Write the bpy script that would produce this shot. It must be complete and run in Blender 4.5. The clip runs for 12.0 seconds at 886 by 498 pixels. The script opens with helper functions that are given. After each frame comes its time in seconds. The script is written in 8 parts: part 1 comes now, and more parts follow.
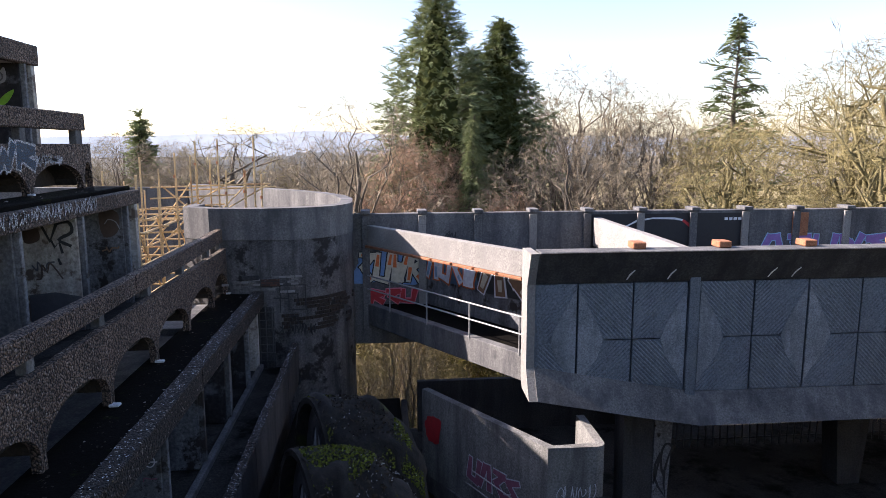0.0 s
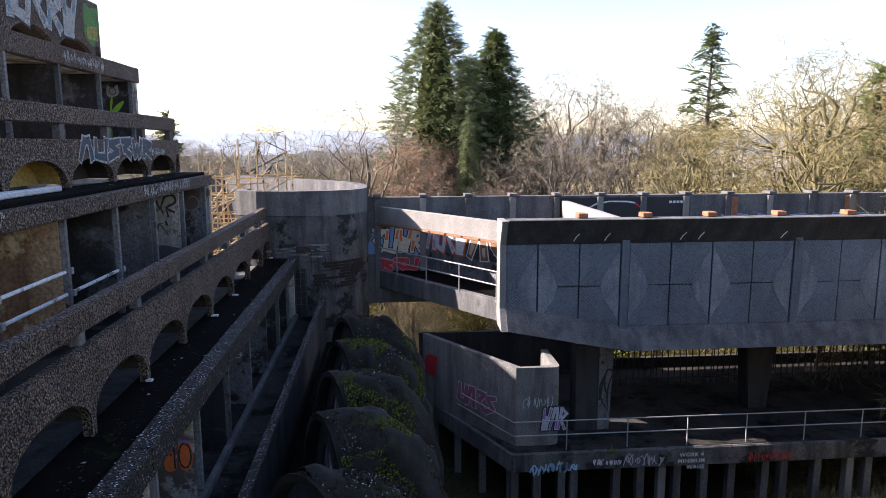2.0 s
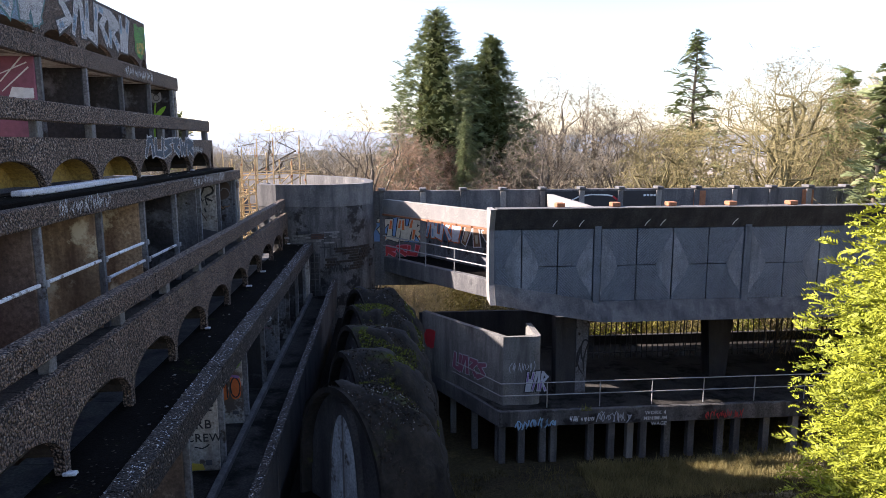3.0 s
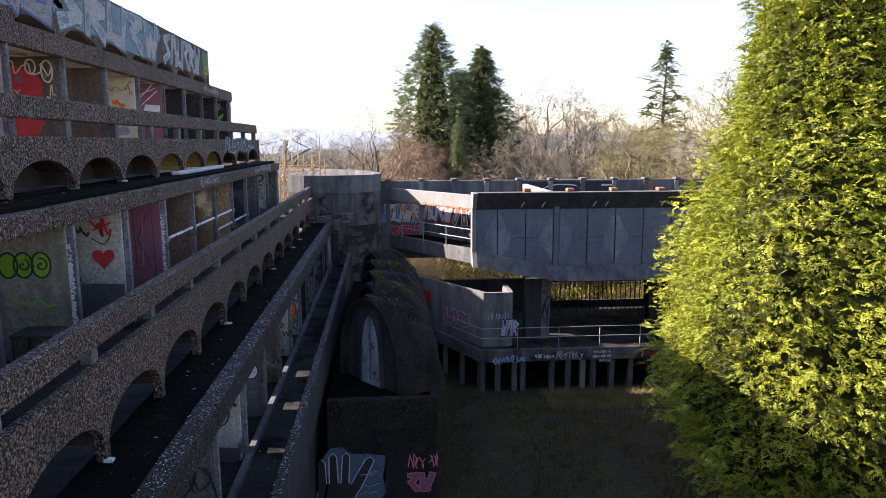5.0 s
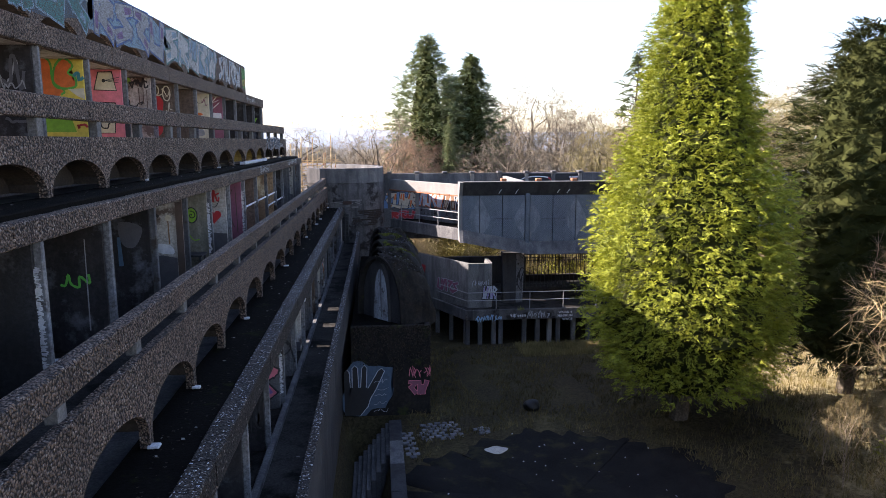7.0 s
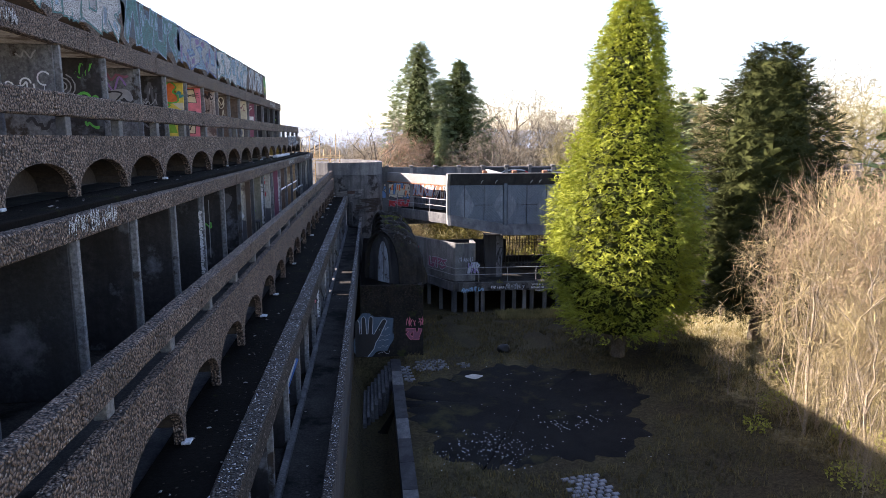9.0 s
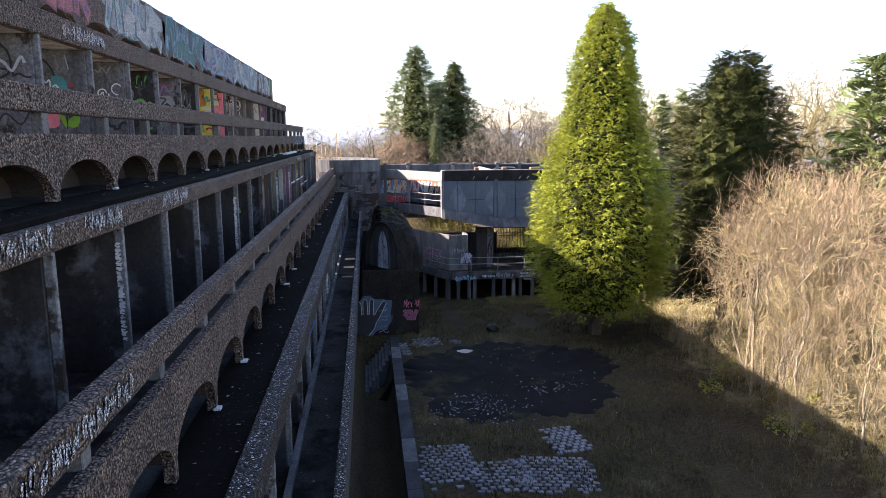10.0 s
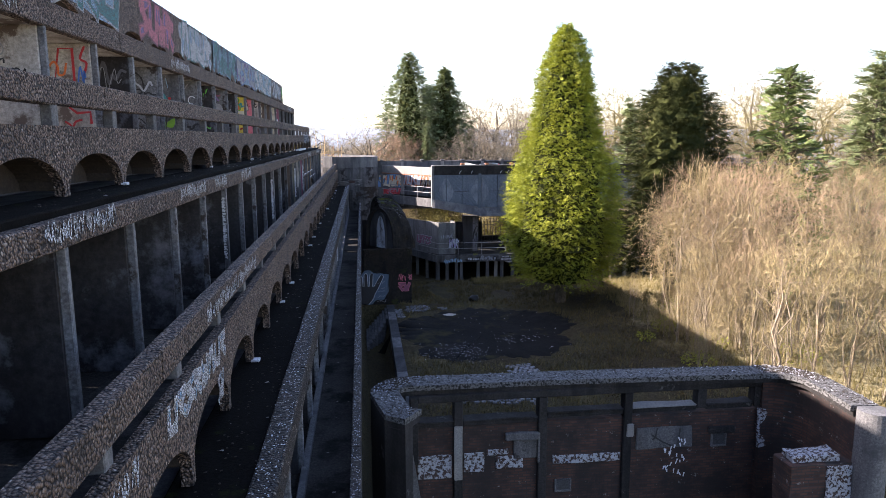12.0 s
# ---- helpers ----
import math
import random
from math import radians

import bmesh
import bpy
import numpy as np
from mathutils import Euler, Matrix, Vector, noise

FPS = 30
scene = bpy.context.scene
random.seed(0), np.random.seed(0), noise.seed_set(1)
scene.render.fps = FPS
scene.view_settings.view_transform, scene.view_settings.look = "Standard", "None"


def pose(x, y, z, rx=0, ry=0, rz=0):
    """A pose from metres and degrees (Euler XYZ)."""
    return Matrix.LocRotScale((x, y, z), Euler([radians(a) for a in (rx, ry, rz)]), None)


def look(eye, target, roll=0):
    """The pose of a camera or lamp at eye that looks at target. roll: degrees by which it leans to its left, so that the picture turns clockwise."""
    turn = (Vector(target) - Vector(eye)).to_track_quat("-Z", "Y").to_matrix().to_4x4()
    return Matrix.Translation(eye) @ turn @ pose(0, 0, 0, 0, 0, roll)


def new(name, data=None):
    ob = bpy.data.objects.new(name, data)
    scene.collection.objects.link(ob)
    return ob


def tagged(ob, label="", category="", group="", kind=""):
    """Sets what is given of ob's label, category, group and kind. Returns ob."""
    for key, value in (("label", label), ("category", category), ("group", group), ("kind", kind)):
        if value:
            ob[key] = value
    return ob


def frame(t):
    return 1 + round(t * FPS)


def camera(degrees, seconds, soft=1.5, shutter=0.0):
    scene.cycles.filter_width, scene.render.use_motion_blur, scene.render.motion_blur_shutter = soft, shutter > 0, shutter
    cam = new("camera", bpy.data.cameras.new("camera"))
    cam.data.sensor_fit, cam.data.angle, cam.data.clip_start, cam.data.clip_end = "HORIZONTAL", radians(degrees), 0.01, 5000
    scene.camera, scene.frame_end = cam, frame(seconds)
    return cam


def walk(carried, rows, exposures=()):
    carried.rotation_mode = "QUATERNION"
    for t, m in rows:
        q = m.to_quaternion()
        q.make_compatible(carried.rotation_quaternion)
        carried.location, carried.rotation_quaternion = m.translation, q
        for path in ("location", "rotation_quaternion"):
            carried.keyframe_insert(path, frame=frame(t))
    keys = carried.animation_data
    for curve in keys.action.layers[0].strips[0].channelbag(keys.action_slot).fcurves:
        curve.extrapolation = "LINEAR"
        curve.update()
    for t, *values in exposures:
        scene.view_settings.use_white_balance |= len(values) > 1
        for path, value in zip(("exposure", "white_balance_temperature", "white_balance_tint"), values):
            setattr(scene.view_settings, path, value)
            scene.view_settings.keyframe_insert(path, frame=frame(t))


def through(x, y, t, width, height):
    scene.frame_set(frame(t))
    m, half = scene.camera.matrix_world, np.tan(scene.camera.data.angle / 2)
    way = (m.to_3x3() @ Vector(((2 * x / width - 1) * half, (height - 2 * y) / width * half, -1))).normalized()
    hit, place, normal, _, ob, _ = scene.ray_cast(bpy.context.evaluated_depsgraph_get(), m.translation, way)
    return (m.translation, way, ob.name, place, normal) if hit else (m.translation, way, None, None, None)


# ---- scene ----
cam = camera(66.7, 12.0, soft=0.5)
# seconds, place, heading to the left of +y, pitch, roll
ROWS = [
    (0, -0.113, 0.360, 11.887, -5.161, -8.820, 0.126),
    (0.5, -0.159, -0.814, 11.861, -5.071, -8.854, 0.141),
    (1, -0.213, -2.163, 11.839, -4.994, -8.880, 0.152),
    (1.5, -0.275, -3.659, 11.822, -4.931, -8.900, 0.159),
    (2, -0.343, -5.269, 11.810, -4.883, -8.917, 0.163),
    (2.5, -0.419, -6.966, 11.801, -4.853, -8.932, 0.164),
    (3, -0.503, -8.728, 11.797, -4.841, -8.948, 0.163),
    (5, -0.912, -16.128, 11.810, -4.989, -9.042, 0.143),
    (5.5, -1.032, -18.014, 11.819, -5.076, -9.076, 0.137),
    (6, -1.158, -19.897, 11.829, -5.182, -9.114, 0.131),
    (6.5, -1.290, -21.767, 11.839, -5.305, -9.156, 0.125),
    (7, -1.425, -23.617, 11.849, -5.444, -9.201, 0.120),
    (9, -1.983, -30.774, 11.870, -6.098, -9.382, 0.120),
    (9.5, -2.115, -32.530, 11.866, -6.267, -9.418, 0.126),
    (10, -2.240, -34.293, 11.856, -6.427, -9.445, 0.137),
    (10.5, -2.353, -36.066, 11.840, -6.574, -9.461, 0.151),
    (11, -2.451, -37.834, 11.815, -6.699, -9.461, 0.169),
    (11.5, -2.530, -39.543, 11.782, -6.796, -9.442, 0.192),
    (12, -2.585, -41.087, 11.738, -6.854, -9.401, 0.221),
]
walk(cam, [(t, pose(x, y, z, 90 + pitch, roll, yaw)) for t, x, y, z, yaw, pitch, roll in ROWS], [(0.0, 1.68, 6400, 24), (1.5, 1.74, 6400, 24), (3.0, 1.88, 6430, 24), (5.5, 1.86, 6430, 25), (9.0, 2.13, 6430, 24), (12.0, 2.15, 6430, 24)])

# ---- light ----
SUN_UP, SUN_SIDE = 30.8, 13.0  # degrees above the horizon; degrees that the sun stands towards +y of the -x direction
to_sun = Vector((-math.cos(radians(SUN_UP)) * math.cos(radians(SUN_SIDE)), math.cos(radians(SUN_UP)) * math.sin(radians(SUN_SIDE)), math.sin(radians(SUN_UP))))
world = bpy.data.worlds.new("sky")
scene.world = world
world.use_nodes = True
wn = world.node_tree.nodes
sky = wn.new("ShaderNodeTexSky")
sky.sky_type = "NISHITA"
sky.sun_disc = False
sky.sun_elevation = radians(SUN_UP)
sky.sun_rotation = radians(-90 + SUN_SIDE)
sky.air_density, sky.dust_density, sky.ozone_density = 1.0, 0.8, 1.0
wn["Background"].inputs["Strength"].default_value = 0.1
world.node_tree.links.new(sky.outputs[0], wn["Background"].inputs["Color"])
sun = new("sun", bpy.data.lights.new("sun", "SUN"))
sun.data.energy, sun.data.angle, sun.data.color = 5.0, radians(0.55), (1.0, 0.93, 0.81)
sun.matrix_basis = look(to_sun * 100, (0, 0, 0))

# ---- materials ----
def nodes_of(name):
    m = bpy.data.materials.new(name)
    m.use_nodes = True
    t = m.node_tree
    return m, t.nodes, t.links, t.nodes["Principled BSDF"]


def place(n, l, scale=(1, 1, 1)):
    g = n.new("ShaderNodeNewGeometry")
    mp = n.new("ShaderNodeMapping")
    mp.inputs["Scale"].default_value = scale
    l.new(g.outputs["Position"], mp.inputs["Vector"])
    return mp.outputs["Vector"]


def noise_of(n, l, vec, scale, detail=5.0, rough=0.6):
    t = n.new("ShaderNodeTexNoise")
    t.inputs["Scale"].default_value, t.inputs["Detail"].default_value, t.inputs["Roughness"].default_value = scale, detail, rough
    l.new(vec, t.inputs["Vector"])
    return t.outputs["Fac"]


def ramp(n, l, fac, stops):
    r = n.new("ShaderNodeValToRGB")
    e = r.color_ramp.elements
    while len(e) < len(stops):
        e.new(0.5)
    for i, (p, c) in enumerate(stops):
        e[i].position = p
        e[i].color = (*c, 1) if len(c) == 3 else c
    l.new(fac, r.inputs["Fac"])
    return r.outputs["Color"]


def mixed(n, l, fac, a, b, how="MIX"):
    m = n.new("ShaderNodeMix")
    m.data_type, m.blend_type = "RGBA", how
    for sock, v in ((m.inputs["Factor"], fac), (m.inputs["A"], a), (m.inputs["B"], b)):
        if isinstance(v, (int, float)):
            sock.default_value = v
        elif isinstance(v, tuple):
            sock.default_value = (*v, 1)
        else:
            l.new(v, sock)
    return m.outputs["Result"]


def bumped(n, l, p, height, strength, dist=0.02):
    b = n.new("ShaderNodeBump")
    b.inputs["Strength"].default_value, b.inputs["Distance"].default_value = strength, dist
    l.new(height, b.inputs["Height"])
    l.new(b.outputs["Normal"], p.inputs["Normal"])


def surface(name, lo, hi, scale=0.8, fine=18.0, rough=0.85, bump=0.35, streak=None, patch=None, patch_at=(0.58, 0.66), patch_scale=0.5, piece=0.0, metal=0.0, spec=0.3, grain=0.6):
    """Two scales of tone, optional vertical streaks (colour), optional patches (colour) with an edge of their own."""
    m, n, l, p = nodes_of(name)
    vec = place(n, l)
    big = noise_of(n, l, vec, scale, 6, 0.65)
    small = noise_of(n, l, vec, fine, 4, 0.7)
    c = ramp(n, l, big, [(0.36, lo), (0.64, hi)])
    c = mixed(n, l, grain, c, ramp(n, l, small, [(0.3, tuple(v * 0.4 for v in lo)), (0.5, tuple((a + b) / 2 for a, b in zip(lo, hi))), (0.72, tuple(min(1, v * 1.35) for v in hi))]))
    if streak:
        sv = place(n, l, (2.2, 2.2, 0.3))
        c = mixed(n, l, ramp(n, l, noise_of(n, l, sv, 1.0, 5, 0.6), [(0.42, (0, 0, 0)), (0.7, (0.85, 0.85, 0.85))]), c, streak)
    if patch:
        pf = ramp(n, l, noise_of(n, l, vec, patch_scale, 7, 0.68), [(patch_at[0], (0, 0, 0)), (patch_at[1], (1, 1, 1))])
        c = mixed(n, l, pf, c, patch)
    if piece:
        oi = n.new("ShaderNodeObjectInfo")
        c = mixed(n, l, piece, c, ramp(n, l, oi.outputs["Random"], [(0.0, tuple(v * 0.5 for v in lo)), (1.0, tuple(min(1, v * 1.35) for v in hi))]))
    l.new(c, p.inputs["Base Color"])
    l.new(ramp(n, l, small, [(0.2, (rough - 0.12,) * 3), (0.8, (min(1, rough + 0.1),) * 3)]), p.inputs["Roughness"])
    p.inputs["Metallic"].default_value = metal
    p.inputs["Specular IOR Level"].default_value = spec
    mx = n.new("ShaderNodeMath")
    mx.operation = "ADD"
    l.new(big, mx.inputs[0])
    l.new(small, mx.inputs[1])
    bumped(n, l, p, mx.outputs[0], bump)
    return m


def pebbledash(name, stone_lo, stone_hi, mortar, size=25.0):
    """Exposed river pebbles set in a concrete matrix."""
    m, n, l, p = nodes_of(name)
    vec = place(n, l)
    warp = n.new("ShaderNodeMix")
    warp.data_type = "VECTOR"
    warp.inputs["Factor"].default_value = 0.06
    nz = n.new("ShaderNodeTexNoise")
    nz.inputs["Scale"].default_value = 6
    l.new(vec, nz.inputs["Vector"])
    l.new(vec, warp.inputs["A"])
    l.new(nz.outputs["Color"], warp.inputs["B"])
    cells = n.new("ShaderNodeTexVoronoi")
    cells.feature = "F1"
    edge = n.new("ShaderNodeTexVoronoi")
    edge.feature = "DISTANCE_TO_EDGE"
    for v in (cells, edge):
        v.inputs["Scale"].default_value = size
        l.new(warp.outputs["Result"], v.inputs["Vector"])
    sep = n.new("ShaderNodeSeparateColor")
    l.new(cells.outputs["Color"], sep.inputs["Color"])
    stone = ramp(n, l, sep.outputs["Red"], [(0.0, stone_lo), (0.45, tuple((a + b) / 2 for a, b in zip(stone_lo, stone_hi))), (0.88, stone_hi), (1.0, (0.5, 0.44, 0.38))])
    stone = mixed(n, l, 0.3, stone, ramp(n, l, noise_of(n, l, vec, 70, 3), [(0.3, stone_lo), (0.7, stone_hi)]))
    gap = ramp(n, l, cells.outputs["Distance"], [(0.42, (0, 0, 0)), (0.64, (1, 1, 1))])
    c = mixed(n, l, gap, stone, mortar)
    dirt = ramp(n, l, noise_of(n, l, place(n, l, (1.2, 1.2, 0.5)), 0.9, 6, 0.65), [(0.42, (0, 0, 0)), (0.68, (0.8, 0.8, 0.8))])
    c = mixed(n, l, dirt, c, mixed(n, l, 0.5, c, tuple(v * 0.35 for v in mortar)))
    l.new(c, p.inputs["Base Color"])
    p.inputs["Roughness"].default_value = 0.72
    p.inputs["Specular IOR Level"].default_value = 0.35
    round_up = n.new("ShaderNodeMath")
    round_up.operation = "SUBTRACT"
    round_up.inputs[0].default_value = 0.6
    l.new(cells.outputs["Distance"], round_up.inputs[1])
    bumped(n, l, p, round_up.outputs[0], 0.9, 0.06)
    return m


def leafy(name, lo, hi, rough=0.6, scale=1.3, through=0.25, vary=0.0):
    m, n, l, p = nodes_of(name)
    vec = place(n, l)
    g = n.new("ShaderNodeNewGeometry")
    c = ramp(n, l, g.outputs["Random Per Island"], [(0.0, lo), (1.0, hi)])
    c = mixed(n, l, 0.6, c, ramp(n, l, noise_of(n, l, vec, scale, 3), [(0.3, lo), (0.7, hi)]))
    if vary:
        oi = n.new("ShaderNodeObjectInfo")
        c = mixed(n, l, 1.0, c, ramp(n, l, oi.outputs["Random"], [(0.0, (1 - vary, 1 - vary * 1.05, 1 - vary * 1.1)), (1.0, (1.1, 1.1, 1.05))]), "MULTIPLY")
    l.new(c, p.inputs["Base Color"])
    p.inputs["Roughness"].default_value = rough
    p.inputs["Specular IOR Level"].default_value = 0.25
    if through:
        tr = n.new("ShaderNodeBsdfTranslucent")
        l.new(c, tr.inputs["Color"])
        ms = n.new("ShaderNodeMixShader")
        ms.inputs[0].default_value = through
        l.new(p.outputs[0], ms.inputs[1])
        l.new(tr.outputs[0], ms.inputs[2])
        l.new(ms.outputs[0], n["Material Output"].inputs["Surface"])
    return m


def paint(name, col, rough=0.6, stony=False):
    """Spray paint, slightly uneven and worn; stony: over a pebbled face, with bare gaps."""
    m, n, l, p = nodes_of(name)
    vec = place(n, l)
    c = ramp(n, l, noise_of(n, l, vec, 7, 5, 0.7), [(0.3, tuple(v * 0.7 for v in col)), (0.65, col)])
    p.inputs["Roughness"].default_value = rough
    if stony:
        e = n.new("ShaderNodeTexVoronoi")
        e.feature = "DISTANCE_TO_EDGE"
        e.inputs["Scale"].default_value = 25.0
        l.new(vec, e.inputs["Vector"])
        c = mixed(n, l, ramp(n, l, e.outputs["Distance"], [(0.04, (1, 1, 1)), (0.16, (0, 0, 0))]), c, (0.06, 0.05, 0.045))
        worn = ramp(n, l, noise_of(n, l, vec, 2.2, 6, 0.75), [(0.56, (0, 0, 0)), (0.7, (0.75, 0.75, 0.75))])
        c = mixed(n, l, worn, c, (0.11, 0.085, 0.07))
        bumped(n, l, p, e.outputs["Distance"], 0.9, 0.06)
    else:
        bumped(n, l, p, noise_of(n, l, vec, 40, 3), 0.3)
    l.new(c, p.inputs["Base Color"])
    return m


M_CONC = surface("grey_concrete", (0.06, 0.06, 0.06), (0.2, 0.195, 0.19), 0.7, 22, 0.85, 0.3, streak=(0.045, 0.045, 0.05), patch=(0.07, 0.07, 0.07))
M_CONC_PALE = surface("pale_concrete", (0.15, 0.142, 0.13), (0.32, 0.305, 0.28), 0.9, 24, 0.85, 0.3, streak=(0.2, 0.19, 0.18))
M_CONC_DARK = surface("dark_streaked_concrete", (0.022, 0.022, 0.025), (0.075, 0.073, 0.072), 0.8, 20, 0.85, 0.35, streak=(0.015, 0.015, 0.018))
M_PANEL = surface("ribbed_panel_concrete", (0.07, 0.087, 0.103), (0.19, 0.217, 0.24), 1.1, 26, 0.8, 0.3, streak=(0.05, 0.06, 0.076), patch=(0.2, 0.225, 0.24), patch_at=(0.55, 0.72), patch_scale=0.8)
M_PEB = pebbledash("pebble_faced_concrete", (0.07, 0.046, 0.035), (0.3, 0.212, 0.16), (0.024, 0.0175, 0.0145), 29.0)
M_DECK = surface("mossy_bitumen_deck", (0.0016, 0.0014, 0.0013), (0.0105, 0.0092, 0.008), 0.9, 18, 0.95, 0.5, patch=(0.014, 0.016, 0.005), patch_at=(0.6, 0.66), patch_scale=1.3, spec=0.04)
M_PLASTER = surface("peeling_plaster", (0.27, 0.255, 0.23), (0.56, 0.53, 0.48), 0.9, 14, 0.85, 0.3, streak=(0.16, 0.125, 0.095), patch=(0.13, 0.1, 0.082), patch_at=(0.54, 0.59), patch_scale=1.1)
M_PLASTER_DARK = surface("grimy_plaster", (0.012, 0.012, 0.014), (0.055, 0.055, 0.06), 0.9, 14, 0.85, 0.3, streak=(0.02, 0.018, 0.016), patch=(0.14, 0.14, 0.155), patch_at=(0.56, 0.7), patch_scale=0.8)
M_FLOOR = surface("dirty_screed_floor", (0.012, 0.011, 0.0105), (0.07, 0.066, 0.06), 0.9, 20, 0.9, 0.4, patch=(0.008, 0.008, 0.007), patch_at=(0.5, 0.62), patch_scale=0.8, spec=0.1)
M_STEEL = surface("galvanised_steel", (0.22, 0.22, 0.22), (0.42, 0.42, 0.41), 3, 40, 0.65, 0.1, metal=0.3)
M_RUST = surface("rusty_steel", (0.18, 0.07, 0.035), (0.42, 0.19, 0.1), 4, 40, 0.85, 0.3, metal=0.1)
M_TUBE = surface("scaffold_tube_metal", (0.36, 0.25, 0.11), (0.7, 0.52, 0.29), 2, 30, 0.6, 0.1, metal=0.2, patch=(0.3, 0.13, 0.06), patch_scale=1.2)
M_DARKSTEEL = surface("dark_painted_steel", (0.03, 0.03, 0.032), (0.08, 0.08, 0.08), 3, 30, 0.6, 0.1)
M_BIN = surface("black_plastic_sack", (0.004, 0.004, 0.004), (0.014, 0.014, 0.014), 3, 20, 0.45, 0.2)
M_BRICK, bn, bl, bp = nodes_of("weathered_brick")
bg = bn.new("ShaderNodeNewGeometry")
bs = bn.new("ShaderNodeSeparateXYZ")
bl.new(bg.outputs["Position"], bs.inputs[0])
badd = bn.new("ShaderNodeMath")
bl.new(bs.outputs["X"], badd.inputs[0])
bl.new(bs.outputs["Y"], badd.inputs[1])
bc = bn.new("ShaderNodeCombineXYZ")
bl.new(badd.outputs[0], bc.inputs["X"])
bl.new(bs.outputs["Z"], bc.inputs["Y"])
btex = bn.new("ShaderNodeTexBrick")
bl.new(bc.outputs[0], btex.inputs["Vector"])
for key, val in (("Scale", 1.0), ("Brick Width", 0.225), ("Row Height", 0.075), ("Mortar Size", 0.01), ("Bias", -0.2)):
    btex.inputs[key].default_value = val
btex.inputs["Color1"].default_value = (0.085, 0.04, 0.027, 1)
btex.inputs["Color2"].default_value = (0.032, 0.018, 0.014, 1)
btex.inputs["Mortar"].default_value = (0.035, 0.03, 0.027, 1)
bv = place(bn, bl)
bcol = mixed(bn, bl, ramp(bn, bl, noise_of(bn, bl, bv, 1.1, 7, 0.7), [(0.45, (0, 0, 0)), (0.6, (0.85, 0.85, 0.85))]), btex.outputs["Color"], (0.018, 0.015, 0.014))
bcol = mixed(bn, bl, ramp(bn, bl, noise_of(bn, bl, bv, 4.5, 7, 0.75), [(0.62, (0, 0, 0)), (0.65, (0.8, 0.8, 0.8))]), bcol, (0.24, 0.23, 0.22))
bl.new(bcol, bp.inputs["Base Color"])
bp.inputs["Roughness"].default_value = 0.9
bumped(bn, bl, bp, btex.outputs["Fac"], -0.5, 0.02)
M_WHITEPAINT = surface("flaking_white_paint", (0.5, 0.51, 0.52), (0.75, 0.76, 0.78), 1.5, 30, 0.7, 0.3, patch=(0.2, 0.17, 0.15), patch_scale=3.0, patch_at=(0.55, 0.58))
M_BOARD = surface("stained_white_board", (0.2, 0.24, 0.28), (0.5, 0.54, 0.58), 0.9, 20, 0.75, 0.3, streak=(0.1, 0.1, 0.1), patch=(0.06, 0.05, 0.045), patch_at=(0.55, 0.62), patch_scale=1.6)
M_ANNEX = surface("blackened_frame_concrete", (0.01, 0.009, 0.0085), (0.05, 0.046, 0.043), 1.1, 20, 0.9, 0.4, streak=(0.008, 0.007, 0.007), patch=(0.11, 0.105, 0.1), patch_at=(0.62, 0.68), patch_scale=1.7)
M_COPING = surface("lichen_spotted_coping", (0.035, 0.034, 0.034), (0.2, 0.195, 0.19), 2.0, 42, 0.85, 0.5, patch=(0.012, 0.012, 0.01), patch_scale=17.0, patch_at=(0.5, 0.56), grain=0.85)
M_SETT = surface("granite_sett", (0.07, 0.07, 0.074), (0.21, 0.21, 0.218), 2.0, 30, 0.75, 0.4, piece=0.45)
M_MOSS = surface("mossy_shell_concrete", (0.007, 0.006, 0.005), (0.034, 0.029, 0.024), 1.1, 9, 0.95, 1.0, streak=(0.006, 0.005, 0.005), patch=(0.035, 0.045, 0.01), patch_at=(0.58, 0.66), patch_scale=0.9)
M_BARK = surface("bare_bark", (0.06, 0.048, 0.036), (0.17, 0.14, 0.105), 1.5, 12, 0.9, 0.5)
M_BARK_LICHEN = surface("lichen_covered_bark", (0.06, 0.05, 0.024), (0.22, 0.185, 0.085), 1.5, 12, 0.9, 0.5)
M_TWIG = leafy("bare_twigs", (0.15, 0.123, 0.085), (0.43, 0.36, 0.26), 0.8, 0.4, 0, 0.35)
M_TWIG_GOLD = leafy("lichen_gold_twigs", (0.12, 0.1, 0.045), (0.38, 0.32, 0.15), 0.8, 0.4, 0, 0.35)
M_TWIG_PINK = leafy("reddish_twigs", (0.22, 0.14, 0.095), (0.56, 0.38, 0.265), 0.8, 0.4, 0, 0.3)
M_TWIG_TIP = leafy("russet_sapling_twigs", (0.14, 0.095, 0.06), (0.46, 0.33, 0.21), 0.8, 0.4, 0, 0.4)
M_TWIG_PALE = leafy("pale_sapling_twigs", (0.13, 0.1, 0.048), (0.56, 0.45, 0.235), 0.8, 0.4, 0, 0.45)
M_GOLDLEAF = leafy("golden_cypress_spray", (0.07, 0.104, 0.011), (0.44, 0.46, 0.04), 0.6, 0.9, 0.1)
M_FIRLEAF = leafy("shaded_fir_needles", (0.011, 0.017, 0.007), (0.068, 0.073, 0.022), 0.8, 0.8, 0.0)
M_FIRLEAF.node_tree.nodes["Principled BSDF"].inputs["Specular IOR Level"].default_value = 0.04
M_FARLEAF = leafy("larch_green_needles", (0.075, 0.098, 0.042), (0.25, 0.28, 0.125), 0.6, 0.8, 0.15)
M_MIDLEAF = leafy("mid_green_needles", (0.045, 0.066, 0.026), (0.17, 0.2, 0.078), 0.6, 0.8, 0.12)
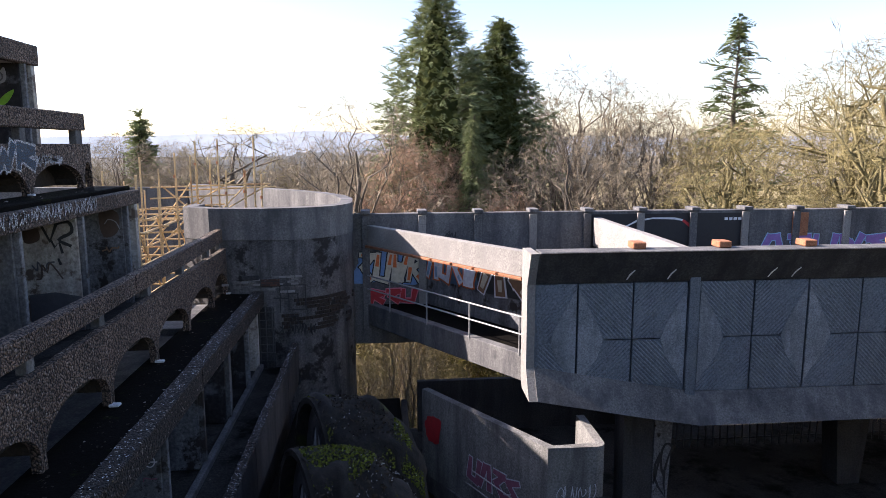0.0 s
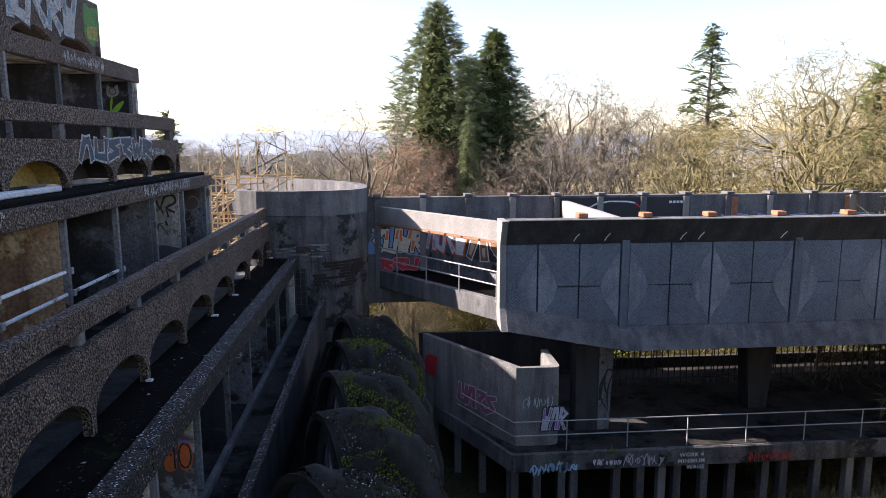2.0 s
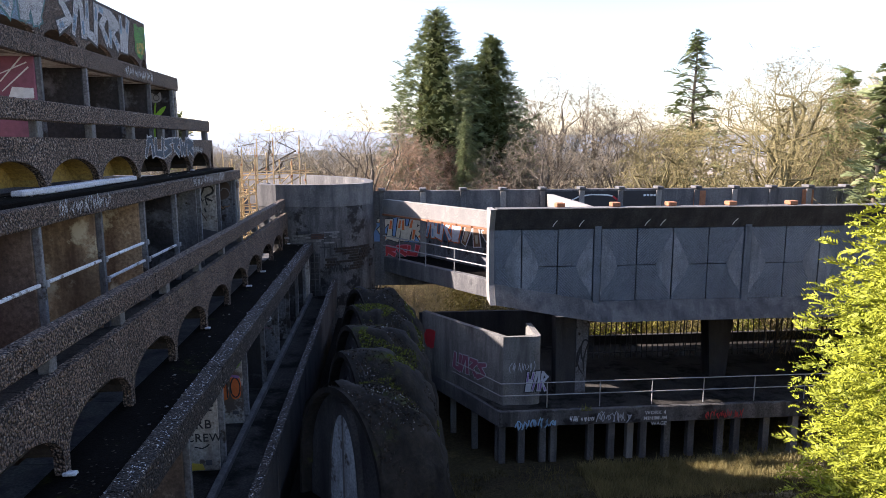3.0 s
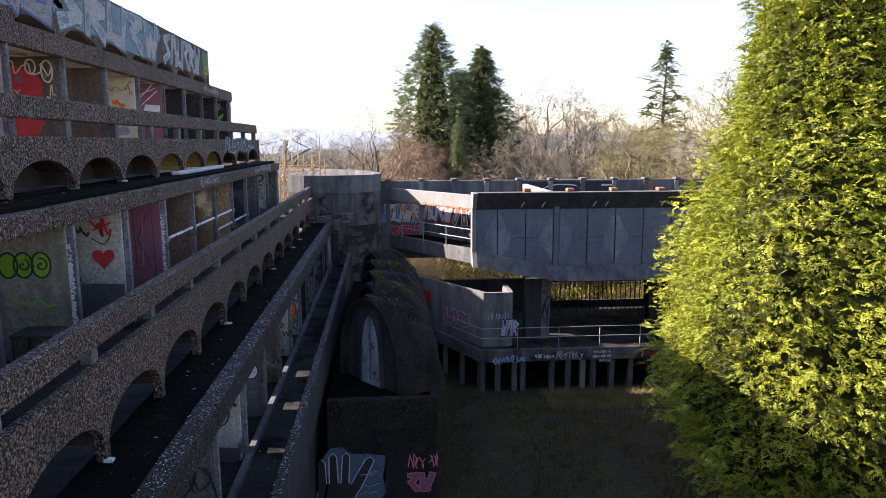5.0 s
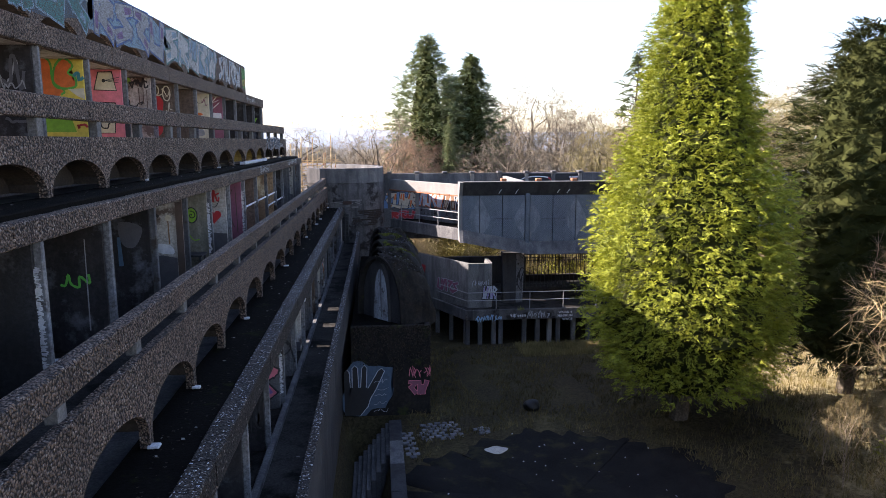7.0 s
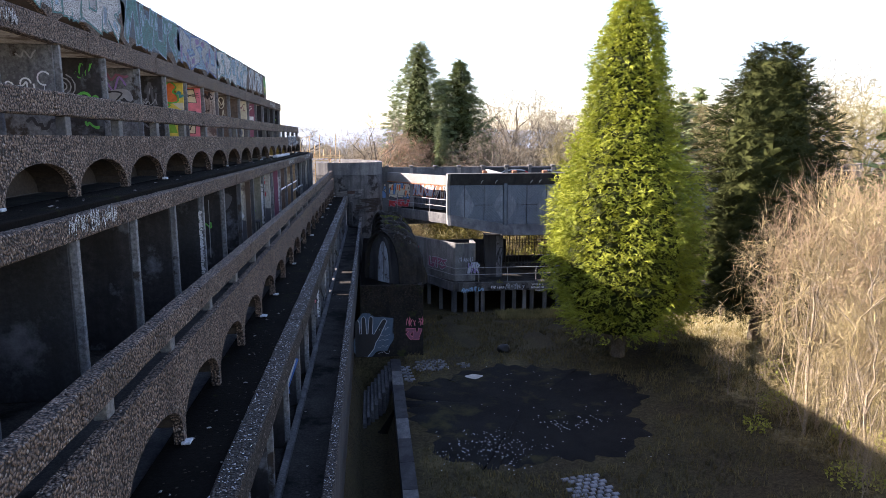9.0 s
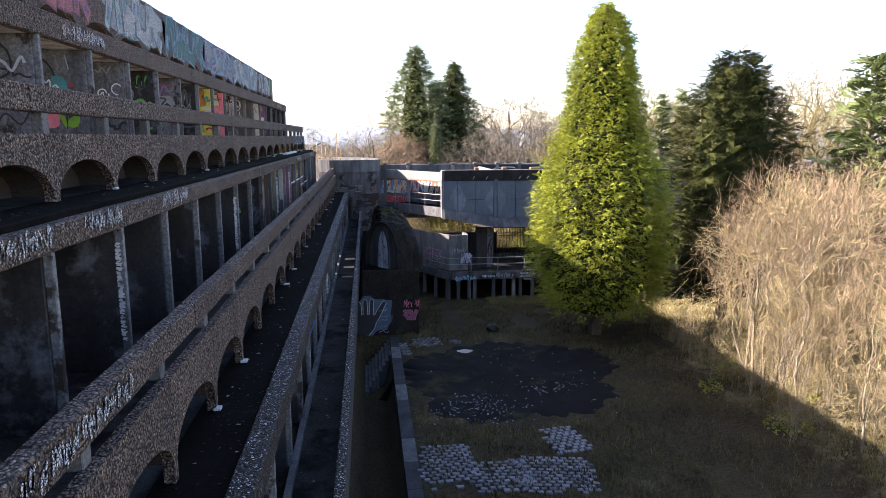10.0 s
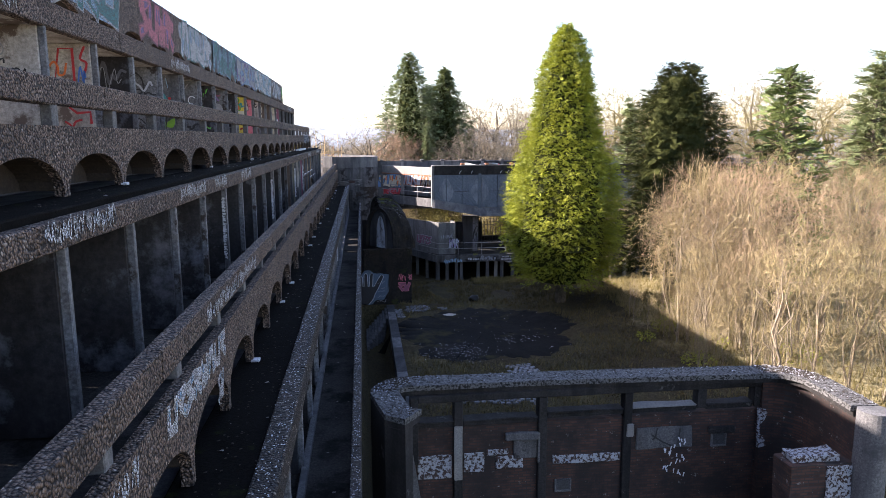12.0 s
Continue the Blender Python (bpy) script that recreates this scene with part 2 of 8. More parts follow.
M_BLUELEAF = leafy("pale_fir_needles", (0.06, 0.095, 0.032), (0.21, 0.25, 0.08), 0.6, 0.8, 0.2)
# court copy of the grass blades, darkened to carry the shade there
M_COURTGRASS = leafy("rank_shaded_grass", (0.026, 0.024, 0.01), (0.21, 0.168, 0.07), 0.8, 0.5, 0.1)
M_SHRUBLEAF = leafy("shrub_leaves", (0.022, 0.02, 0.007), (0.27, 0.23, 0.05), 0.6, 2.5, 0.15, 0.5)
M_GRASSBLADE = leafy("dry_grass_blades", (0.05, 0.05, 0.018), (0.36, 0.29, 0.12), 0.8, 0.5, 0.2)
M_IVY = leafy("yellow_green_ivy", (0.1, 0.12, 0.015), (0.36, 0.36, 0.06), 0.6, 1.0, 0.2)
COLOURS = dict(white=(0.75, 0.76, 0.78), black=(0.02, 0.02, 0.022), red=(0.5, 0.03, 0.035), pink=(0.72, 0.2, 0.26), orange=(0.75, 0.17, 0.04), yellow=(0.72, 0.55, 0.08), green=(0.1, 0.42, 0.06), blue=(0.06, 0.17, 0.5), sky=(0.3, 0.5, 0.68), silver=(0.5, 0.53, 0.58), purple=(0.28, 0.16, 0.42), teal=(0.06, 0.27, 0.28), brown=(0.22, 0.12, 0.06), cream=(0.62, 0.56, 0.42), plum=(0.26, 0.09, 0.14), skyblue=(0.16, 0.3, 0.55), dusk=(0.06, 0.12, 0.19), slate=(0.09, 0.09, 0.1), lime=(0.2, 0.42, 0.03), umber=(0.09, 0.06, 0.045), ash=(0.3, 0.3, 0.31), mist=(0.07, 0.115, 0.165))
PAINT = {k: paint("spray_" + k, c) for k, c in COLOURS.items()}
STONY = {k: paint("spray_on_pebbles_" + k, c, 0.7, True) for k, c in COLOURS.items()}
M_COLUMN = surface("column_concrete", (0.06, 0.062, 0.066), (0.27, 0.275, 0.285), 1.6, 16, 0.85, 0.3, streak=(0.035, 0.035, 0.038), patch=(0.04, 0.032, 0.027), patch_at=(0.56, 0.62), patch_scale=1.6)
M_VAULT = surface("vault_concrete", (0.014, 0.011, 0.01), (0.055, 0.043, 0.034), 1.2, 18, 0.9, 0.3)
M_SMOOTH = surface("smooth_panel_concrete", (0.11, 0.128, 0.142), (0.29, 0.315, 0.335), 1.3, 26, 0.8, 0.25, streak=(0.085, 0.095, 0.108))
M_RIB = surface("board_marked_ribs", (0.082, 0.101, 0.119), (0.205, 0.233, 0.257), 0.6, 26, 0.8, 0.2)
M_SAPBARK = surface("pale_sapling_bark", (0.11, 0.086, 0.058), (0.34, 0.275, 0.19), 2.5, 20, 0.85, 0.3)
M_TOWER = surface("blotched_tower_concrete", (0.035, 0.034, 0.036), (0.185, 0.178, 0.17), 1.3, 20, 0.85, 0.5, streak=(0.022, 0.022, 0.024), patch=(0.022, 0.019, 0.018), patch_at=(0.54, 0.6), patch_scale=0.9)
M_KIOSK = surface("grey_rendered_wall", (0.08, 0.08, 0.078), (0.27, 0.265, 0.25), 0.8, 20, 0.85, 0.3, streak=(0.06, 0.058, 0.055))
M_FLAKE = surface("flaking_whitewash_on_brick", (0.035, 0.022, 0.018), (0.08, 0.05, 0.04), 1.0, 20, 0.85, 0.5, patch=(0.36, 0.37, 0.39), patch_at=(0.47, 0.52), patch_scale=13.0)
M_RUSTWALL = surface("rust_washed_plaster", (0.19, 0.125, 0.08), (0.48, 0.35, 0.22), 1.2, 14, 0.85, 0.3, streak=(0.08, 0.045, 0.03), patch=(0.58, 0.52, 0.37), patch_at=(0.53, 0.62), patch_scale=1.4)
M_MUD = surface("brown_stained_plaster", (0.07, 0.05, 0.04), (0.2, 0.15, 0.115), 1.0, 16, 0.85, 0.3, streak=(0.05, 0.035, 0.03), patch=(0.3, 0.25, 0.19), patch_at=(0.62, 0.7), patch_scale=1.6)
M_CLAY = surface("drab_painted_plaster", (0.2, 0.19, 0.15), (0.36, 0.34, 0.28), 0.9, 16, 0.8, 0.25, streak=(0.1, 0.095, 0.07))
M_FOOT = surface("pale_bearing_slab", (0.36, 0.37, 0.39), (0.62, 0.63, 0.66), 4, 30, 0.8, 0.3)
M_RIM = pebbledash("dirty_kerb_concrete", (0.014, 0.0115, 0.01), (0.09, 0.068, 0.055), (0.008, 0.007, 0.006), 29.0)
M_OCHRE = surface("ochre_painted_board", (0.2, 0.13, 0.035), (0.45, 0.31, 0.09), 1.2, 16, 0.8, 0.3)
M_SUN_PATCH = surface("pale_sun_patch", (0.3, 0.27, 0.22), (0.6, 0.56, 0.5), 3, 40, 0.9, 0.6)
M_FIN = surface("dark_blotched_wall", (0.01, 0.009, 0.01), (0.05, 0.046, 0.047), 0.8, 10, 0.85, 0.3, streak=(0.012, 0.01, 0.01), patch=(0.18, 0.19, 0.215), patch_at=(0.54, 0.72), patch_scale=1.1)

# ---- building helpers ----
def world_of(ob):
    m = Matrix.Identity(4)
    while ob:
        m = ob.matrix_parent_inverse @ ob.matrix_basis if False else ob.matrix_basis @ m if ob.parent is None else ob.matrix_parent_inverse @ ob.matrix_basis @ m
        ob = ob.parent
    return m


def thing(name, at, label, category, group="", kind=""):
    ob = new(name)
    ob.empty_display_size = 0.3
    ob.matrix_basis = Matrix.Translation(at)
    return tagged(ob, label, category, group, kind)


def under(ob, parent):
    if parent:
        ob.parent = parent
        ob.matrix_parent_inverse = world_of(parent).inverted()
    return ob


def mesh_ob(name, verts, faces, material, parent=None, label="", smooth=False):
    me = bpy.data.meshes.new(name)
    me.from_pydata(verts, [], faces)
    me.materials.append(material)
    if smooth:
        me.polygons.foreach_set("use_smooth", [True] * len(me.polygons))
    me.update()
    ob = under(new(name, me), parent)
    if label:
        ob["label"] = label
    return ob


def part(name, bm, material, parent=None, label="", smooth=False):
    me = bpy.data.meshes.new(name)
    bmesh.ops.recalc_face_normals(bm, faces=bm.faces)
    bm.to_mesh(me)
    bm.free()
    me.materials.append(material)
    if smooth:
        me.polygons.foreach_set("use_smooth", [True] * len(me.polygons))
    ob = under(new(name, me), parent)
    if label:
        ob["label"] = label
    return ob


def shared(name, me, m, parent=None, label=""):
    """A piece of its own on a mesh that others share, at the pose m."""
    ob = new(name, me)
    ob.matrix_basis = m
    under(ob, parent)
    if label:
        ob["label"] = label
    return ob


def add_box(bm, x0, x1, y0, y1, z0, z1, bevel=0.0):
    vs = [bm.verts.new((x, y, z)) for x in (x0, x1) for y in (y0, y1) for z in (z0, z1)]
    fs = [bm.faces.new([vs[i] for i in q]) for q in ((0, 1, 3, 2), (4, 6, 7, 5), (0, 4, 5, 1), (2, 3, 7, 6), (0, 2, 6, 4), (1, 5, 7, 3))]
    if bevel:
        bmesh.ops.bevel(bm, geom=list({e for f in fs for e in f.edges}), offset=bevel, segments=1, affect="EDGES")
    return bm


def box(name, b, material, parent=None, label="", bevel=0.012):
    return part(name, add_box(bmesh.new(), *b, bevel=bevel), material, parent, label)


def worn_box(name, b, material, parent=None, label="", step=0.6, amount=0.012, seed=0):
    """A long block cut along its length and slightly uneven, with softened edges."""
    bm = bmesh.new()
    add_box(bm, *b)
    for ax in range(3):
        length = b[2 * ax + 1] - b[2 * ax]
        for i in range(1, int(length / step)):
            co, no = [0, 0, 0], [0, 0, 0]
            co[ax], no[ax] = b[2 * ax] + i * length / int(length / step), 1
            bmesh.ops.bisect_plane(bm, geom=bm.verts[:] + bm.edges[:] + bm.faces[:], plane_co=co, plane_no=no)
    edges = [e for e in bm.edges if len(e.link_faces) == 2 and e.calc_face_angle(0) > 0.5]
    bmesh.ops.bevel(bm, geom=edges, offset=0.022, segments=1, affect="EDGES")
    for v in bm.verts:
        v.co += noise.noise_vector(v.co * 1.7 + Vector((seed, 0, 0))) * amount + noise.noise_vector(v.co * 7.0) * amount * 0.5
    return part(name, bm, material, parent, label)


def prism(name, outline, ax, a0, a1, material, parent=None, label="", bevel=0.0):
    """A flat outline of two coordinates, drawn out along the axis ax from a0 to a1."""
    bm = bmesh.new()
    def at(p, a):
        return {"x": (a, p[0], p[1]), "y": (p[0], a, p[1]), "z": (p[0], p[1], a)}[ax]
    lo = [bm.verts.new(at(p, a0)) for p in outline]
    hi = [bm.verts.new(at(p, a1)) for p in outline]
    bm.faces.new(lo)
    bm.faces.new(hi[::-1])
    for i in range(len(outline)):
        j = (i + 1) % len(outline)
        bm.faces.new((lo[i], lo[j], hi[j], hi[i]))
    if bevel:
        bmesh.ops.bevel(bm, geom=[e for e in bm.edges if e.calc_face_angle(0) > 0.6], offset=bevel, segments=1, affect="EDGES")
    bmesh.ops.triangulate(bm, faces=[f for f in bm.faces if len(f.verts) > 4])
    return part(name, bm, material, parent, label)


def add_tube(bm, pts, r, sides=8, r1=None):
    """A round bar along points."""
    r1 = r if r1 is None else r1
    pts = [Vector(p) for p in pts]
    rings = []
    for i, p in enumerate(pts):
        d = (pts[min(i + 1, len(pts) - 1)] - pts[max(i - 1, 0)]).normalized()
        u = d.orthogonal().normalized()
        if abs(d.z) < 0.9:
            u = d.cross(Vector((0, 0, 1))).normalized()
        w = d.cross(u)
        rr = r + (r1 - r) * i / max(1, len(pts) - 1)
        rings.append([bm.verts.new(p + (u * math.cos(a) + w * math.sin(a)) * rr) for a in (2 * math.pi * k / sides for k in range(sides))])
    for a, b in zip(rings, rings[1:]):
        for k in range(sides):
            bm.faces.new((a[k], a[(k + 1) % sides], b[(k + 1) % sides], b[k]))
    bm.faces.new(rings[0][::-1])
    bm.faces.new(rings[-1])
    return bm


def tube(name, pts, r, material, parent=None, label="", sides=8):
    return part(name, add_tube(bmesh.new(), pts, r, sides), material, parent, label, smooth=False)


# ---- painted marks on walls ----
def ribbon(bm, pts, w, o, u, v, n):
    """A flat stroke through 2D points on the plane at o with axes u, v and normal n."""
    pts = [Vector((p[0], p[1])) for p in pts]
    left, right = [], []
    for i, p in enumerate(pts):
        d = (pts[min(i + 1, len(pts) - 1)] - pts[max(i - 1, 0)])
        d = d.normalized() if d.length > 1e-6 else Vector((1, 0))
        s = Vector((-d.y, d.x)) * w / 2 * (0.8 + 0.4 * abs(math.sin(i * 1.7)))
        for store, q in ((left, p + s), (right, p - s)):
            store.append(bm.verts.new(o + u * q.x + v * q.y + n))
    for i in range(len(pts) - 1):
        try:
            bm.faces.new((left[i], left[i + 1], right[i + 1], right[i]))
        except ValueError:
            pass


def blob(bm, outline, o, u, v, n):
    vs = [bm.verts.new(o + u * p[0] + v * p[1] + n) for p in outline]
    f = bm.faces.new(vs)
    bmesh.ops.triangulate(bm, faces=[f])


def curl(rng, cx, cy, rx, ry, turns=1.0, steps=14, a0=None):
    a0 = rng.uniform(0, 6.28) if a0 is None else a0
    k = rng.uniform(0.6, 1.3)
    return [(cx + rx * math.cos(a0 + 6.28 * turns * i / steps) * (1 - 0.3 * k * i / steps), cy + ry * math.sin(a0 + 6.28 * turns * i / steps)) for i in range(steps + 1)]


def letter_shape(rng, x0, x1, y0, y1):
    """A swollen, uneven letter-like outline."""
    cx, cy, rx, ry = (x0 + x1) / 2, (y0 + y1) / 2, (x1 - x0) / 2, (y1 - y0) / 2
    ph = [rng.uniform(0, 6.28) for _ in range(3)]
    out = []
    for i in range(26):
        a = 6.283 * i / 26
        sq = 1 / max(abs(math.cos(a)), abs(math.sin(a))) ** 0.72
        k = sq * (1 + 0.1 * math.sin(3 * a + ph[0]) + 0.07 * math.sin(5 * a + ph[1]) + 0.05 * math.sin(9 * a + ph[2]))
        out.append((cx + rx * k * 0.98 * math.cos(a) + 0.12 * ry * k * math.sin(a), cy + ry * k * 0.9 * math.sin(a)))
    return out


def graffiti(o, u, w, h, seed, fill, line, parent, letters=4, back=None, style="letters", v=(0, 0, 1), lift=0.004, width=None, on=None):
    """Sprayed lettering shapes with no word in them: fills, outlines and flourishes on a wall."""
    rng = random.Random(seed)
    o, u, v = Vector(o), Vector(u).normalized(), Vector(v).normalized()
    n = u.cross(v).normalized()
    width = width or max(0.035, h * 0.045)
    on = on or PAINT
    if back:
        bm = bmesh.new()
        blob(bm, letter_shape(rng, -0.03 * w, w * 1.03, -0.04 * h, h * 1.05), o, u, v, n * lift)
        part("paint_ground", bm, on[back], parent)
    if style == "letters" and h >= 0.3 and letters >= 2:
        # heavy strokes with an outline, each a bent bar
        step = w / letters
        kinds = ([(0, 0), (0.3, 1), (0.7, 1), (1, 0)], [(0, 1), (0.95, 0.95), (0.25, 0.5), (1, 0.05)], [(0.05, 0), (0.05, 1), (0.95, 0.72), (0.2, 0.45), (1, 0)], [(1, 1), (0.05, 0.8), (0.95, 0.3), (0, 0)], [(0, 1), (0.25, 0), (0.5, 0.6), (0.75, 0), (1, 1)], [(0, 1), (0.05, 0.1), (0.95, 0), (1, 1)])
        order = rng.sample(range(6), 6)
        picks = [[(i * step + step * (0.12 + 0.76 * p[0]) + 0.12 * h * (p[1] - 0.5), h * (0.12 + 0.76 * p[1])) for p in kinds[order[i % 6]]] for i in range(letters)]
        thick = min(0.34 * step, 0.3 * h)
        for name, grow, lay, colour in (("paint_outline", 2 * width, 2.0, line), ("paint_fill", 0.0, 3.0, fill)):
            bm = bmesh.new()
            for k, q in enumerate(picks):
                for j in range(len(q) - 1):
                    d = (Vector(q[j + 1]) - Vector(q[j])).normalized() * (thick + grow) * 0.38
                    ribbon(bm, [Vector(q[j]) - d, Vector(q[j + 1]) + d], thick + grow, o, u, v, n * (lift * lay + 0.0007 * k + 0.0003 * j))
            part(name, bm, on[colour], parent)
        tone = {"white": "sky", "silver": "purple", "cream": "orange", "brown": "cream", "teal": "sky", "pink": "purple", "green": "yellow"}.get(fill)
        if tone:
            bm = bmesh.new()
            for k, q in enumerate(picks):
                a, b = Vector(q[0]), Vector(q[1])
                ribbon(bm, [a, a.lerp(b, 0.5)], thick * 0.55, o, u, v, n * (lift * 3.0 + 0.0007 * k + 0.0025))
                a, b = Vector(q[-1]), Vector(q[-2])
                ribbon(bm, [a, a.lerp(b, 0.4)], thick * 0.5, o, u, v, n * (lift * 3.0 + 0.0007 * k + 0.0025))
            part("paint_shade", bm, on[tone], parent)
    elif style == "letters":
        step = w / letters
        outs = [letter_shape(rng, i * step + 0.03 * step, (i + 1) * step, h * rng.uniform(0.0, 0.12), h * rng.uniform(0.86, 1.0)) for i in range(letters)]
        bm = bmesh.new()
        for k, q in enumerate(outs):
            blob(bm, q, o, u, v, n * (lift * 2 + 0.0004 * k))
        part("paint_fill", bm, on[fill], parent)
        tone = back or {"white": "sky", "silver": "purple", "cream": "orange", "brown": "cream", "teal": "sky", "pink": "purple", "green": "yellow"}.get(fill)
        if tone:
            bm = bmesh.new()
            for k, q in enumerate(outs):
                xs = [p[0] for p in q]
                x0, x1 = min(xs), max(xs)
                cut = h * rng.uniform(0.35, 0.55)
                low_half = [(x0 + (x1 - x0) * 0.14, h * 0.14), (x1 - (x1 - x0) * 0.14, h * 0.14), (x1 - (x1 - x0) * 0.18, cut), ((x0 + x1) / 2, cut * rng.uniform(0.7, 1.25)), (x0 + (x1 - x0) * 0.18, cut * rng.uniform(0.8, 1.1))]
                blob(bm, low_half, o, u, v, n * (lift * 2.5 + 0.0004 * k))
            part("paint_shade", bm, on[tone], parent)
        bm = bmesh.new()
        for k, q in enumerate(outs):
            ribbon(bm, q + q[:2], width, o, u, v, n * (lift * 3 + 0.0005 * k))
            xs = [p[0] for p in q]
            cx, rx = (min(xs) + max(xs)) / 2, (max(xs) - min(xs)) / 2
            ribbon(bm, curl(rng, cx, h * rng.uniform(0.35, 0.6), rx * 0.35, h * 0.16, rng.choice((0.6, 0.95))), width, o, u, v, n * (lift * 3 + 0.0005 * k))
            ribbon(bm, [(cx + rng.uniform(-0.3, 0.3) * rx, h * 0.12), (cx + rng.uniform(-0.3, 0.3) * rx, h * 0.4)], width, o, u, v, n * lift * 3)
        part("paint_outline", bm, on[line], parent)
    else:
        bm = bmesh.new()
        x = 0.0
        while x < w:
            s = h * rng.uniform(0.35, 0.6)
            pts = [(x, h * rng.uniform(0.0, 0.4))]
            for k in range(rng.randrange(3, 6)):
                px, pz = pts[-1]
                qx, qz = x + s * (k + 1) / 4 + rng.uniform(-0.15, 0.15) * s, h * (rng.uniform(0.6, 1.0) if k % 2 == 0 else rng.uniform(0.0, 0.35))
                bend = rng.uniform(-0.35, 0.35) * s
                pts += [(px + (qx - px) * f + bend * math.sin(math.pi * f), pz + (qz - pz) * f) for f in (0.25, 0.5, 0.75, 1.0)]
            ribbon(bm, pts, width, o, u, v, n * (lift + 0.0004 * rng.random()))
            if rng.random() < 0.4:
                ribbon(bm, curl(rng, x + s * 0.5, h * rng.uniform(0.4, 0.7), s * 0.3, h * 0.25, rng.choice((0.4, 0.6))), width, o, u, v, n * (lift + 0.0006))
            x += s * rng.uniform(1.0, 1.4)
        part("paint_stroke", bm, on[line], parent)


def words(text, at, facing, size, material, parent=None, spread=1.0):
    """Letters of the built-in font laid on a wall as a thin mesh; facing: yaw in degrees of the wall's outward side seen head on."""
    cu = bpy.data.curves.new("writing", "FONT")
    cu.body, cu.size, cu.extrude, cu.offset, cu.space_character, cu.resolution_u = text, size, 0.002, size * 0.012, spread, 2
    tmp = bpy.data.objects.new("writing_source", cu)
    me = bpy.data.meshes.new_from_object(tmp)
    bpy.data.objects.remove(tmp)
    me.materials.clear()
    me.materials.append(material)
    ob = new("writing", me)
    ob.matrix_basis = pose(*at, 90, 0, facing)
    return under(ob, parent)

# ---- ground ----
COURT = 1.06  # height of the court's surface


def ground_z(x, y):
    z = COURT - 0.1 * max(0.0, min(16.0, y - 1.0))
    z += 0.35 * max(0.0, min(1.0, (x - 6.0) / 6.0)) * max(0.0, min(1.0, (14.0 - y) / 8.0))
    if y > 17:
        z += 0.54 * min(1.0, (y - 17) / 9.0)
    if y > 26:
        z -= 0.02 * (y - 26) if y < 300 else 5.5
    if y > 24:
        z += (-2.0 + 5.2 * max(0.0, min(1.0, (x - 6.0) / 6.0))) * min(1.0, (y - 24) / 6.0) * max(0.0, min(1.0, (42.0 - y) / 8.0)) * (1 if x > -6 else max(0, 1 + (x + 6) / 6))
    if x > 14:
        z += 0.5 * noise.noise(Vector((x * 0.09, y * 0.09, 0))) * min(1, (x - 14) / 6)
    out = math.hypot(x, y)
    z += 0.05 * noise.noise(Vector((x * 0.4, y * 0.4, 3))) * (1 if x > -0.4 else 0)
    if out > 400:
        z -= (out - 400) * 0.012
    if -2.75 < x < -1.0 and -22.5 < y < 1.9:
        z -= 1.5
    return z


def axis_steps(c0, c1, fine, reach):
    out = list(np.arange(c0, c1 + 0.001, fine))
    d, lo, hi = fine, c0, c1
    while hi < reach:
        d *= 1.28
        lo, hi = lo - d, hi + d
        out = [lo] + out + [hi]
    return out


M_GROUND, gn, gl, gp = nodes_of("grass_and_earth")
gv = place(gn, gl)
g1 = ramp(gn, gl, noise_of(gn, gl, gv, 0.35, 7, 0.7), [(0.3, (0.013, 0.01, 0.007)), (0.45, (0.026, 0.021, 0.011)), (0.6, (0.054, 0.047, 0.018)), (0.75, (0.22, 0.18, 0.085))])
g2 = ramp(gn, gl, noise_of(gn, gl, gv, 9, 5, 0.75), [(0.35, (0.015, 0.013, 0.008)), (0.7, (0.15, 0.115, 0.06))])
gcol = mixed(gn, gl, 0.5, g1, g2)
# dry meadow grass east of the trodden court, sunny brightness put into its colour
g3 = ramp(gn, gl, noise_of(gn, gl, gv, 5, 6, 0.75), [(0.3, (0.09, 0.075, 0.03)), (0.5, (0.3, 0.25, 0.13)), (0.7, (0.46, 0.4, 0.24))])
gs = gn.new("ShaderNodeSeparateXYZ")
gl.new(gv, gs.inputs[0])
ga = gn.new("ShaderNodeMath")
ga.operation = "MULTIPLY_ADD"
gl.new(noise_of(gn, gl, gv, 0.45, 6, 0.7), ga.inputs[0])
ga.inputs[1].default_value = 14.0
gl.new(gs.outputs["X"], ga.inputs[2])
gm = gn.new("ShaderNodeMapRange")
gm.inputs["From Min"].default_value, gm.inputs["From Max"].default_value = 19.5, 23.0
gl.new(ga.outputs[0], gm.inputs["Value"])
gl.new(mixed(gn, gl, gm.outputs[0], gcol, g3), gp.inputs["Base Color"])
gp.inputs["Roughness"].default_value = 0.95
gp.inputs["Specular IOR Level"].default_value = 0.15
bumped(gn, gl, gp, noise_of(gn, gl, gv, 14, 6, 0.75), 0.9, 0.08)
gx, gy = axis_steps(-6, 36, 0.5, 4200), axis_steps(-30, 40, 0.5, 4200)
gverts = [(x, y, ground_z(x, y)) for x in gx for y in gy]
ny = len(gy)
gfaces = [(i * ny + j, (i + 1) * ny + j, (i + 1) * ny + j + 1, i * ny + j + 1) for i in range(len(gx) - 1) for j in range(ny - 1)]
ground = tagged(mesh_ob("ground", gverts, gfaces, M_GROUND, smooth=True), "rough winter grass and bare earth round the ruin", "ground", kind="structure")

# ---- the terraced block ----
BAY, Y_FIRST = 2.355, -52.5
PHASE_A, PHASE_B, PHASE_C = 0.4, 0.2, 0.0  # where the cross walls of each storey fall
block = thing("terraced_block", (-9, -18, 0), "derelict terraced concrete building with pebble-faced balconies and arches", "building", kind="structure")


A, B, C = 14.14, 10.93, 7.5


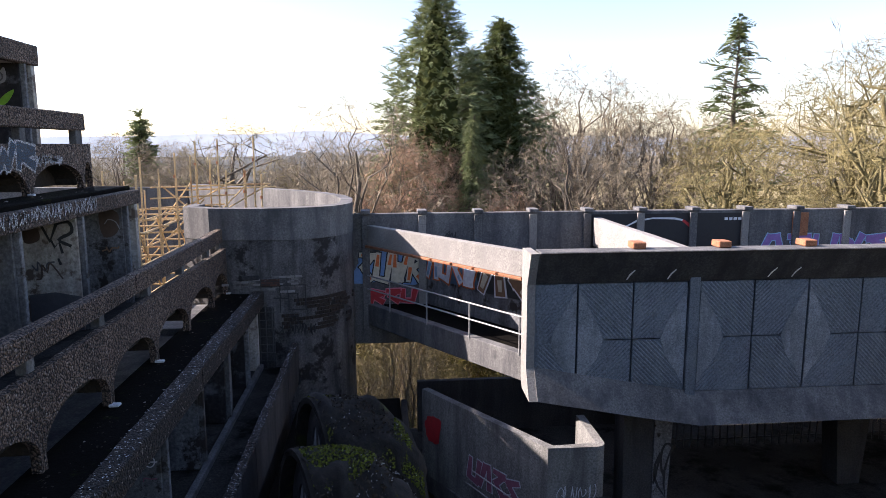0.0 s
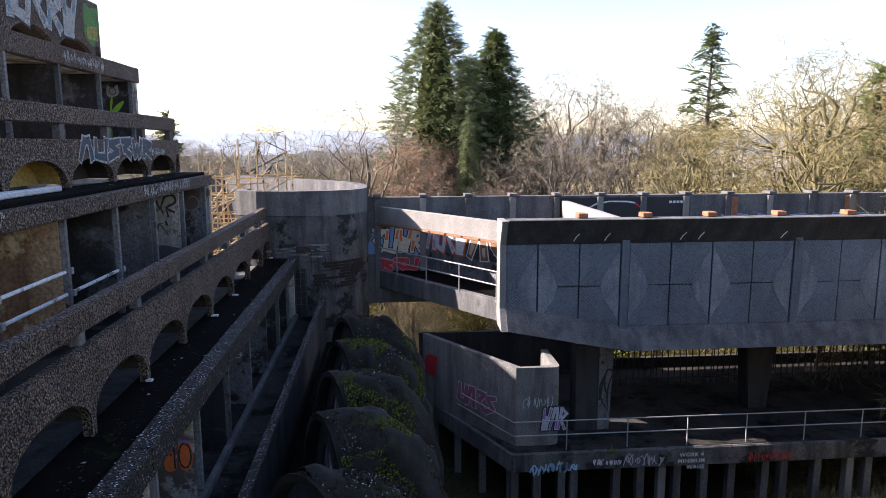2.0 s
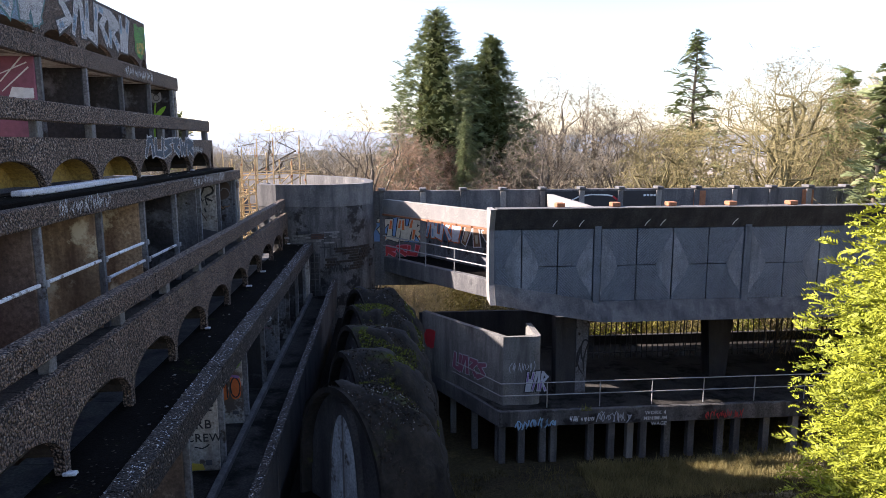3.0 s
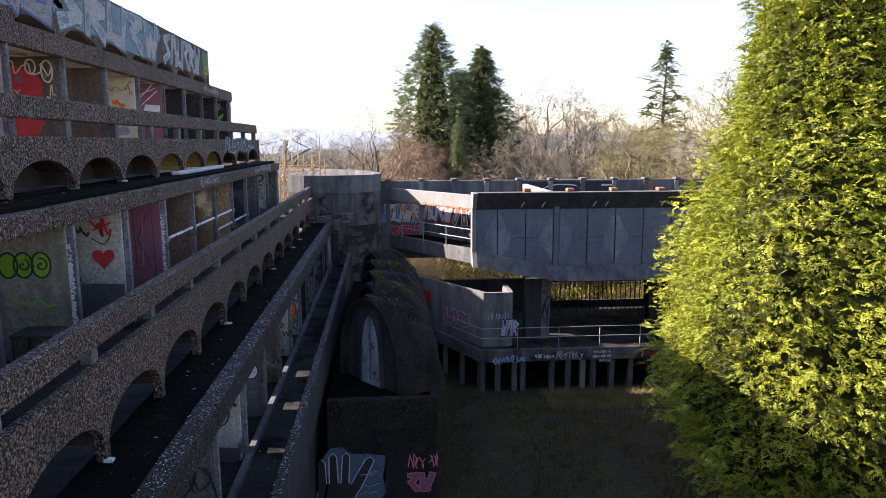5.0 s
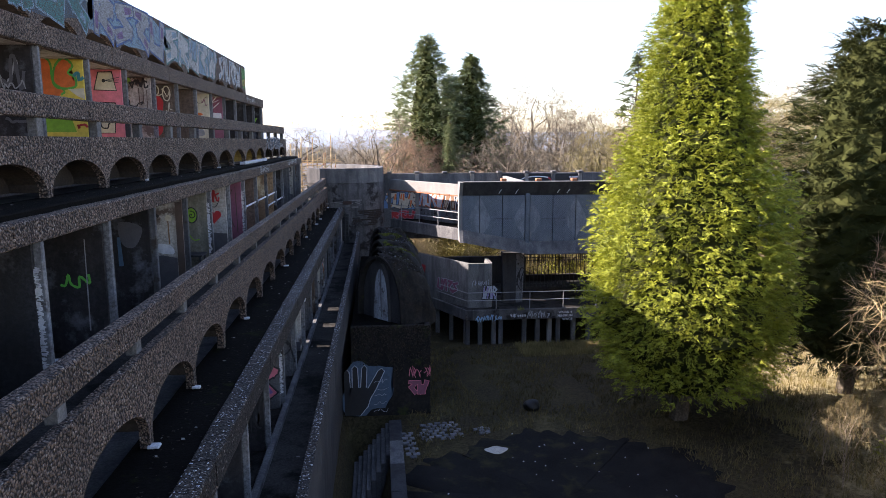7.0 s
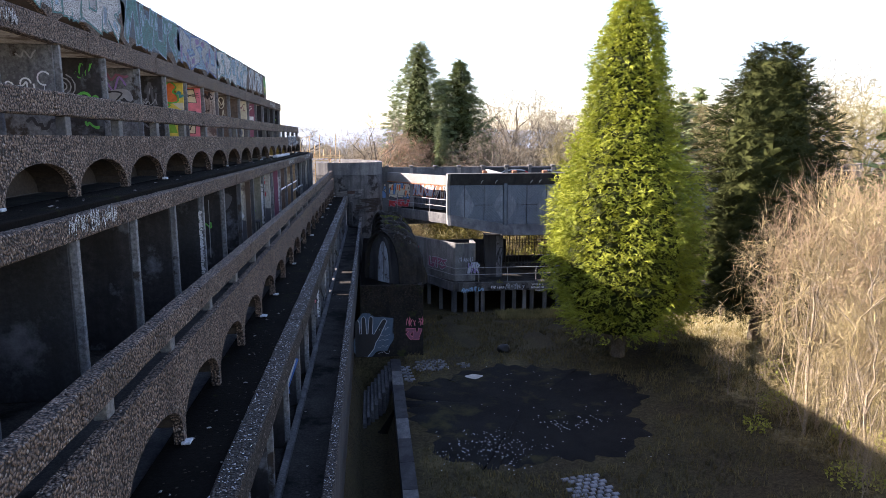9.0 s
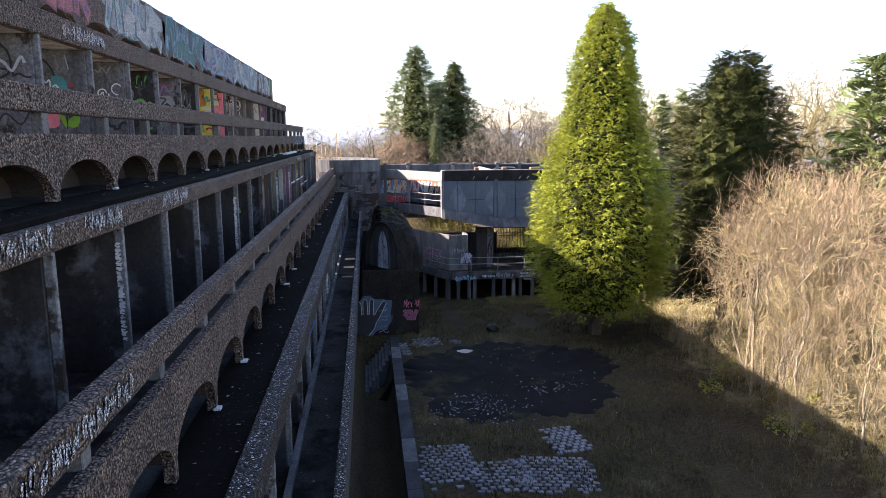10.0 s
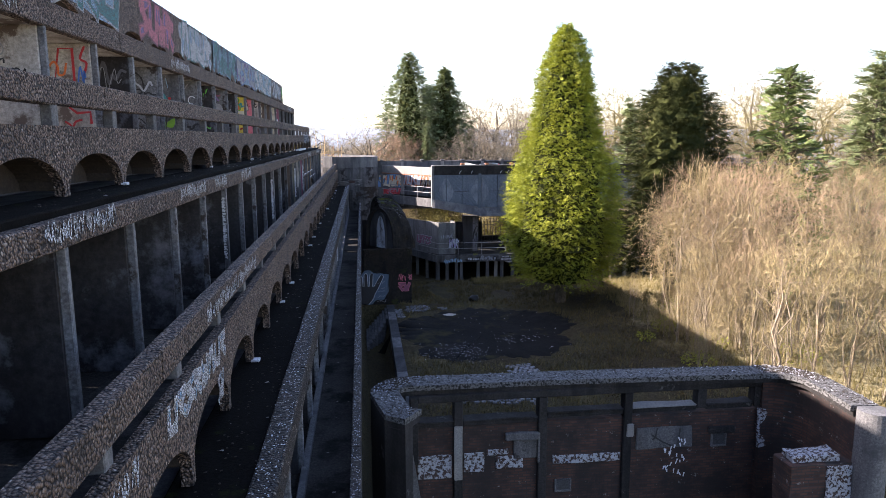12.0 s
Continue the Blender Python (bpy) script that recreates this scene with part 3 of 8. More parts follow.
def level(fx, px, rx, deck_z, rail=True, end=17.3, panel_end=16.6, panel_h=0.99, phase=0.0, wall_top=None, rail_up=1.29, edge_h=0.43, edge_w=0.22, edge_up=0.03, jamb=0.08, half=1.09, edge=M_PEB):
    """One terrace: the projecting deck edge at x = fx, the arched panel at px and the handrail beam over it."""
    z0 = deck_z - edge_h
    y = Y_FIRST
    # deck edge, cast in lengths of two bays
    while y < end - 0.1:
        y1 = min(y + 2 * BAY, end)
        worn_box("deck_edge", (fx - edge_w, fx, y + 0.006, y1 - 0.006, z0, deck_z + edge_up), edge, block, step=0.6, seed=fx)
        y = y1
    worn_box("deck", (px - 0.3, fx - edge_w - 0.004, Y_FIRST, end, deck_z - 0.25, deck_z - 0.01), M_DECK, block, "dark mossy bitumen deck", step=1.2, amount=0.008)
    # arched panels
    n = 0
    y = -28.85 + phase - BAY * 10
    foot, a, rise = deck_z + 0.005, half, 0.5
    while y < panel_end - 0.3:
        y1 = min(y + BAY, panel_end)
        mid, aa = (y + y1) / 2, a * (y1 - y) / BAY
        top = wall_top if wall_top else deck_z + panel_h
        spring = foot + jamb
        arc = [(mid + aa * math.cos(t), spring + rise * math.sin(t)) for t in (math.pi * k / 16 for k in range(17))]
        bm = bmesh.new()
        lo = [(y1 - 0.006, foot), (mid + aa, foot)] + arc + [(mid - aa, foot), (y + 0.006, foot)]
        hi = [(q[0], top) for q in lo]
        rows = [[bm.verts.new((xx, q[0], q[1])) for q in line] for line, xx in ((lo, px), (hi, px), (hi, px - 0.14), (lo, px - 0.14))]
        for r in range(4):
            a_, b_ = rows[r], rows[(r + 1) % 4]
            for i in range(len(lo) - 1):
                if (a_[i].co - a_[i + 1].co).length > 1e-5 or (b_[i].co - b_[i + 1].co).length > 1e-5:
                    bm.faces.new((a_[i], a_[i + 1], b_[i + 1], b_[i]))
        for i in (0, len(lo) - 1):
            bm.faces.new([r[i] for r in rows])
        bmesh.ops.remove_doubles(bm, verts=bm.verts[:], dist=0.0005)
        panel = part("arch_panel", bm, M_PEB, block)
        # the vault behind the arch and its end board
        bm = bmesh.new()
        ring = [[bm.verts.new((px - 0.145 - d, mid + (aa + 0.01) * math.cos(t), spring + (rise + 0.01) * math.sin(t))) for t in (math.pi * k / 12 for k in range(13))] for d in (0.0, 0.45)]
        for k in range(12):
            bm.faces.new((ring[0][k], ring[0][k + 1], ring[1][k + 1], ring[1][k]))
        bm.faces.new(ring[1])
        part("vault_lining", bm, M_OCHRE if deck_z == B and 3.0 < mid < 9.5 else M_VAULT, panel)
        if n % 3 == 0 or (deck_z == C and n % 5 == 1):
            bm = bmesh.new()
            wide_foot = 0.11 if deck_z == C else 0.05
            add_box(bm, px - 0.04, px + wide_foot + 0.03 * math.sin(n), y1 - 0.08 - 0.3 * wide_foot, y1 + 0.02 + 0.04 * math.sin(2.3 * n), foot, foot + 0.045, 0.01)
            part("arch_foot", bm, M_FOOT, panel, "pale bearing slab")
        n += 1
        y = y1
    if rail:
        y, rz = Y_FIRST, deck_z + rail_up
        while y < panel_end - 0.1:
            y1 = min(y + 2 * BAY, panel_end)
            worn_box("rail_beam", (rx - 0.22, rx, y + 0.005, y1 - 0.005, rz, rz + 0.38), M_PEB, block, step=0.6, seed=rx)
            y = y1
        y = -28.75 + phase - BAY * 10
        while y < panel_end - 0.1:
            box("rail_post", (rx - 0.19, rx - 0.03, y - 0.1, y + 0.1, deck_z + panel_h - 0.02, rz + 0.005), M_CONC, block)
            y += BAY
        box("rail_post", (rx - 0.18, rx - 0.06, panel_end - 0.2, panel_end - 0.05, deck_z + panel_h - 0.02, rz + 0.005), M_CONC, block)


def holed(name, x0, x1, y0, y1, z0, z1, holes, material):
    """A slab in strips with square holes left in it; a hole is (x0, x1, y0, y1)."""
    y = y0
    for a, b, c, d in sorted(holes, key=lambda h: h[2]):
        box(name, (x0, x1, y, c, z0, z1), material, block)
        box(name, (x0, a, c, d, z0, z1), material, block)
        box(name, (b, x1, c, d, z0, z1), material, block)
        y = d
    box(name, (x0, x1, y, y1, z0, z1), material, block)


def rooms(front, floor_z, ceil_z, depth, phase, end, looks, floor_holes=(), soffit_holes=(), no_jamb=(), soffit=M_CONC, open_back=False):
    """Open cells between cross walls, with a back wall, floor and soffit."""
    back = front - depth
    holed("floor_slab", back - 0.2, front + (0.05 if open_back else 1.0), Y_FIRST, end, floor_z - 0.2, floor_z, floor_holes, M_CONC_PALE if open_back else M_FLOOR)
    holed("soffit", back - 0.2, front - 0.2, Y_FIRST, end, ceil_z + 0.002, ceil_z + 0.14, soffit_holes, soffit)
    y = -28.4 + phase - BAY * 10
    k = -10
    while y < end - 0.3:
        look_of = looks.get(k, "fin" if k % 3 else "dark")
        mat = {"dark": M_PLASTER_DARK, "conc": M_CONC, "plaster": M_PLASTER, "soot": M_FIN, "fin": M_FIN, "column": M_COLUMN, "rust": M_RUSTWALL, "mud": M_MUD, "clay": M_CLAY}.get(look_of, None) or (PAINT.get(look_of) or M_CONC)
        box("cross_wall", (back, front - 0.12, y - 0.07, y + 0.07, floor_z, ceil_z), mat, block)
        box("column", (front - 0.12, front - 0.002, y - 0.045, y + 0.045, floor_z, ceil_z), M_COLUMN, block)
        # back wall with a door opening in every bay
        d0 = y + 0.9
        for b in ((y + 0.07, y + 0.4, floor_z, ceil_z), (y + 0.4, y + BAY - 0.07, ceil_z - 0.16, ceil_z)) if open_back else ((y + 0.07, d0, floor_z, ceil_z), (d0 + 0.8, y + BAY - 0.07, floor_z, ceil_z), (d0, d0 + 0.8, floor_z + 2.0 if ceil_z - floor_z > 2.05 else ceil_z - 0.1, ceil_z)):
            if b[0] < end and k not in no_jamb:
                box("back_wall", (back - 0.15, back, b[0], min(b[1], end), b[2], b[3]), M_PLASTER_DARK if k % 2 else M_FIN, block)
        y += BAY
        k += 1
    box("cross_wall", (back, front - 0.02, end - 0.16, end, floor_z, ceil_z), M_PLASTER, block)


SPOTS = (-1.42, 0.95, 3.35)  # unseen holes added through the slabs here to drop sun patches
level(-8.05, -8.9, -9.0, A, rail=False, end=17.35, panel_end=16.7, phase=0.28, wall_top=15.96)
level(-5.97, -6.75, -6.83, B, end=17.3, panel_end=16.6, phase=0.28, edge_up=-0.1)
level(-3.69, -4.74, -4.82, C, end=20.6, panel_end=20.5, rail_up=1.56, panel_h=1.38, phase=0.58, edge_h=0.38, edge_w=0.35, edge_up=0.07, jamb=0.26, half=1.1, edge=M_RIM)
# pale soffit carries bounced light in its colour; pale floor adds more bounce
rooms(-8.07, 11.6, A - 0.43, 3.4, PHASE_A, 17.2, {0: "plaster", 1: "plaster", 2: "soot", 3: "column", 4: "column", 5: "column", 6: "soot", 7: "column", 8: "fin", 9: "yellow", 10: "pink", 11: "plaster", 12: "mud", 13: "mud", 14: "cream", 15: "plum", 16: "dark", 17: "soot", 18: "soot", 19: "soot"}, soffit=M_PLASTER, open_back=True)
rooms(-6.0, 8.2, B - 0.43, 3.4, PHASE_B, 17.2, {7: "soot", 8: "fin", 9: "plaster", 10: "clay", 11: "plaster", 12: "plum", 13: "mud", 14: "rust", 15: "rust", 16: "soot", 17: "column", 18: "plaster", 19: "column"}, floor_holes=[(-8.7, -7.4, q + 0.24, q + 0.8) for q in SPOTS], no_jamb=(12, 13, 14))
rooms(-3.84, 5.2, C - 0.4, 3.4, PHASE_C, 20.3, {9: "conc", 10: "conc", 11: "plaster", 12: "conc", 13: "mud", 14: "plaster", 15: "plaster", 16: "dark", 17: "column", 18: "column", 19: "soot"}, soffit_holes=[(-7.2, -5.85, q - 0.12, q + 0.44) for q in SPOTS])
worn_box("ledge_slab", (-6.72, -6.5, 3.0, 8.2, B - 0.005, B + 0.1), M_FOOT, block, "pale precast ledge slab", step=0.8)
# lowest gallery
y = Y_FIRST
while y < 20.4:
    y1 = min(y + 2 * BAY, 20.5)
    worn_box("gallery_parapet", (-2.91, -2.73, y + 0.005, y1 - 0.005, 4.75, 5.9), M_CONC_DARK, block, step=0.6)
    worn_box("parapet_coping", (-2.91, -2.715, y + 0.004, y1 - 0.004, 5.9, 5.95), M_RIM, block, step=0.8, amount=0.006)
    y = y1
worn_box("gallery_floor", (-4.0, -2.914, Y_FIRST, 20.5, 4.95, 5.21), M_FLOOR, block, step=1.2, amount=0.006)
box("gallery_sill", (-3.9, -3.76, Y_FIRST, 20.3, 5.21, 5.36), M_CONC, block)
box("lower_wall", (-3.3, -3.0, Y_FIRST, 20.5, -2.2, 4.95), M_CONC_DARK, block)
# mass of the building behind the cells, and its roof
box("rear_wall", (-19.2, -19.0, Y_FIRST, 0.0, -2, 15.8), M_CONC, block)
# rear wall kept lower here so the sun reaches the slab holes
box("rear_wall", (-19.2, -19.0, 0.0, 8.5, -2, 13.6), M_CONC, block)
box("rear_wall", (-19.2, -19.0, 8.5, 17.2, -2, 15.8), M_CONC, block)
# wing added to throw shade on the link bridge
box("shading_wing", (-19.0, -12.5, 17.21, 20.2, -2, 14.2), M_CONC, block)
box("end_wall", (-19.0, -11.6, 17.0, 17.2, -2, 15.7), M_CONC, block)
box("end_wall", (-19.0, -2.9, Y_FIRST - 0.3, Y_FIRST - 0.05, -2, 15.7), M_CONC, block)
box("roof", (-11.9, -9.05, Y_FIRST, 17.0, 15.6, 15.78), M_DECK, block)
box("end_wall", (-11.55, -4.0, 17.05, 17.2, -2, 7.4), M_CONC, block)

# ---- hall, bridge and stair tower ----
tower = thing("stair_tower", (-3.5, 23, 0), "curved grey concrete stair tower with worn brick courses and a barred window", "tower", kind="structure")


def swept_wall(name, path, thick, z0, z1, material, parent, label="", closed=False, top_noise=0.01, zs=6):
    """An upright wall along plan points, thick to the left of the way, with its own top."""
    path = [Vector((p[0], p[1])) for p in path]
    n = len(path)
    inner = []
    for i, p in enumerate(path):
        a = path[i - 1] if (i or closed) else p
        b = path[(i + 1) % n] if (i < n - 1 or closed) else p
        d = (b - a).normalized()
        inner.append(p + Vector((-d.y, d.x)) * thick)
    bm = bmesh.new()
    cols = []
    for p, q in zip(path, inner):
        zz = [z0 + (z1 - z0) * k / zs for k in range(zs + 1)]
        zz[-1] += noise.noise(Vector((p.x, p.y, 7))) * top_noise
        cols.append(([bm.verts.new((p.x, p.y, z)) for z in zz], [bm.verts.new((q.x, q.y, z)) for z in zz]))
    rng = range(n if closed else n - 1)
    for i in rng:
        (o0, i0), (o1, i1) = cols[i], cols[(i + 1) % n]
        for k in range(zs):
            bm.faces.new((o0[k], o1[k], o1[k + 1], o0[k + 1]))
            bm.faces.new((i0[k], i0[k + 1], i1[k + 1], i1[k]))
        bm.faces.new((o0[zs], o1[zs], i1[zs], i0[zs]))
        bm.faces.new((o0[0], i0[0], i1[0], o1[0]))
    if not closed:
        for o, i in (cols[0], cols[-1]):
            for k in range(zs):
                bm.faces.new((o[k], o[k + 1], i[k + 1], i[k]))
    return part(name, bm, material, parent, label)


def arc(cx, cy, r, a0, a1, steps=12, ry=None):
    ry = ry or r
    return [(cx + r * math.cos(radians(a0 + (a1 - a0) * i / steps)), cy + ry * math.sin(radians(a0 + (a1 - a0) * i / steps))) for i in range(steps + 1)]


tower_plan = [(-6.1, 22.2), (-6.1, 21.2), (-5.2, 20.55)] + [(-4.0, 20.42)] + arc(-3.2, 22.5, 2.1, -90, 0, 12) + [(-1.15, 24.0), (-1.5, 25.6), (-2.3, 27.2), (-3.6, 28.8), (-5.2, 30.4), (-7.2, 32.2), (-9.0, 33.6)]
swept_wall("drum_wall", tower_plan, 0.35, -2.2, 9.1, M_TOWER, tower)
swept_wall("drum_parapet", [(p[0] * 1.0, p[1] - 0.02) for p in tower_plan], 0.4, 9.11, 10.05, M_CONC, tower)
# bare brick courses where the render has come off
crng = random.Random(5)
course_mesh = None
for row in range(9):
    for i in range(26):
        a = -88 + 3.5 * i + (1.7 if row % 2 else 0)
        z = 6.3 + 0.115 * row
        if noise.noise(Vector((a * 0.045, row * 0.35, 4))) < -0.02 or a > -8:
            continue
        m = Matrix.Translation((-3.2 + 2.105 * math.cos(radians(a)), 22.5 + 2.105 * math.sin(radians(a)), z)) @ Matrix.Rotation(radians(a + 90), 4, "Z")
        if course_mesh is None:
            bm = bmesh.new()
            add_box(bm, -0.06, 0.06, -0.014, 0.03, 0, 0.1, 0.006)
            course_mesh = part("brick", bm, M_VAULT, tower)
            course_mesh.matrix_local = tower.matrix_basis.inverted() @ m
        else:
            c = new("brick", course_mesh.data)
            c.parent = tower
            c.matrix_local = tower.matrix_basis.inverted() @ m @ Matrix.Translation((0, -0.004 + crng.uniform(-0.006, 0.006), 0))
box("tower_back", (-6.05, -5.75, 22.2, 30.0, -2, 8.6), M_CONC, tower)
swept_wall("court_wall", [(-9.3, 33.7), (-13.0, 34.2), (-18.5, 34.4)], 0.35, -2.2, 9.9, M_CONC, tower)
box("tower_floor", (-5.7, -1.6, 22.4, 26.0, 8.5, 8.7), M_DECK, tower)
# barred window
for i in range(5):
    tube("window_bar", [(-4.22 + 0.19 * i, 20.36, 5.05), (-4.22 + 0.19 * i, 20.36, 7.08)], 0.022, M_DARKSTEEL, tower)
for i in range(8):
    tube("window_bar", [(-4.26, 20.33, 5.2 + 0.25 * i), (-3.4, 20.33, 5.2 + 0.25 * i)], 0.015, M_DARKSTEEL, tower)
# flat dark plate stands in for the shade inside the barred window
box("window_dark_plate", (-4.25, -3.4, 20.39, 20.415, 5.05, 7.1), M_CONC_DARK, tower)

hall = thing("raised_hall", (14, 19, 5), "roofless raised concrete hall with ribbed diamond-marked panels", "building", kind="structure")
HX0, HX1, HY = 3.47, 34.0, 15.72


def low_edge(x):
    return 6.6 - 0.77 * min(1.0, max(0.0, (x - 3.4) / 4.0))


def hall_bay(x0, x1, z_mid, first):
    """Two rows of cast panels between joints, each with a fan of ribs on its face."""
    b0, b1 = low_edge(x0 + 0.05), low_edge(x1 - 0.05)
    for lower in (True, False):
        pts = [(x0 + 0.02, b0), (x1 - 0.02, b1), (x1 - 0.02, z_mid - 0.015), (x0 + 0.02, z_mid - 0.015)] if lower else [(x0 + 0.02, z_mid + 0.015), (x1 - 0.02, z_mid + 0.015), (x1 - 0.02, 8.6), (x0 + 0.02, 8.6)]
        if first and lower:
            continue
        if first:
            pts = [(x0 + 0.02, b0), (x1 - 0.02, b1), (x1 - 0.02, 8.6), (x0 + 0.02, 8.6)]
        prism("wall_panel", pts, "y", HY, HY + 0.12, M_PANEL, hall, bevel=0.008)


def rib_fan(x0, x1, zt, zb, leaning):
    """Diagonal board-mark ribs across one panel."""
    bm = bmesh.new()
    w, h = x1 - x0, zt - zb
    k = -h
    while k < w:
        seg = []
        for s in np.linspace(0, 1, 2):
            seg.append((k + s * h, s * h))
        (ax, az), (bx, bz) = seg
        if ax < 0:
            az, ax = az - ax, 0
        if bx > w:
            bz, bx = bz - (bx - w), w
        if bx - ax > 0.05:
            pa, pb = ((ax, az), (bx, bz))
            if leaning:
                pa, pb = (w - ax, az), (w - bx, bz)
            d = Vector((pb[0] - pa[0], pb[1] - pa[1])).normalized() * 0.026
            vs = [bm.verts.new((x0 + p[0] + q[0], HY + q[2], zb + p[1] + q[1])) for p in (pa, pb) for q in ((-d.y, d.x, 0.0), (0, 0, -0.011), (d.y, -d.x, 0.0))]
            bm.faces.new((vs[0], vs[1], vs[4], vs[3]))
            bm.faces.new((vs[1], vs[2], vs[5], vs[4]))
        k += 0.11
    part("rib_marks", bm, M_RIB, hall)


def half_diamond(x, turn):
    """A smooth, paler wedge beside a joint, where two fans of ribs meet."""
    if x + 0.65 * turn < 3.47:
        return
    pts = [(x, 8.45), (x + turn * 0.2, 8.1), (x + turn * 0.52, 7.5), (x + turn * 0.62, 7.2), (x + turn * 0.48, 6.75), (x + turn * 0.16, 6.3), (x, 6.0)]
    prism("smooth_wedge", pts if turn < 0 else pts[::-1], "y", HY - 0.016, HY + 0.004, M_SMOOTH, hall)


xs_first = [3.5, 4.5, 5.87, 7.24]
bays = list(zip(xs_first, xs_first[1:]))
x = 7.52
while x < HX1 - 5:
    bays += [(x + 1.4 * i, x + 1.4 * (i + 1)) for i in range(4)]
    x += 5.6 + 0.27
for i, (x0, x1) in enumerate(bays):
    hall_bay(x0, x1, 7.2, i == 0)
    rib_fan(x0 + 0.04, x1 - 0.04, 8.58, 7.24, i % 2 == 1)
    rib_fan(x0 + 0.04, x1 - 0.04, 7.16, 6.05 if x0 < 6.5 else 5.86, i % 2 == 0)
for i, (x0, x1) in enumerate(bays):
    if i % 2 == 0:
        half_diamond(x1 - 0.03, -1)
    else:
        half_diamond(x0 + 0.03, 1)
prism("wall_core", [(HX0, 6.4), (7.4, 5.65), (HX1, 5.65), (HX1, 8.7), (HX0, 8.7)], "y", HY + 0.125, HY + 0.4, M_CONC_DARK, hall)
# leaning bands above and below the panels
def leaning_band(name, lo, hi, ylo, yhi, thick, material):
    """A band with plan points (x, z) along its lower and upper edges."""
    bm = bmesh.new()
    rows = []
    for (xa, za), (xb, zb) in zip(lo, hi):
        rows.append([bm.verts.new(c) for c in ((xa, ylo, za), (xb, yhi, zb), (xb, yhi + thick, zb), (xa, ylo + thick, za))])
    for a, b in zip(rows, rows[1:]):
        for k in range(4):
            bm.faces.new((a[k], b[k], b[(k + 1) % 4], a[(k + 1) % 4]))
    bm.faces.new(rows[0])
    bm.faces.new(rows[-1][::-1])
    part(name, bm, material, hall)


n_x = [HX0 + 0.0] + [4.5, 5.5, 6.5, 7.5] + list(np.arange(9, HX1 + 0.1, 1.5))
leaning_band("top_band", [(q, 8.62) for q in n_x], [(q, 9.4) for q in n_x], HY - 0.02, HY - 0.42, 0.42, M_CONC_DARK)
leaning_band("bottom_band", [(q, low_edge(q) - 0.72) for q in n_x], [(q, low_edge(q) - 0.01) for q in n_x], HY - 0.45, HY - 0.02, 0.5, M_CONC)
worn_box("top_coping", (HX0, HX1, HY - 0.46, HY + 0.12, 9.4, 9.44), M_CONC, hall, step=1.5, amount=0.006)
for px_ in (7.38, 13.255, 19.125, 25.0):
    box("pilaster", (px_ - 0.13, px_ + 0.13, HY - 0.07, HY + 0.1, 5.2, 8.95), M_PANEL, hall)
box("corner_strip", (3.468, 3.52, HY - 0.003, HY + 0.12, 6.0, 8.6), M_PANEL, hall)
# end pier catching the sun, its concrete made paler to look sunlit
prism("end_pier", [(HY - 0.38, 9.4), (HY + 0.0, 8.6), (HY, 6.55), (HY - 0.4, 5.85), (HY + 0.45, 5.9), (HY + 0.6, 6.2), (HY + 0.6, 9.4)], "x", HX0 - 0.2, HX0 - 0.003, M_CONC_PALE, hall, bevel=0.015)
box("hall_floor", (7.2, HX1, HY + 0.05, 23.2, 5.0, 5.3), M_CONC_DARK, hall)
# rear wall with stub posts
worn_box("rear_wall", (-1.2, 40.0, 23.3, 23.6, 5.0, 9.57), M_CONC, hall, step=2.0, amount=0.015)
box("rear_wall_black_paint", (6.95, 13.0, 23.288, 23.299, 6.5, 9.46), PAINT["black"], hall)
for i in range(24):
    x = -0.7 + 1.93 * i
    box("stub_post", (x - 0.16, x + 0.16, 23.05, 23.65, 9.575, 9.69), M_CONC, hall)
    box("wall_pier", (x - 0.13, x + 0.13, 23.2, 23.286, 5.3, 9.5), M_CONC_PALE if i % 2 else M_CONC, hall)
for x in (14.9, 20.5, 26.0):
    box("brick_patch", (x - 0.3, x + 0.3, 23.24, 23.286, 8.6, 9.45), M_RUST, hall)
for x in (5.9, 8.0, 10.15, 12.5, 14.9):
    box("steel_bracket", (x - 0.16, x + 0.16, HY - 0.2, HY + 0.2, 9.445, 9.6), M_RUST, hall, "rusty bracket stub", bevel=0.02)
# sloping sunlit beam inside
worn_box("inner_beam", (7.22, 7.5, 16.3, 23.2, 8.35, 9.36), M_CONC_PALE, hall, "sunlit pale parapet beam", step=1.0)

bridge = thing("link_bridge", (1, 20, 6), "concrete link bridge with tube railing and rusty steel angle", "bridge", kind="structure")


def along(p0, p1, z0, z1, out0, out1, name, material, label="", parent=None):
    """A straight block between plan points, its near and far faces out0 and out1 to the right of the way."""
    a, b = Vector(p0), Vector(p1)
    d = (b - a).normalized()
    r = Vector((d.y, -d.x))
    bm = bmesh.new()
    lo = [a + r * out0, b + r * out0, b + r * out1, a + r * out1]
    vs = [[bm.verts.new((p.x, p.y, z)) for p in lo] for z in (z0, z1)]
    bm.faces.new(vs[0][::-1])
    bm.faces.new(vs[1])
    for i in range(4):
        bm.faces.new((vs[0][i], vs[0][(i + 1) % 4], vs[1][(i + 1) % 4], vs[1][i]))
    bmesh.ops.bevel(bm, geom=bm.edges[:], offset=0.015, segments=1, affect="EDGES")
    return part(name, bm, material, parent or bridge, label)


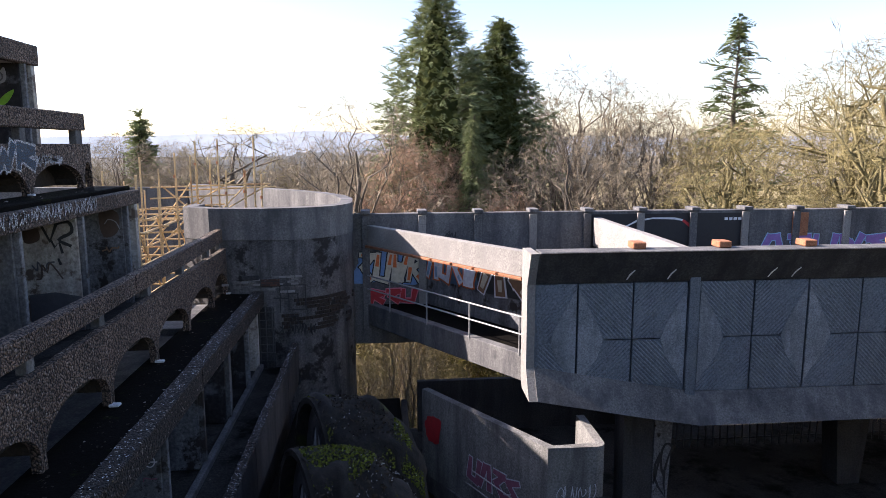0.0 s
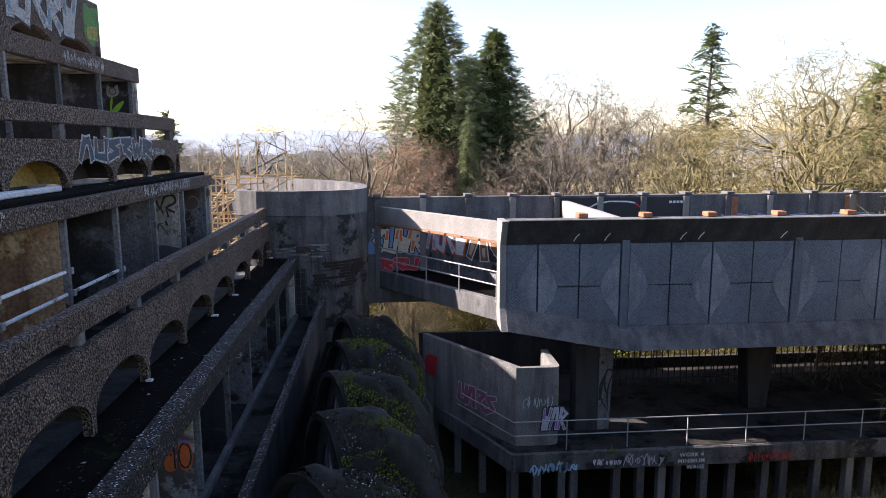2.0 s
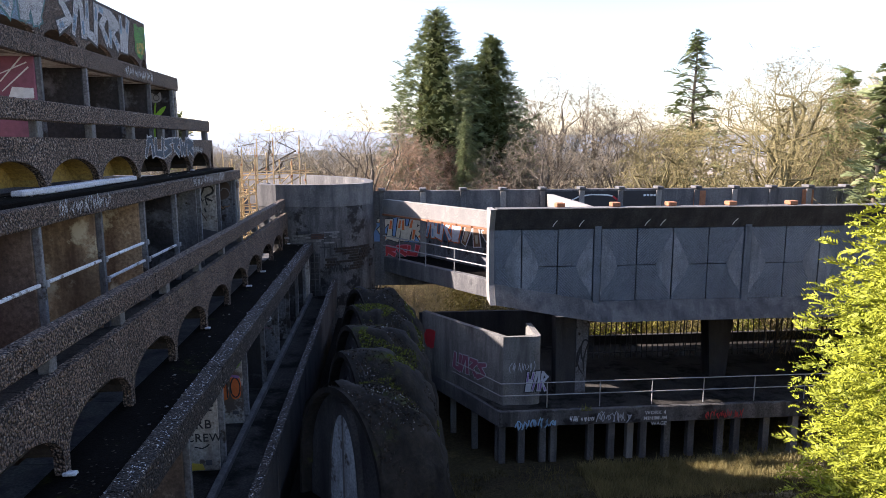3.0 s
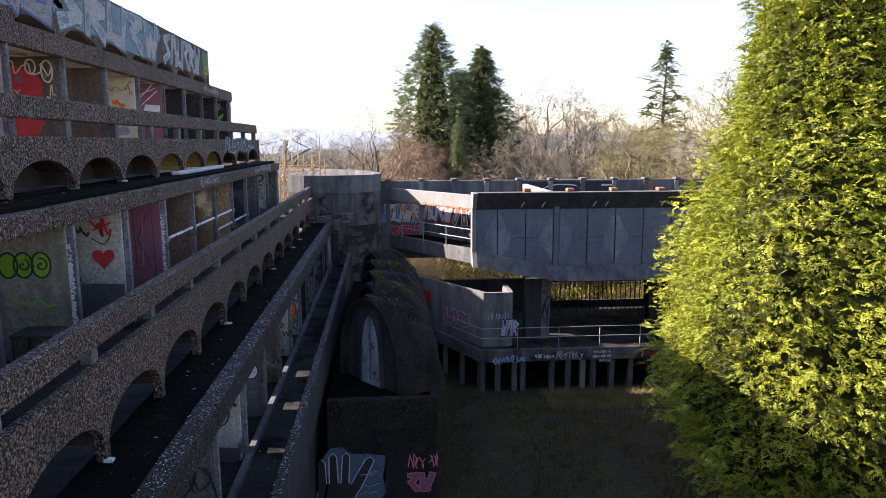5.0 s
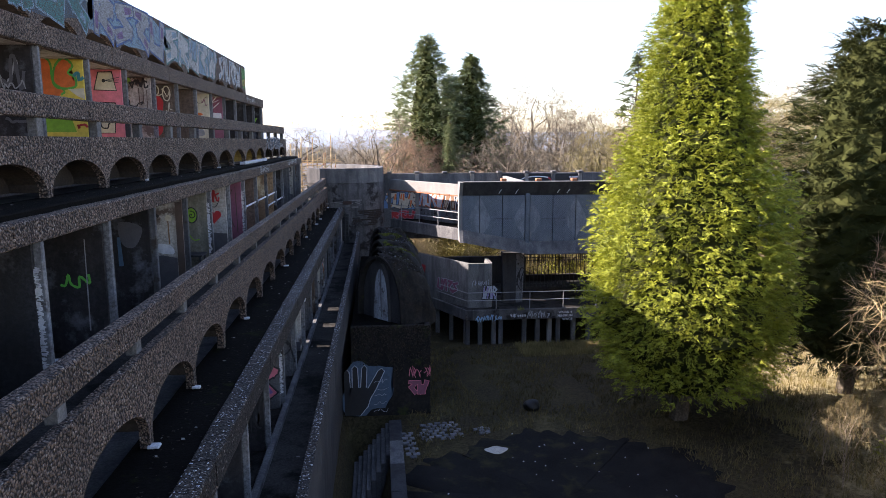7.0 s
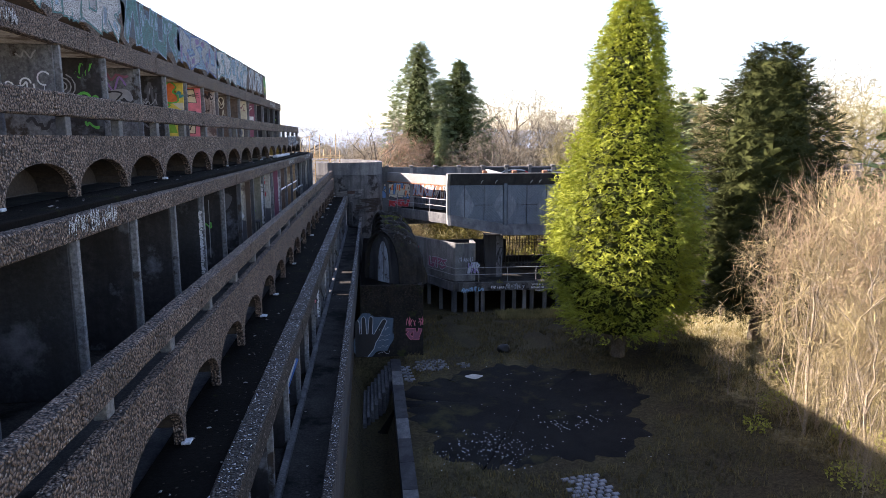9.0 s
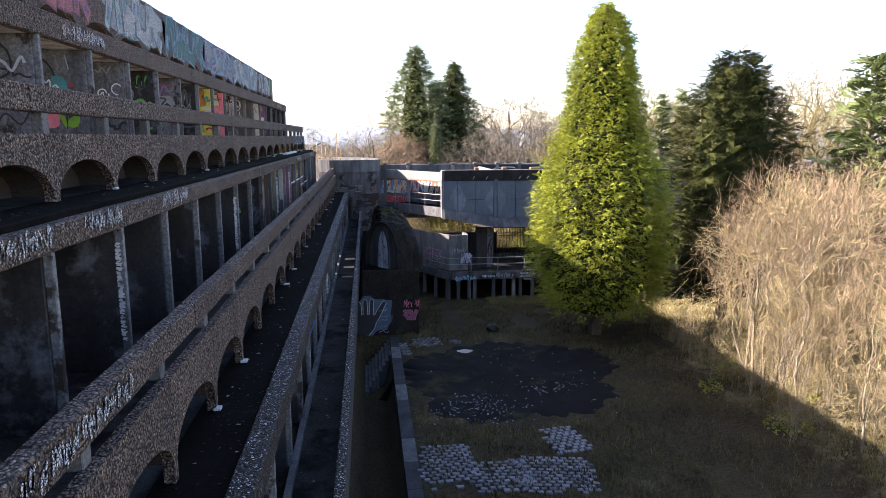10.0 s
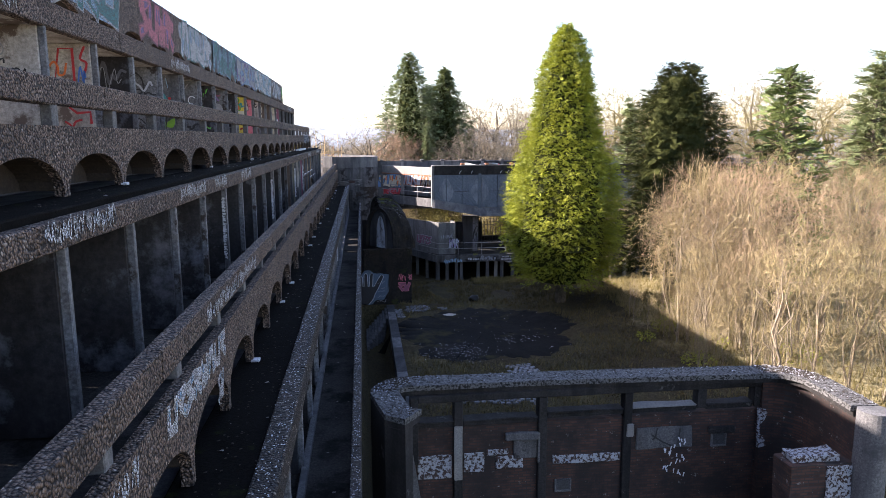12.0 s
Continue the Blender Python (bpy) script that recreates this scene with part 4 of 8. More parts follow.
BA, BB = (-1.2, 24.0), (3.54, 17.0)
along(BA, BB, 8.5, 9.18, 0.0, -0.25, "upper_beam", M_CONC_PALE)
along(BA, BB, 8.42, 8.5, 0.06, -0.2, "steel_angle", M_RUST, "rusty steel angle with bolts")
along(BA, BB, 5.72, 6.45, 0.0, -0.3, "deck_beam", M_CONC)
along(BA, BB, 6.2, 6.4, -0.3, -2.6, "bridge_deck", M_DECK)
along((1.4, 23.2), (4.95, 17.95), 6.4, 8.75, 0.0, -0.2, "back_wall", M_COLUMN)
bd = (Vector(BB) - Vector(BA)).normalized()
for z in (7.45, 6.98):
    tube("railing_rail", [(*(Vector(BA) + bd * 0.1), z), (*(Vector(BB) - bd * 0.1), z)], 0.025, M_STEEL, bridge)
for i in range(5):
    q = Vector(BA) + bd * (0.3 + 1.98 * i)
    tube("railing_post", [(q.x, q.y, 6.4), (q.x, q.y, 7.45)], 0.024, M_STEEL, bridge)
for i in range(6):
    q = Vector(BA) + bd * (3.5 + 0.95 * i)
    box("bolt", (q.x - 0.05, q.x + 0.05, q.y - 0.14, q.y - 0.02, 8.46, 8.52), M_RUST, bridge)

# ---- platform under the hall ----
platform = thing("platform", (12, 18, 0), "raised concrete walkway slab on short columns under the hall", "platform", kind="structure")
PZ = 1.85
plan = [(3.6, 15.1), (34, 15.1), (34, 23.2), (0.4, 23.2), (1.4, 20.0)]
prism("slab", plan, "z", PZ - 0.18, PZ, M_FLOOR, platform)
worn_box("slab_edge", (3.6, 34.0, 14.92, 15.09, PZ - 0.62, PZ), M_TOWER, platform, step=0.9, amount=0.012)
along((1.1, 20.0), (3.56, 15.0), PZ - 0.62, PZ, 0.0, -0.18, "slab_edge", M_CONC, parent=platform)
for i, x in enumerate([3.75, 4.5, 5.32, 5.75, 7.2, 8.02, 8.76, 9.29, 10.24] + [11.2 + 1.02 * k + 0.2 * math.sin(2.1 * k) for k in range(22)]):
    box("stub_column", (x - 0.13, x + 0.13, 15.2, 15.5, -2.0, PZ - 0.19), M_CONC_PALE if i in (6, 13, 18) else M_CONC, platform)
for i in range(4):
    q = Vector((3.4, 15.5)).lerp(Vector((1.2, 19.8)), i / 3)
    box("stub_column", (q.x + 0.15, q.x + 0.4, q.y, q.y + 0.25, -2.0, PZ - 0.19), M_CONC, platform)
# dark walls added behind the platform for shade and to hold back sun
box("shade_backing", (1.0, 8.9, 22.9, 23.1, -2.0, 3.7), M_CONC_DARK, platform)
box("shade_backing", (8.904, 34.0, 22.9, 23.1, -2.0, 2.3), M_CONC_DARK, platform)
rail_pts = [(1.2, 20.0), (3.68, 15.18), (33.8, 15.18)]
for z in (PZ + 1.0, PZ + 0.52):
    tube("walkway_rail", [(*p, z) for p in rail_pts], 0.022, M_STEEL, platform)
for i in range(15):
    tube("rail_post", [(5.45 + 2.05 * i, 15.18, PZ), (5.45 + 2.05 * i, 15.18, PZ + 1.0)], 0.022, M_STEEL, platform)
pulpit = thing("concrete_kiosk", (4.5, 17, 1.2), "grey concrete angled enclosure with a sunlit top edge and tags", "enclosure", kind="structure")
swept_wall("kiosk_wall", [(1.0, 19.9), (3.82, 15.55), (5.05, 15.55), (5.19, 15.59), (5.28, 15.7), (5.3, 15.85), (5.3, 17.5)], 0.22, PZ, 4.55, M_KIOSK, pulpit)
pier = thing("hall_pier", (6.7, 17, 1.2), "tapered concrete pier with tags under the hall", "pier", kind="structure")
prism("pier_shaft", [(6.15, PZ), (7.35, PZ), (7.45, 5.0), (6.1, 5.0)], "y", 16.6, 17.3, M_CONC_DARK, pier, bevel=0.02)
prism("pale_face", [(6.93, PZ + 0.02), (7.33, PZ + 0.02), (7.42, 4.9), (6.93, 4.9)], "y", 16.57, 16.598, M_COLUMN, pier)
for x in (13.6, 19.7, 25.8):
    q = thing("hall_pier", (x, 18, 1.2), "tapered concrete pier under the hall", "pier", kind="structure")
    prism("pier_shaft", [(x - 0.35, PZ), (x + 0.35, PZ), (x + 0.6, 5.0), (x - 0.6, 5.0)], "y", 18.0, 18.7, M_CONC_DARK, q, bevel=0.02)
fence = thing("palisade_fence", (18, 21, 1.2), "dark steel palisade fence leaning under the hall", "fence")
for i in range(90):
    x = 8.2 + 0.26 * i
    lean = 0.12 * math.sin(i * 0.35)
    tube("pale", [(x, 20.8, PZ), (x + lean, 20.8 + 0.05, 4.3)], 0.028, M_DARKSTEEL, fence, sides=5)
upper = thing("palisade_fence", (14, 22, 1.7), "close-set palisade fence catching light under the hall", "fence")
for i in range(100):
    tube("pale", [(8.3 + 0.14 * i, 22.0, 3.3), (8.3 + 0.14 * i + 0.03 * math.sin(i), 22.0, 4.75 + 0.08 * math.sin(i * 1.7))], 0.022, M_DARKSTEEL, upper, sides=4)
for i in range(6):
    tube("post", [(8.4 + 2.75 * i, 22.05, PZ), (8.4 + 2.75 * i, 22.05, 4.8)], 0.035, M_DARKSTEEL, upper, sides=5)
for z in (3.5, 4.5):
    tube("fence_rail", [(8.25, 22.04, z), (22.3, 22.04, z)], 0.025, M_DARKSTEEL, upper, sides=5)
for z in (2.1, 3.9):
    tube("fence_rail", [(8.1, 20.85, z), (31.6, 20.85, z)], 0.03, M_DARKSTEEL, fence)

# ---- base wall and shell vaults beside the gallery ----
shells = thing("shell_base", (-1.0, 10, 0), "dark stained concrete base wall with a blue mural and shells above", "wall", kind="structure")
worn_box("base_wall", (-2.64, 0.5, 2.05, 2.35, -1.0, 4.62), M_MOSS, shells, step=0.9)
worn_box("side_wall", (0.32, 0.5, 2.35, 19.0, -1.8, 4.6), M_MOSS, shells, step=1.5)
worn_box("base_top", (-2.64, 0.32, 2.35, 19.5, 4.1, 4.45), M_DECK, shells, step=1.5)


BASE_Z, TOP_Z = 4.45, 7.15


def moss_tufts(ob, at, seed, name, material, count, size, sparse, low):
    """Moss or dead leaves on the back of a shell."""
    rng = random.Random(seed)
    V, F = [], []
    for _ in range(count):
        f, a = 0.02 + 0.9 * rng.random(), math.pi * rng.uniform(low, 1 - low)
        p = at(f, a)
        if noise.noise(p * 0.9 + Vector((seed, 3, 0))) < sparse:
            continue
        u, w = Vector([rng.gauss(0, 1) for _ in range(3)]).normalized() * size * rng.uniform(0.6, 1.5), Vector([rng.gauss(0, 1) for _ in range(3)]).normalized() * size * 0.8
        p = p + Vector((0, 0, 0.02))
        k = len(V)
        V += [tuple(p - u), tuple(p + w), tuple(p + u), tuple(p - w)]
        F.append((k, k + 1, k + 2, k + 3))
    if V:
        tagged(mesh_ob(name, V, F, material, ob), kind="stuff")


M_DEADLEAF = leafy("dead_leaves_and_dirt", (0.01, 0.008, 0.007), (0.06, 0.047, 0.034), 0.9, 0.7, 0.0)
M_MOSSLEAF = leafy("moss_and_dead_leaves", (0.02, 0.022, 0.006), (0.17, 0.2, 0.022), 0.9, 0.7, 0.0)


def shell(y0, seed, skew=0.42):
    """A mossy hood: a pointed vault that opens towards the gallery, its back rounding down to the outer wall."""
    ob = thing("shell_vault", (-1.0, y0, BASE_Z), "moss-grown pointed concrete shell with a tall white boarded light", "vault", "shell vaults beside the gallery")
    NS, NT, half, H = 26, 32, 1.12, TOP_Z - BASE_Z
    def at(f, a, k=1.0, inset=0.0, wide=1.0):
        drop = math.sqrt(max(0.0, 1 - max(0.0, (f - 0.3) / 0.7) ** 2))
        dy = half * k * wide * math.cos(a) * (0.6 + 0.4 * drop)
        x = -1.5 + inset + 2.25 * f - skew * dy * (1 - f)
        return Vector((x, y0 + dy, BASE_Z + H * k * (math.sin(a) ** 0.72) * (0.02 + 0.98 * drop)))
    bm = bmesh.new()
    rows = []
    for i in range(NS + 1):
        row = []
        for k in range(NT + 1):
            p = at(i / NS, math.pi * k / NT)
            p += noise.noise_vector(p * 1.3 + Vector((seed, 0, 0))) * 0.16 + noise.noise_vector(p * 3.1 + Vector((0, seed, 0))) * 0.1 + noise.noise_vector(p * 7.0) * 0.04
            row.append(bm.verts.new(p))
        rows.append(row)
    for a, b in zip(rows, rows[1:]):
        for k in range(NT):
            bm.faces.new((a[k], a[k + 1], b[k + 1], b[k]))
    part("shell_skin", bm, M_MOSS, ob, smooth=True)

    def front(name, k0, k1, inset, deep, mat, wide=1.0, under_it=None):
        """An upright face of the opening, whole (k1 = 0) or as a rim between two sizes."""
        b2 = bmesh.new()
        out = [b2.verts.new(at(0, math.pi * k / 18, k0, inset, wide)) for k in range(19)]
        if k1:
            ins = [b2.verts.new(at(0, math.pi * k / 18, k1, inset, wide)) for k in range(19)]
            fs = [b2.faces.new((out[k], out[k + 1], ins[k + 1], ins[k])) for k in range(18)]
        else:
            fs = [b2.faces.new(out)]
        ext = bmesh.ops.extrude_face_region(b2, geom=fs)
        bmesh.ops.translate(b2, vec=(deep, 0.4 * deep, 0), verts=[g for g in ext["geom"] if isinstance(g, bmesh.types.BMVert)])
        return part(name, b2, mat, under_it or ob)
    front("shell_rim", 1.0, 0.955, -0.03, 0.2, M_MOSS)
    pane = front("boarded_light", 0.81, 0, 0.1, 0.05, M_BOARD, 0.42)
    b2 = bmesh.new()
    foot_, head = at(0, math.pi / 2, 0.05, 0.085, 0.42), at(0, math.pi / 2, 0.8, 0.085, 0.42)
    add_box(b2, foot_.x - 0.02, foot_.x + 0.01, foot_.y - 0.02, foot_.y + 0.02, foot_.z, head.z)
    part("glazing_bar", b2, M_CONC, pane)
    front("light_frame", 0.88, 0.8, 0.06, 0.1, M_CONC_DARK, 0.42, pane)
    front("reveal", 0.97, 0, 0.2, 0.04, M_CONC_DARK)
    moss_tufts(ob, at, seed, "dead_leaves", M_DEADLEAF, 2200, 0.03, -0.3, 0.06)
    moss_tufts(ob, at, seed + 4, "lichen", M_FOOT, 420, 0.014, 0.0, 0.75)
    if y0 > 5:
        moss_tufts(ob, at, seed + 9, "moss", M_MOSSLEAF, 5200, 0.026, 0.04, 0.2)
    return ob


for i in range(5):
    shell(3.75 + 2.22 * i, i + 3, 0.8 if i == 0 else 0.45)

def hanging_moss(seed):
    """Dead fern, moss and ivy hanging over the edge of the base wall."""
    rng = random.Random(seed)
    V, F = [], []
    for _ in range(2600):
        side = rng.random() < 0.4
        d = rng.random()
        fall = rng.random() ** 1.6 * (1.6 + 1.2 * noise.noise(Vector((d * 6, 0, 1 if side else 2))))
        p = Vector((0.52, 2.1 + 9 * d, 4.62 - fall)) if side else Vector((-2.6 + 3.1 * d, 2.03, 4.66 - fall))
        u = Vector((rng.gauss(0, 1), rng.gauss(0, 1), rng.gauss(0, 1.3))).normalized() * rng.uniform(0.03, 0.08)
        w = Vector([rng.gauss(0, 1) for _ in range(3)]).normalized() * 0.03
        k = len(V)
        V += [tuple(p - u), tuple(p + w), tuple(p + u), tuple(p - w)]
        F.append((k, k + 1, k + 2, k + 3))
    tagged(mesh_ob("hanging_moss", V, F, M_DEADLEAF), "dead fern and moss hanging over a dark wall", "moss", kind="stuff")


hanging_moss(4)

# ---- court: tarmac, kerb, steps ----
M_TAR = surface("old_tarmac", (0.0045, 0.0043, 0.0042), (0.022, 0.0205, 0.019), 0.8, 30, 0.95, 0.5, patch=(0.045, 0.042, 0.018), patch_at=(0.56, 0.68), spec=0.1)
rng = random.Random(5)
tar = [(4.0 + (4.9 + 0.5 * math.sin(3 * a) + 0.35 * math.sin(7 * a) + 0.25 * math.sin(13 * a + 2) + 0.16 * math.sin(29 * a + 1) + 0.12 * math.sin(47 * a) + 0.3 * noise.noise(Vector((a * 9, 0, 4)))) * math.cos(a), -5.4 + (5.3 + 0.5 * math.sin(2 * a + 1) + 0.35 * math.sin(5 * a) + 0.2 * math.sin(17 * a) + 0.15 * math.sin(37 * a) + 0.3 * noise.noise(Vector((a * 11, 3, 4)))) * math.sin(a)) for a in (2 * math.pi * k / 180 for k in range(180))]
tv = [(4.0, -5.4, COURT + 0.07)] + [(4.0 + (x - 4.0) * f, -5.4 + (y + 5.4) * f, ground_z(4.0 + (x - 4.0) * f, -5.4 + (y + 5.4) * f) + 0.055 - 0.5 * max(0, f - 0.9)) for f in (0.33, 0.66, 0.9, 1.0) for x, y in tar]
tf = [(0, 1 + k, 1 + (k + 1) % 180) for k in range(180)] + [(1 + r * 180 + k, 1 + (r + 1) * 180 + k, 1 + (r + 1) * 180 + (k + 1) % 180, 1 + r * 180 + (k + 1) % 180) for r in range(3) for k in range(180)]
tagged(mesh_ob("pavement", tv, tf, M_TAR, smooth=True), "worn black tarmac court strewn with litter", "pavement", kind="structure")
kerb = thing("kerb", (-0.9, -6, 0), "long concrete retaining kerb beside the sunken area", "kerb", kind="structure")
for i in range(14):
    worn_box("kerb_stone", (-1.2, -0.72, -24 + 1.8 * i + 0.01, -24 + 1.8 * (i + 1) - 0.01, -0.6, COURT + 0.06), M_CONC_DARK if i % 3 else M_CONC, kerb, step=0.9)
stair = thing("sunken_stair", (-1.8, -3, -1.4), "concrete steps going down beside the block", "stair", kind="structure")
for i in range(9):
    worn_box("step", (-2.7 + 0.17 * i, -2.53 + 0.17 * i, -3.6 + 0.3 * i, 0.4 + 0.15 * i, -0.6, -0.35 + 0.15 * i), M_CONC, stair, step=0.9)

# ---- low foreground building ----
low = thing("low_annex", (4, -30, 0), "roofless annex with thick rounded coping, bare frames and flaking brick", "building", kind="structure")
TOPZ = 5.5
outer = [(-1.75, -26.8), (-2.2, -26.45)] + arc(-1.5, -25.1, 1.0, 180, 90, 10) + [(0.5, -24.1), (3.0, -24.16), (6.0, -24.3), (8.0, -24.42)] + arc(8.1, -25.72, 1.3, 90, 0, 12) + [(9.42, -26.6), (9.36, -27.4)]
rev = outer[::-1]
swept_wall("coping", rev, 0.68, TOPZ - 0.14, TOPZ, M_COPING, low, zs=2, top_noise=0.025)
swept_wall("edge_beam", [(p[0], p[1]) for p in rev], 0.6, TOPZ - 0.28, TOPZ - 0.145, M_ANNEX, low, zs=2)
left_round = outer[:12]
swept_wall("round_wall", left_round[::-1], 0.3, -2.0, TOPZ - 0.285, M_ANNEX, low)
swept_wall("round_wall", rev[:15], 0.45, -2.0, TOPZ - 0.285, M_BRICK, low)
FY = -24.78  # near face of the frame
POSTS = (-0.25, 2.0, 4.34, 6.4, 8.02)
for i, x in enumerate(POSTS):
    worn_box("frame_column", (x - 0.12, x + 0.12, FY, FY + 0.3, -1.0 if i < 3 else 4.48, 5.02), M_ANNEX, low, step=0.5, amount=0.015, seed=i)
worn_box("bare_column_face", (-0.37, -0.13, FY - 0.02, FY - 0.002, 2.85, 4.35), M_CONC_PALE, low, "pale bared concrete", step=0.3, amount=0.02)
worn_box("bare_column_face", (4.3, 4.5, FY - 0.02, FY - 0.002, 3.78, 4.15), M_CONC_PALE, low, "pale bared concrete", step=0.15, amount=0.02)
for i in range(5):
    x0 = -1.3 if i == 0 else POSTS[i - 1] + 0.13
    x1 = POSTS[i] - 0.13
    drop = 0.1 if i < 2 else 0.0
    worn_box("sill_band", (x0, x1, FY + 0.04, FY + 0.34, 4.42 - drop, 4.56 - drop), M_ANNEX, low, step=0.5)
    worn_box("sill_ledge", (x0, x1, FY - 0.01, FY + 0.38, 4.56 - drop, 4.6 - drop), M_CONC_PALE if i == 3 else M_ANNEX, low, step=0.4, amount=0.025, seed=i)
worn_box("infill_wall", (-1.4, 9.0, FY + 0.1, FY + 0.4, -1.0, 4.32), M_BRICK, low, step=0.8, amount=0.02)
box("infill_end", (-1.5, -1.3, FY - 0.1, FY + 0.3, 3.4, TOPZ - 0.29), M_ANNEX, low)
worn_box("head_beam", (-1.3, 8.6, FY - 0.02, FY + 0.3, 5.022, TOPZ - 0.285), M_ANNEX, low, step=0.6)
tube("end_column", [(9.08, -27.62, -1.0), (9.08, -27.62, TOPZ - 0.02)], 0.36, M_CONC, low, sides=24)
box("annex_floor", (-1.6, 9.4, -50.0, -25.0, -0.2, 0.05), M_DECK, low)
box("annex_side", (9.2, 9.55, -50.0, -28.1, -2.0, 1.9), M_CONC, low)
# flaking whitewash, a boarded hatch, small openings and their lintels
for x0, x1, z0, z1 in ((-1.32, -0.42, 2.9, 3.55), (-0.08, 0.45, 3.0, 3.55), (0.76, 1.5, 3.05, 3.4), (0.5, 1.1, 3.45, 3.62)):
    worn_box("white_patch", (x0, x1, FY + 0.05, FY + 0.097, z0, z1), M_FLAKE, low, step=0.15, amount=0.03)
worn_box("white_band", (2.3, 4.18, FY + 0.05, FY + 0.097, 3.1, 3.34), M_FLAKE, low, step=0.12, amount=0.03)
worn_box("pale_render", (4.6, 6.2, FY + 0.07, FY + 0.098, 3.36, 3.98), M_CONC, low, "patch of grey render with drawn lines", step=0.2, amount=0.03)
box("boarded_hatch", (1.23, 1.86, FY + 0.04, FY + 0.098, 3.33, 3.86), M_TOWER, low, "blue-grey hatch board")
worn_box("hatch_lintel", (1.0, 1.93, FY - 0.03, FY + 0.098, 3.87, 4.08), M_CONC, low, step=0.2, amount=0.03)
box("hatch_jamb", (1.87, 1.94, FY, FY + 0.098, 3.2, 3.86), M_CONC, low)
for x0, x1, z0, z1 in ((2.42, 2.78, 2.34, 2.66), (6.8, 7.15, 3.38, 3.7)):
    # dark plate in place of the shaded depth of the opening
    box("opening_dark_plate", (x0, x1, FY + 0.06, FY + 0.098, z0, z1), M_DARKSTEEL, low)
    for b in ((x0 - 0.05, x0, z0, z1), (x1, x1 + 0.05, z0, z1), (x0 - 0.05, x1 + 0.05, z0 - 0.05, z0)):
        box("opening_frame", (b[0], b[1], FY + 0.04, FY + 0.098, b[2], b[3]), M_CONC, low)
worn_box("opening_lintel", (6.65, 7.4, FY - 0.02, FY + 0.098, 3.74, 3.92), M_ANNEX, low, step=0.2)
drip = random.Random(12)
bm = bmesh.new()
for k in range(26):
    x, z = 5.45 + 0.28 * (1 + math.cos(k * 0.55)) + drip.uniform(-0.05, 0.05), 2.5 + 0.043 * k
    ribbon(bm, [(x, z), (x + drip.uniform(-0.06, 0.06), z + drip.uniform(0.06, 0.16))], 0.035, Vector((0, FY + 0.06, 0)), Vector((1, 0, 0)), Vector((0, 0, 1)), Vector((0, -0.001 * k, 0)))
part("white_drips", bm, PAINT["white"], low)
bm = bmesh.new()
for pts in ([(0.25, 0.6), (0.45, 0.4), (0.75, 0.2), (1.05, 0.05)], [(0.3, 0.15), (0.55, 0.32), (0.6, 0.6)], [(1.2, 0.1), (1.25, 0.55)]):
    ribbon(bm, pts, 0.04, Vector((4.6, FY + 0.062, 3.36)), Vector((1, 0, 0)), Vector((0, 0, 1)), Vector((0, 0, 0)))
part("drawn_line", bm, PAINT["black"], low)
worn_box("torn_render", (7.98, 8.25, FY - 0.1, FY - 0.03, 3.3, 4.4), M_FLAKE, low, "hanging flake of white render", step=0.15, amount=0.05)
stack = thing("broken_pier", (8.0, -27.2, 0), "broken brick pier with flaking white paint", "pier", kind="structure")
worn_box("pier_body", (7.2, 8.75, -27.5, -26.85, -0.5, 4.15), M_BRICK, stack, step=0.4, amount=0.06)
worn_box("pier_render", (8.1, 8.77, -27.54, -27.49, 1.0, 4.1), M_FLAKE, stack, step=0.25, amount=0.04)
worn_box("pier_cap", (7.3, 8.5, -27.4, -26.95, 4.15, 4.32), M_FLAKE, stack, step=0.25, amount=0.06)
plank = thing("leaning_board", (-1.2, -25.35, 0.05), "weathered board leaning on the round wall", "board")
bmq = add_box(bmesh.new(), -0.11, 0.11, -0.03, 0.03, 0.0, 4.1, 0.008)
po = part("board", bmq, M_CONC, plank)
po.matrix_basis = pose(-1.0, -25.35, 0.05, 2, -9, 8)

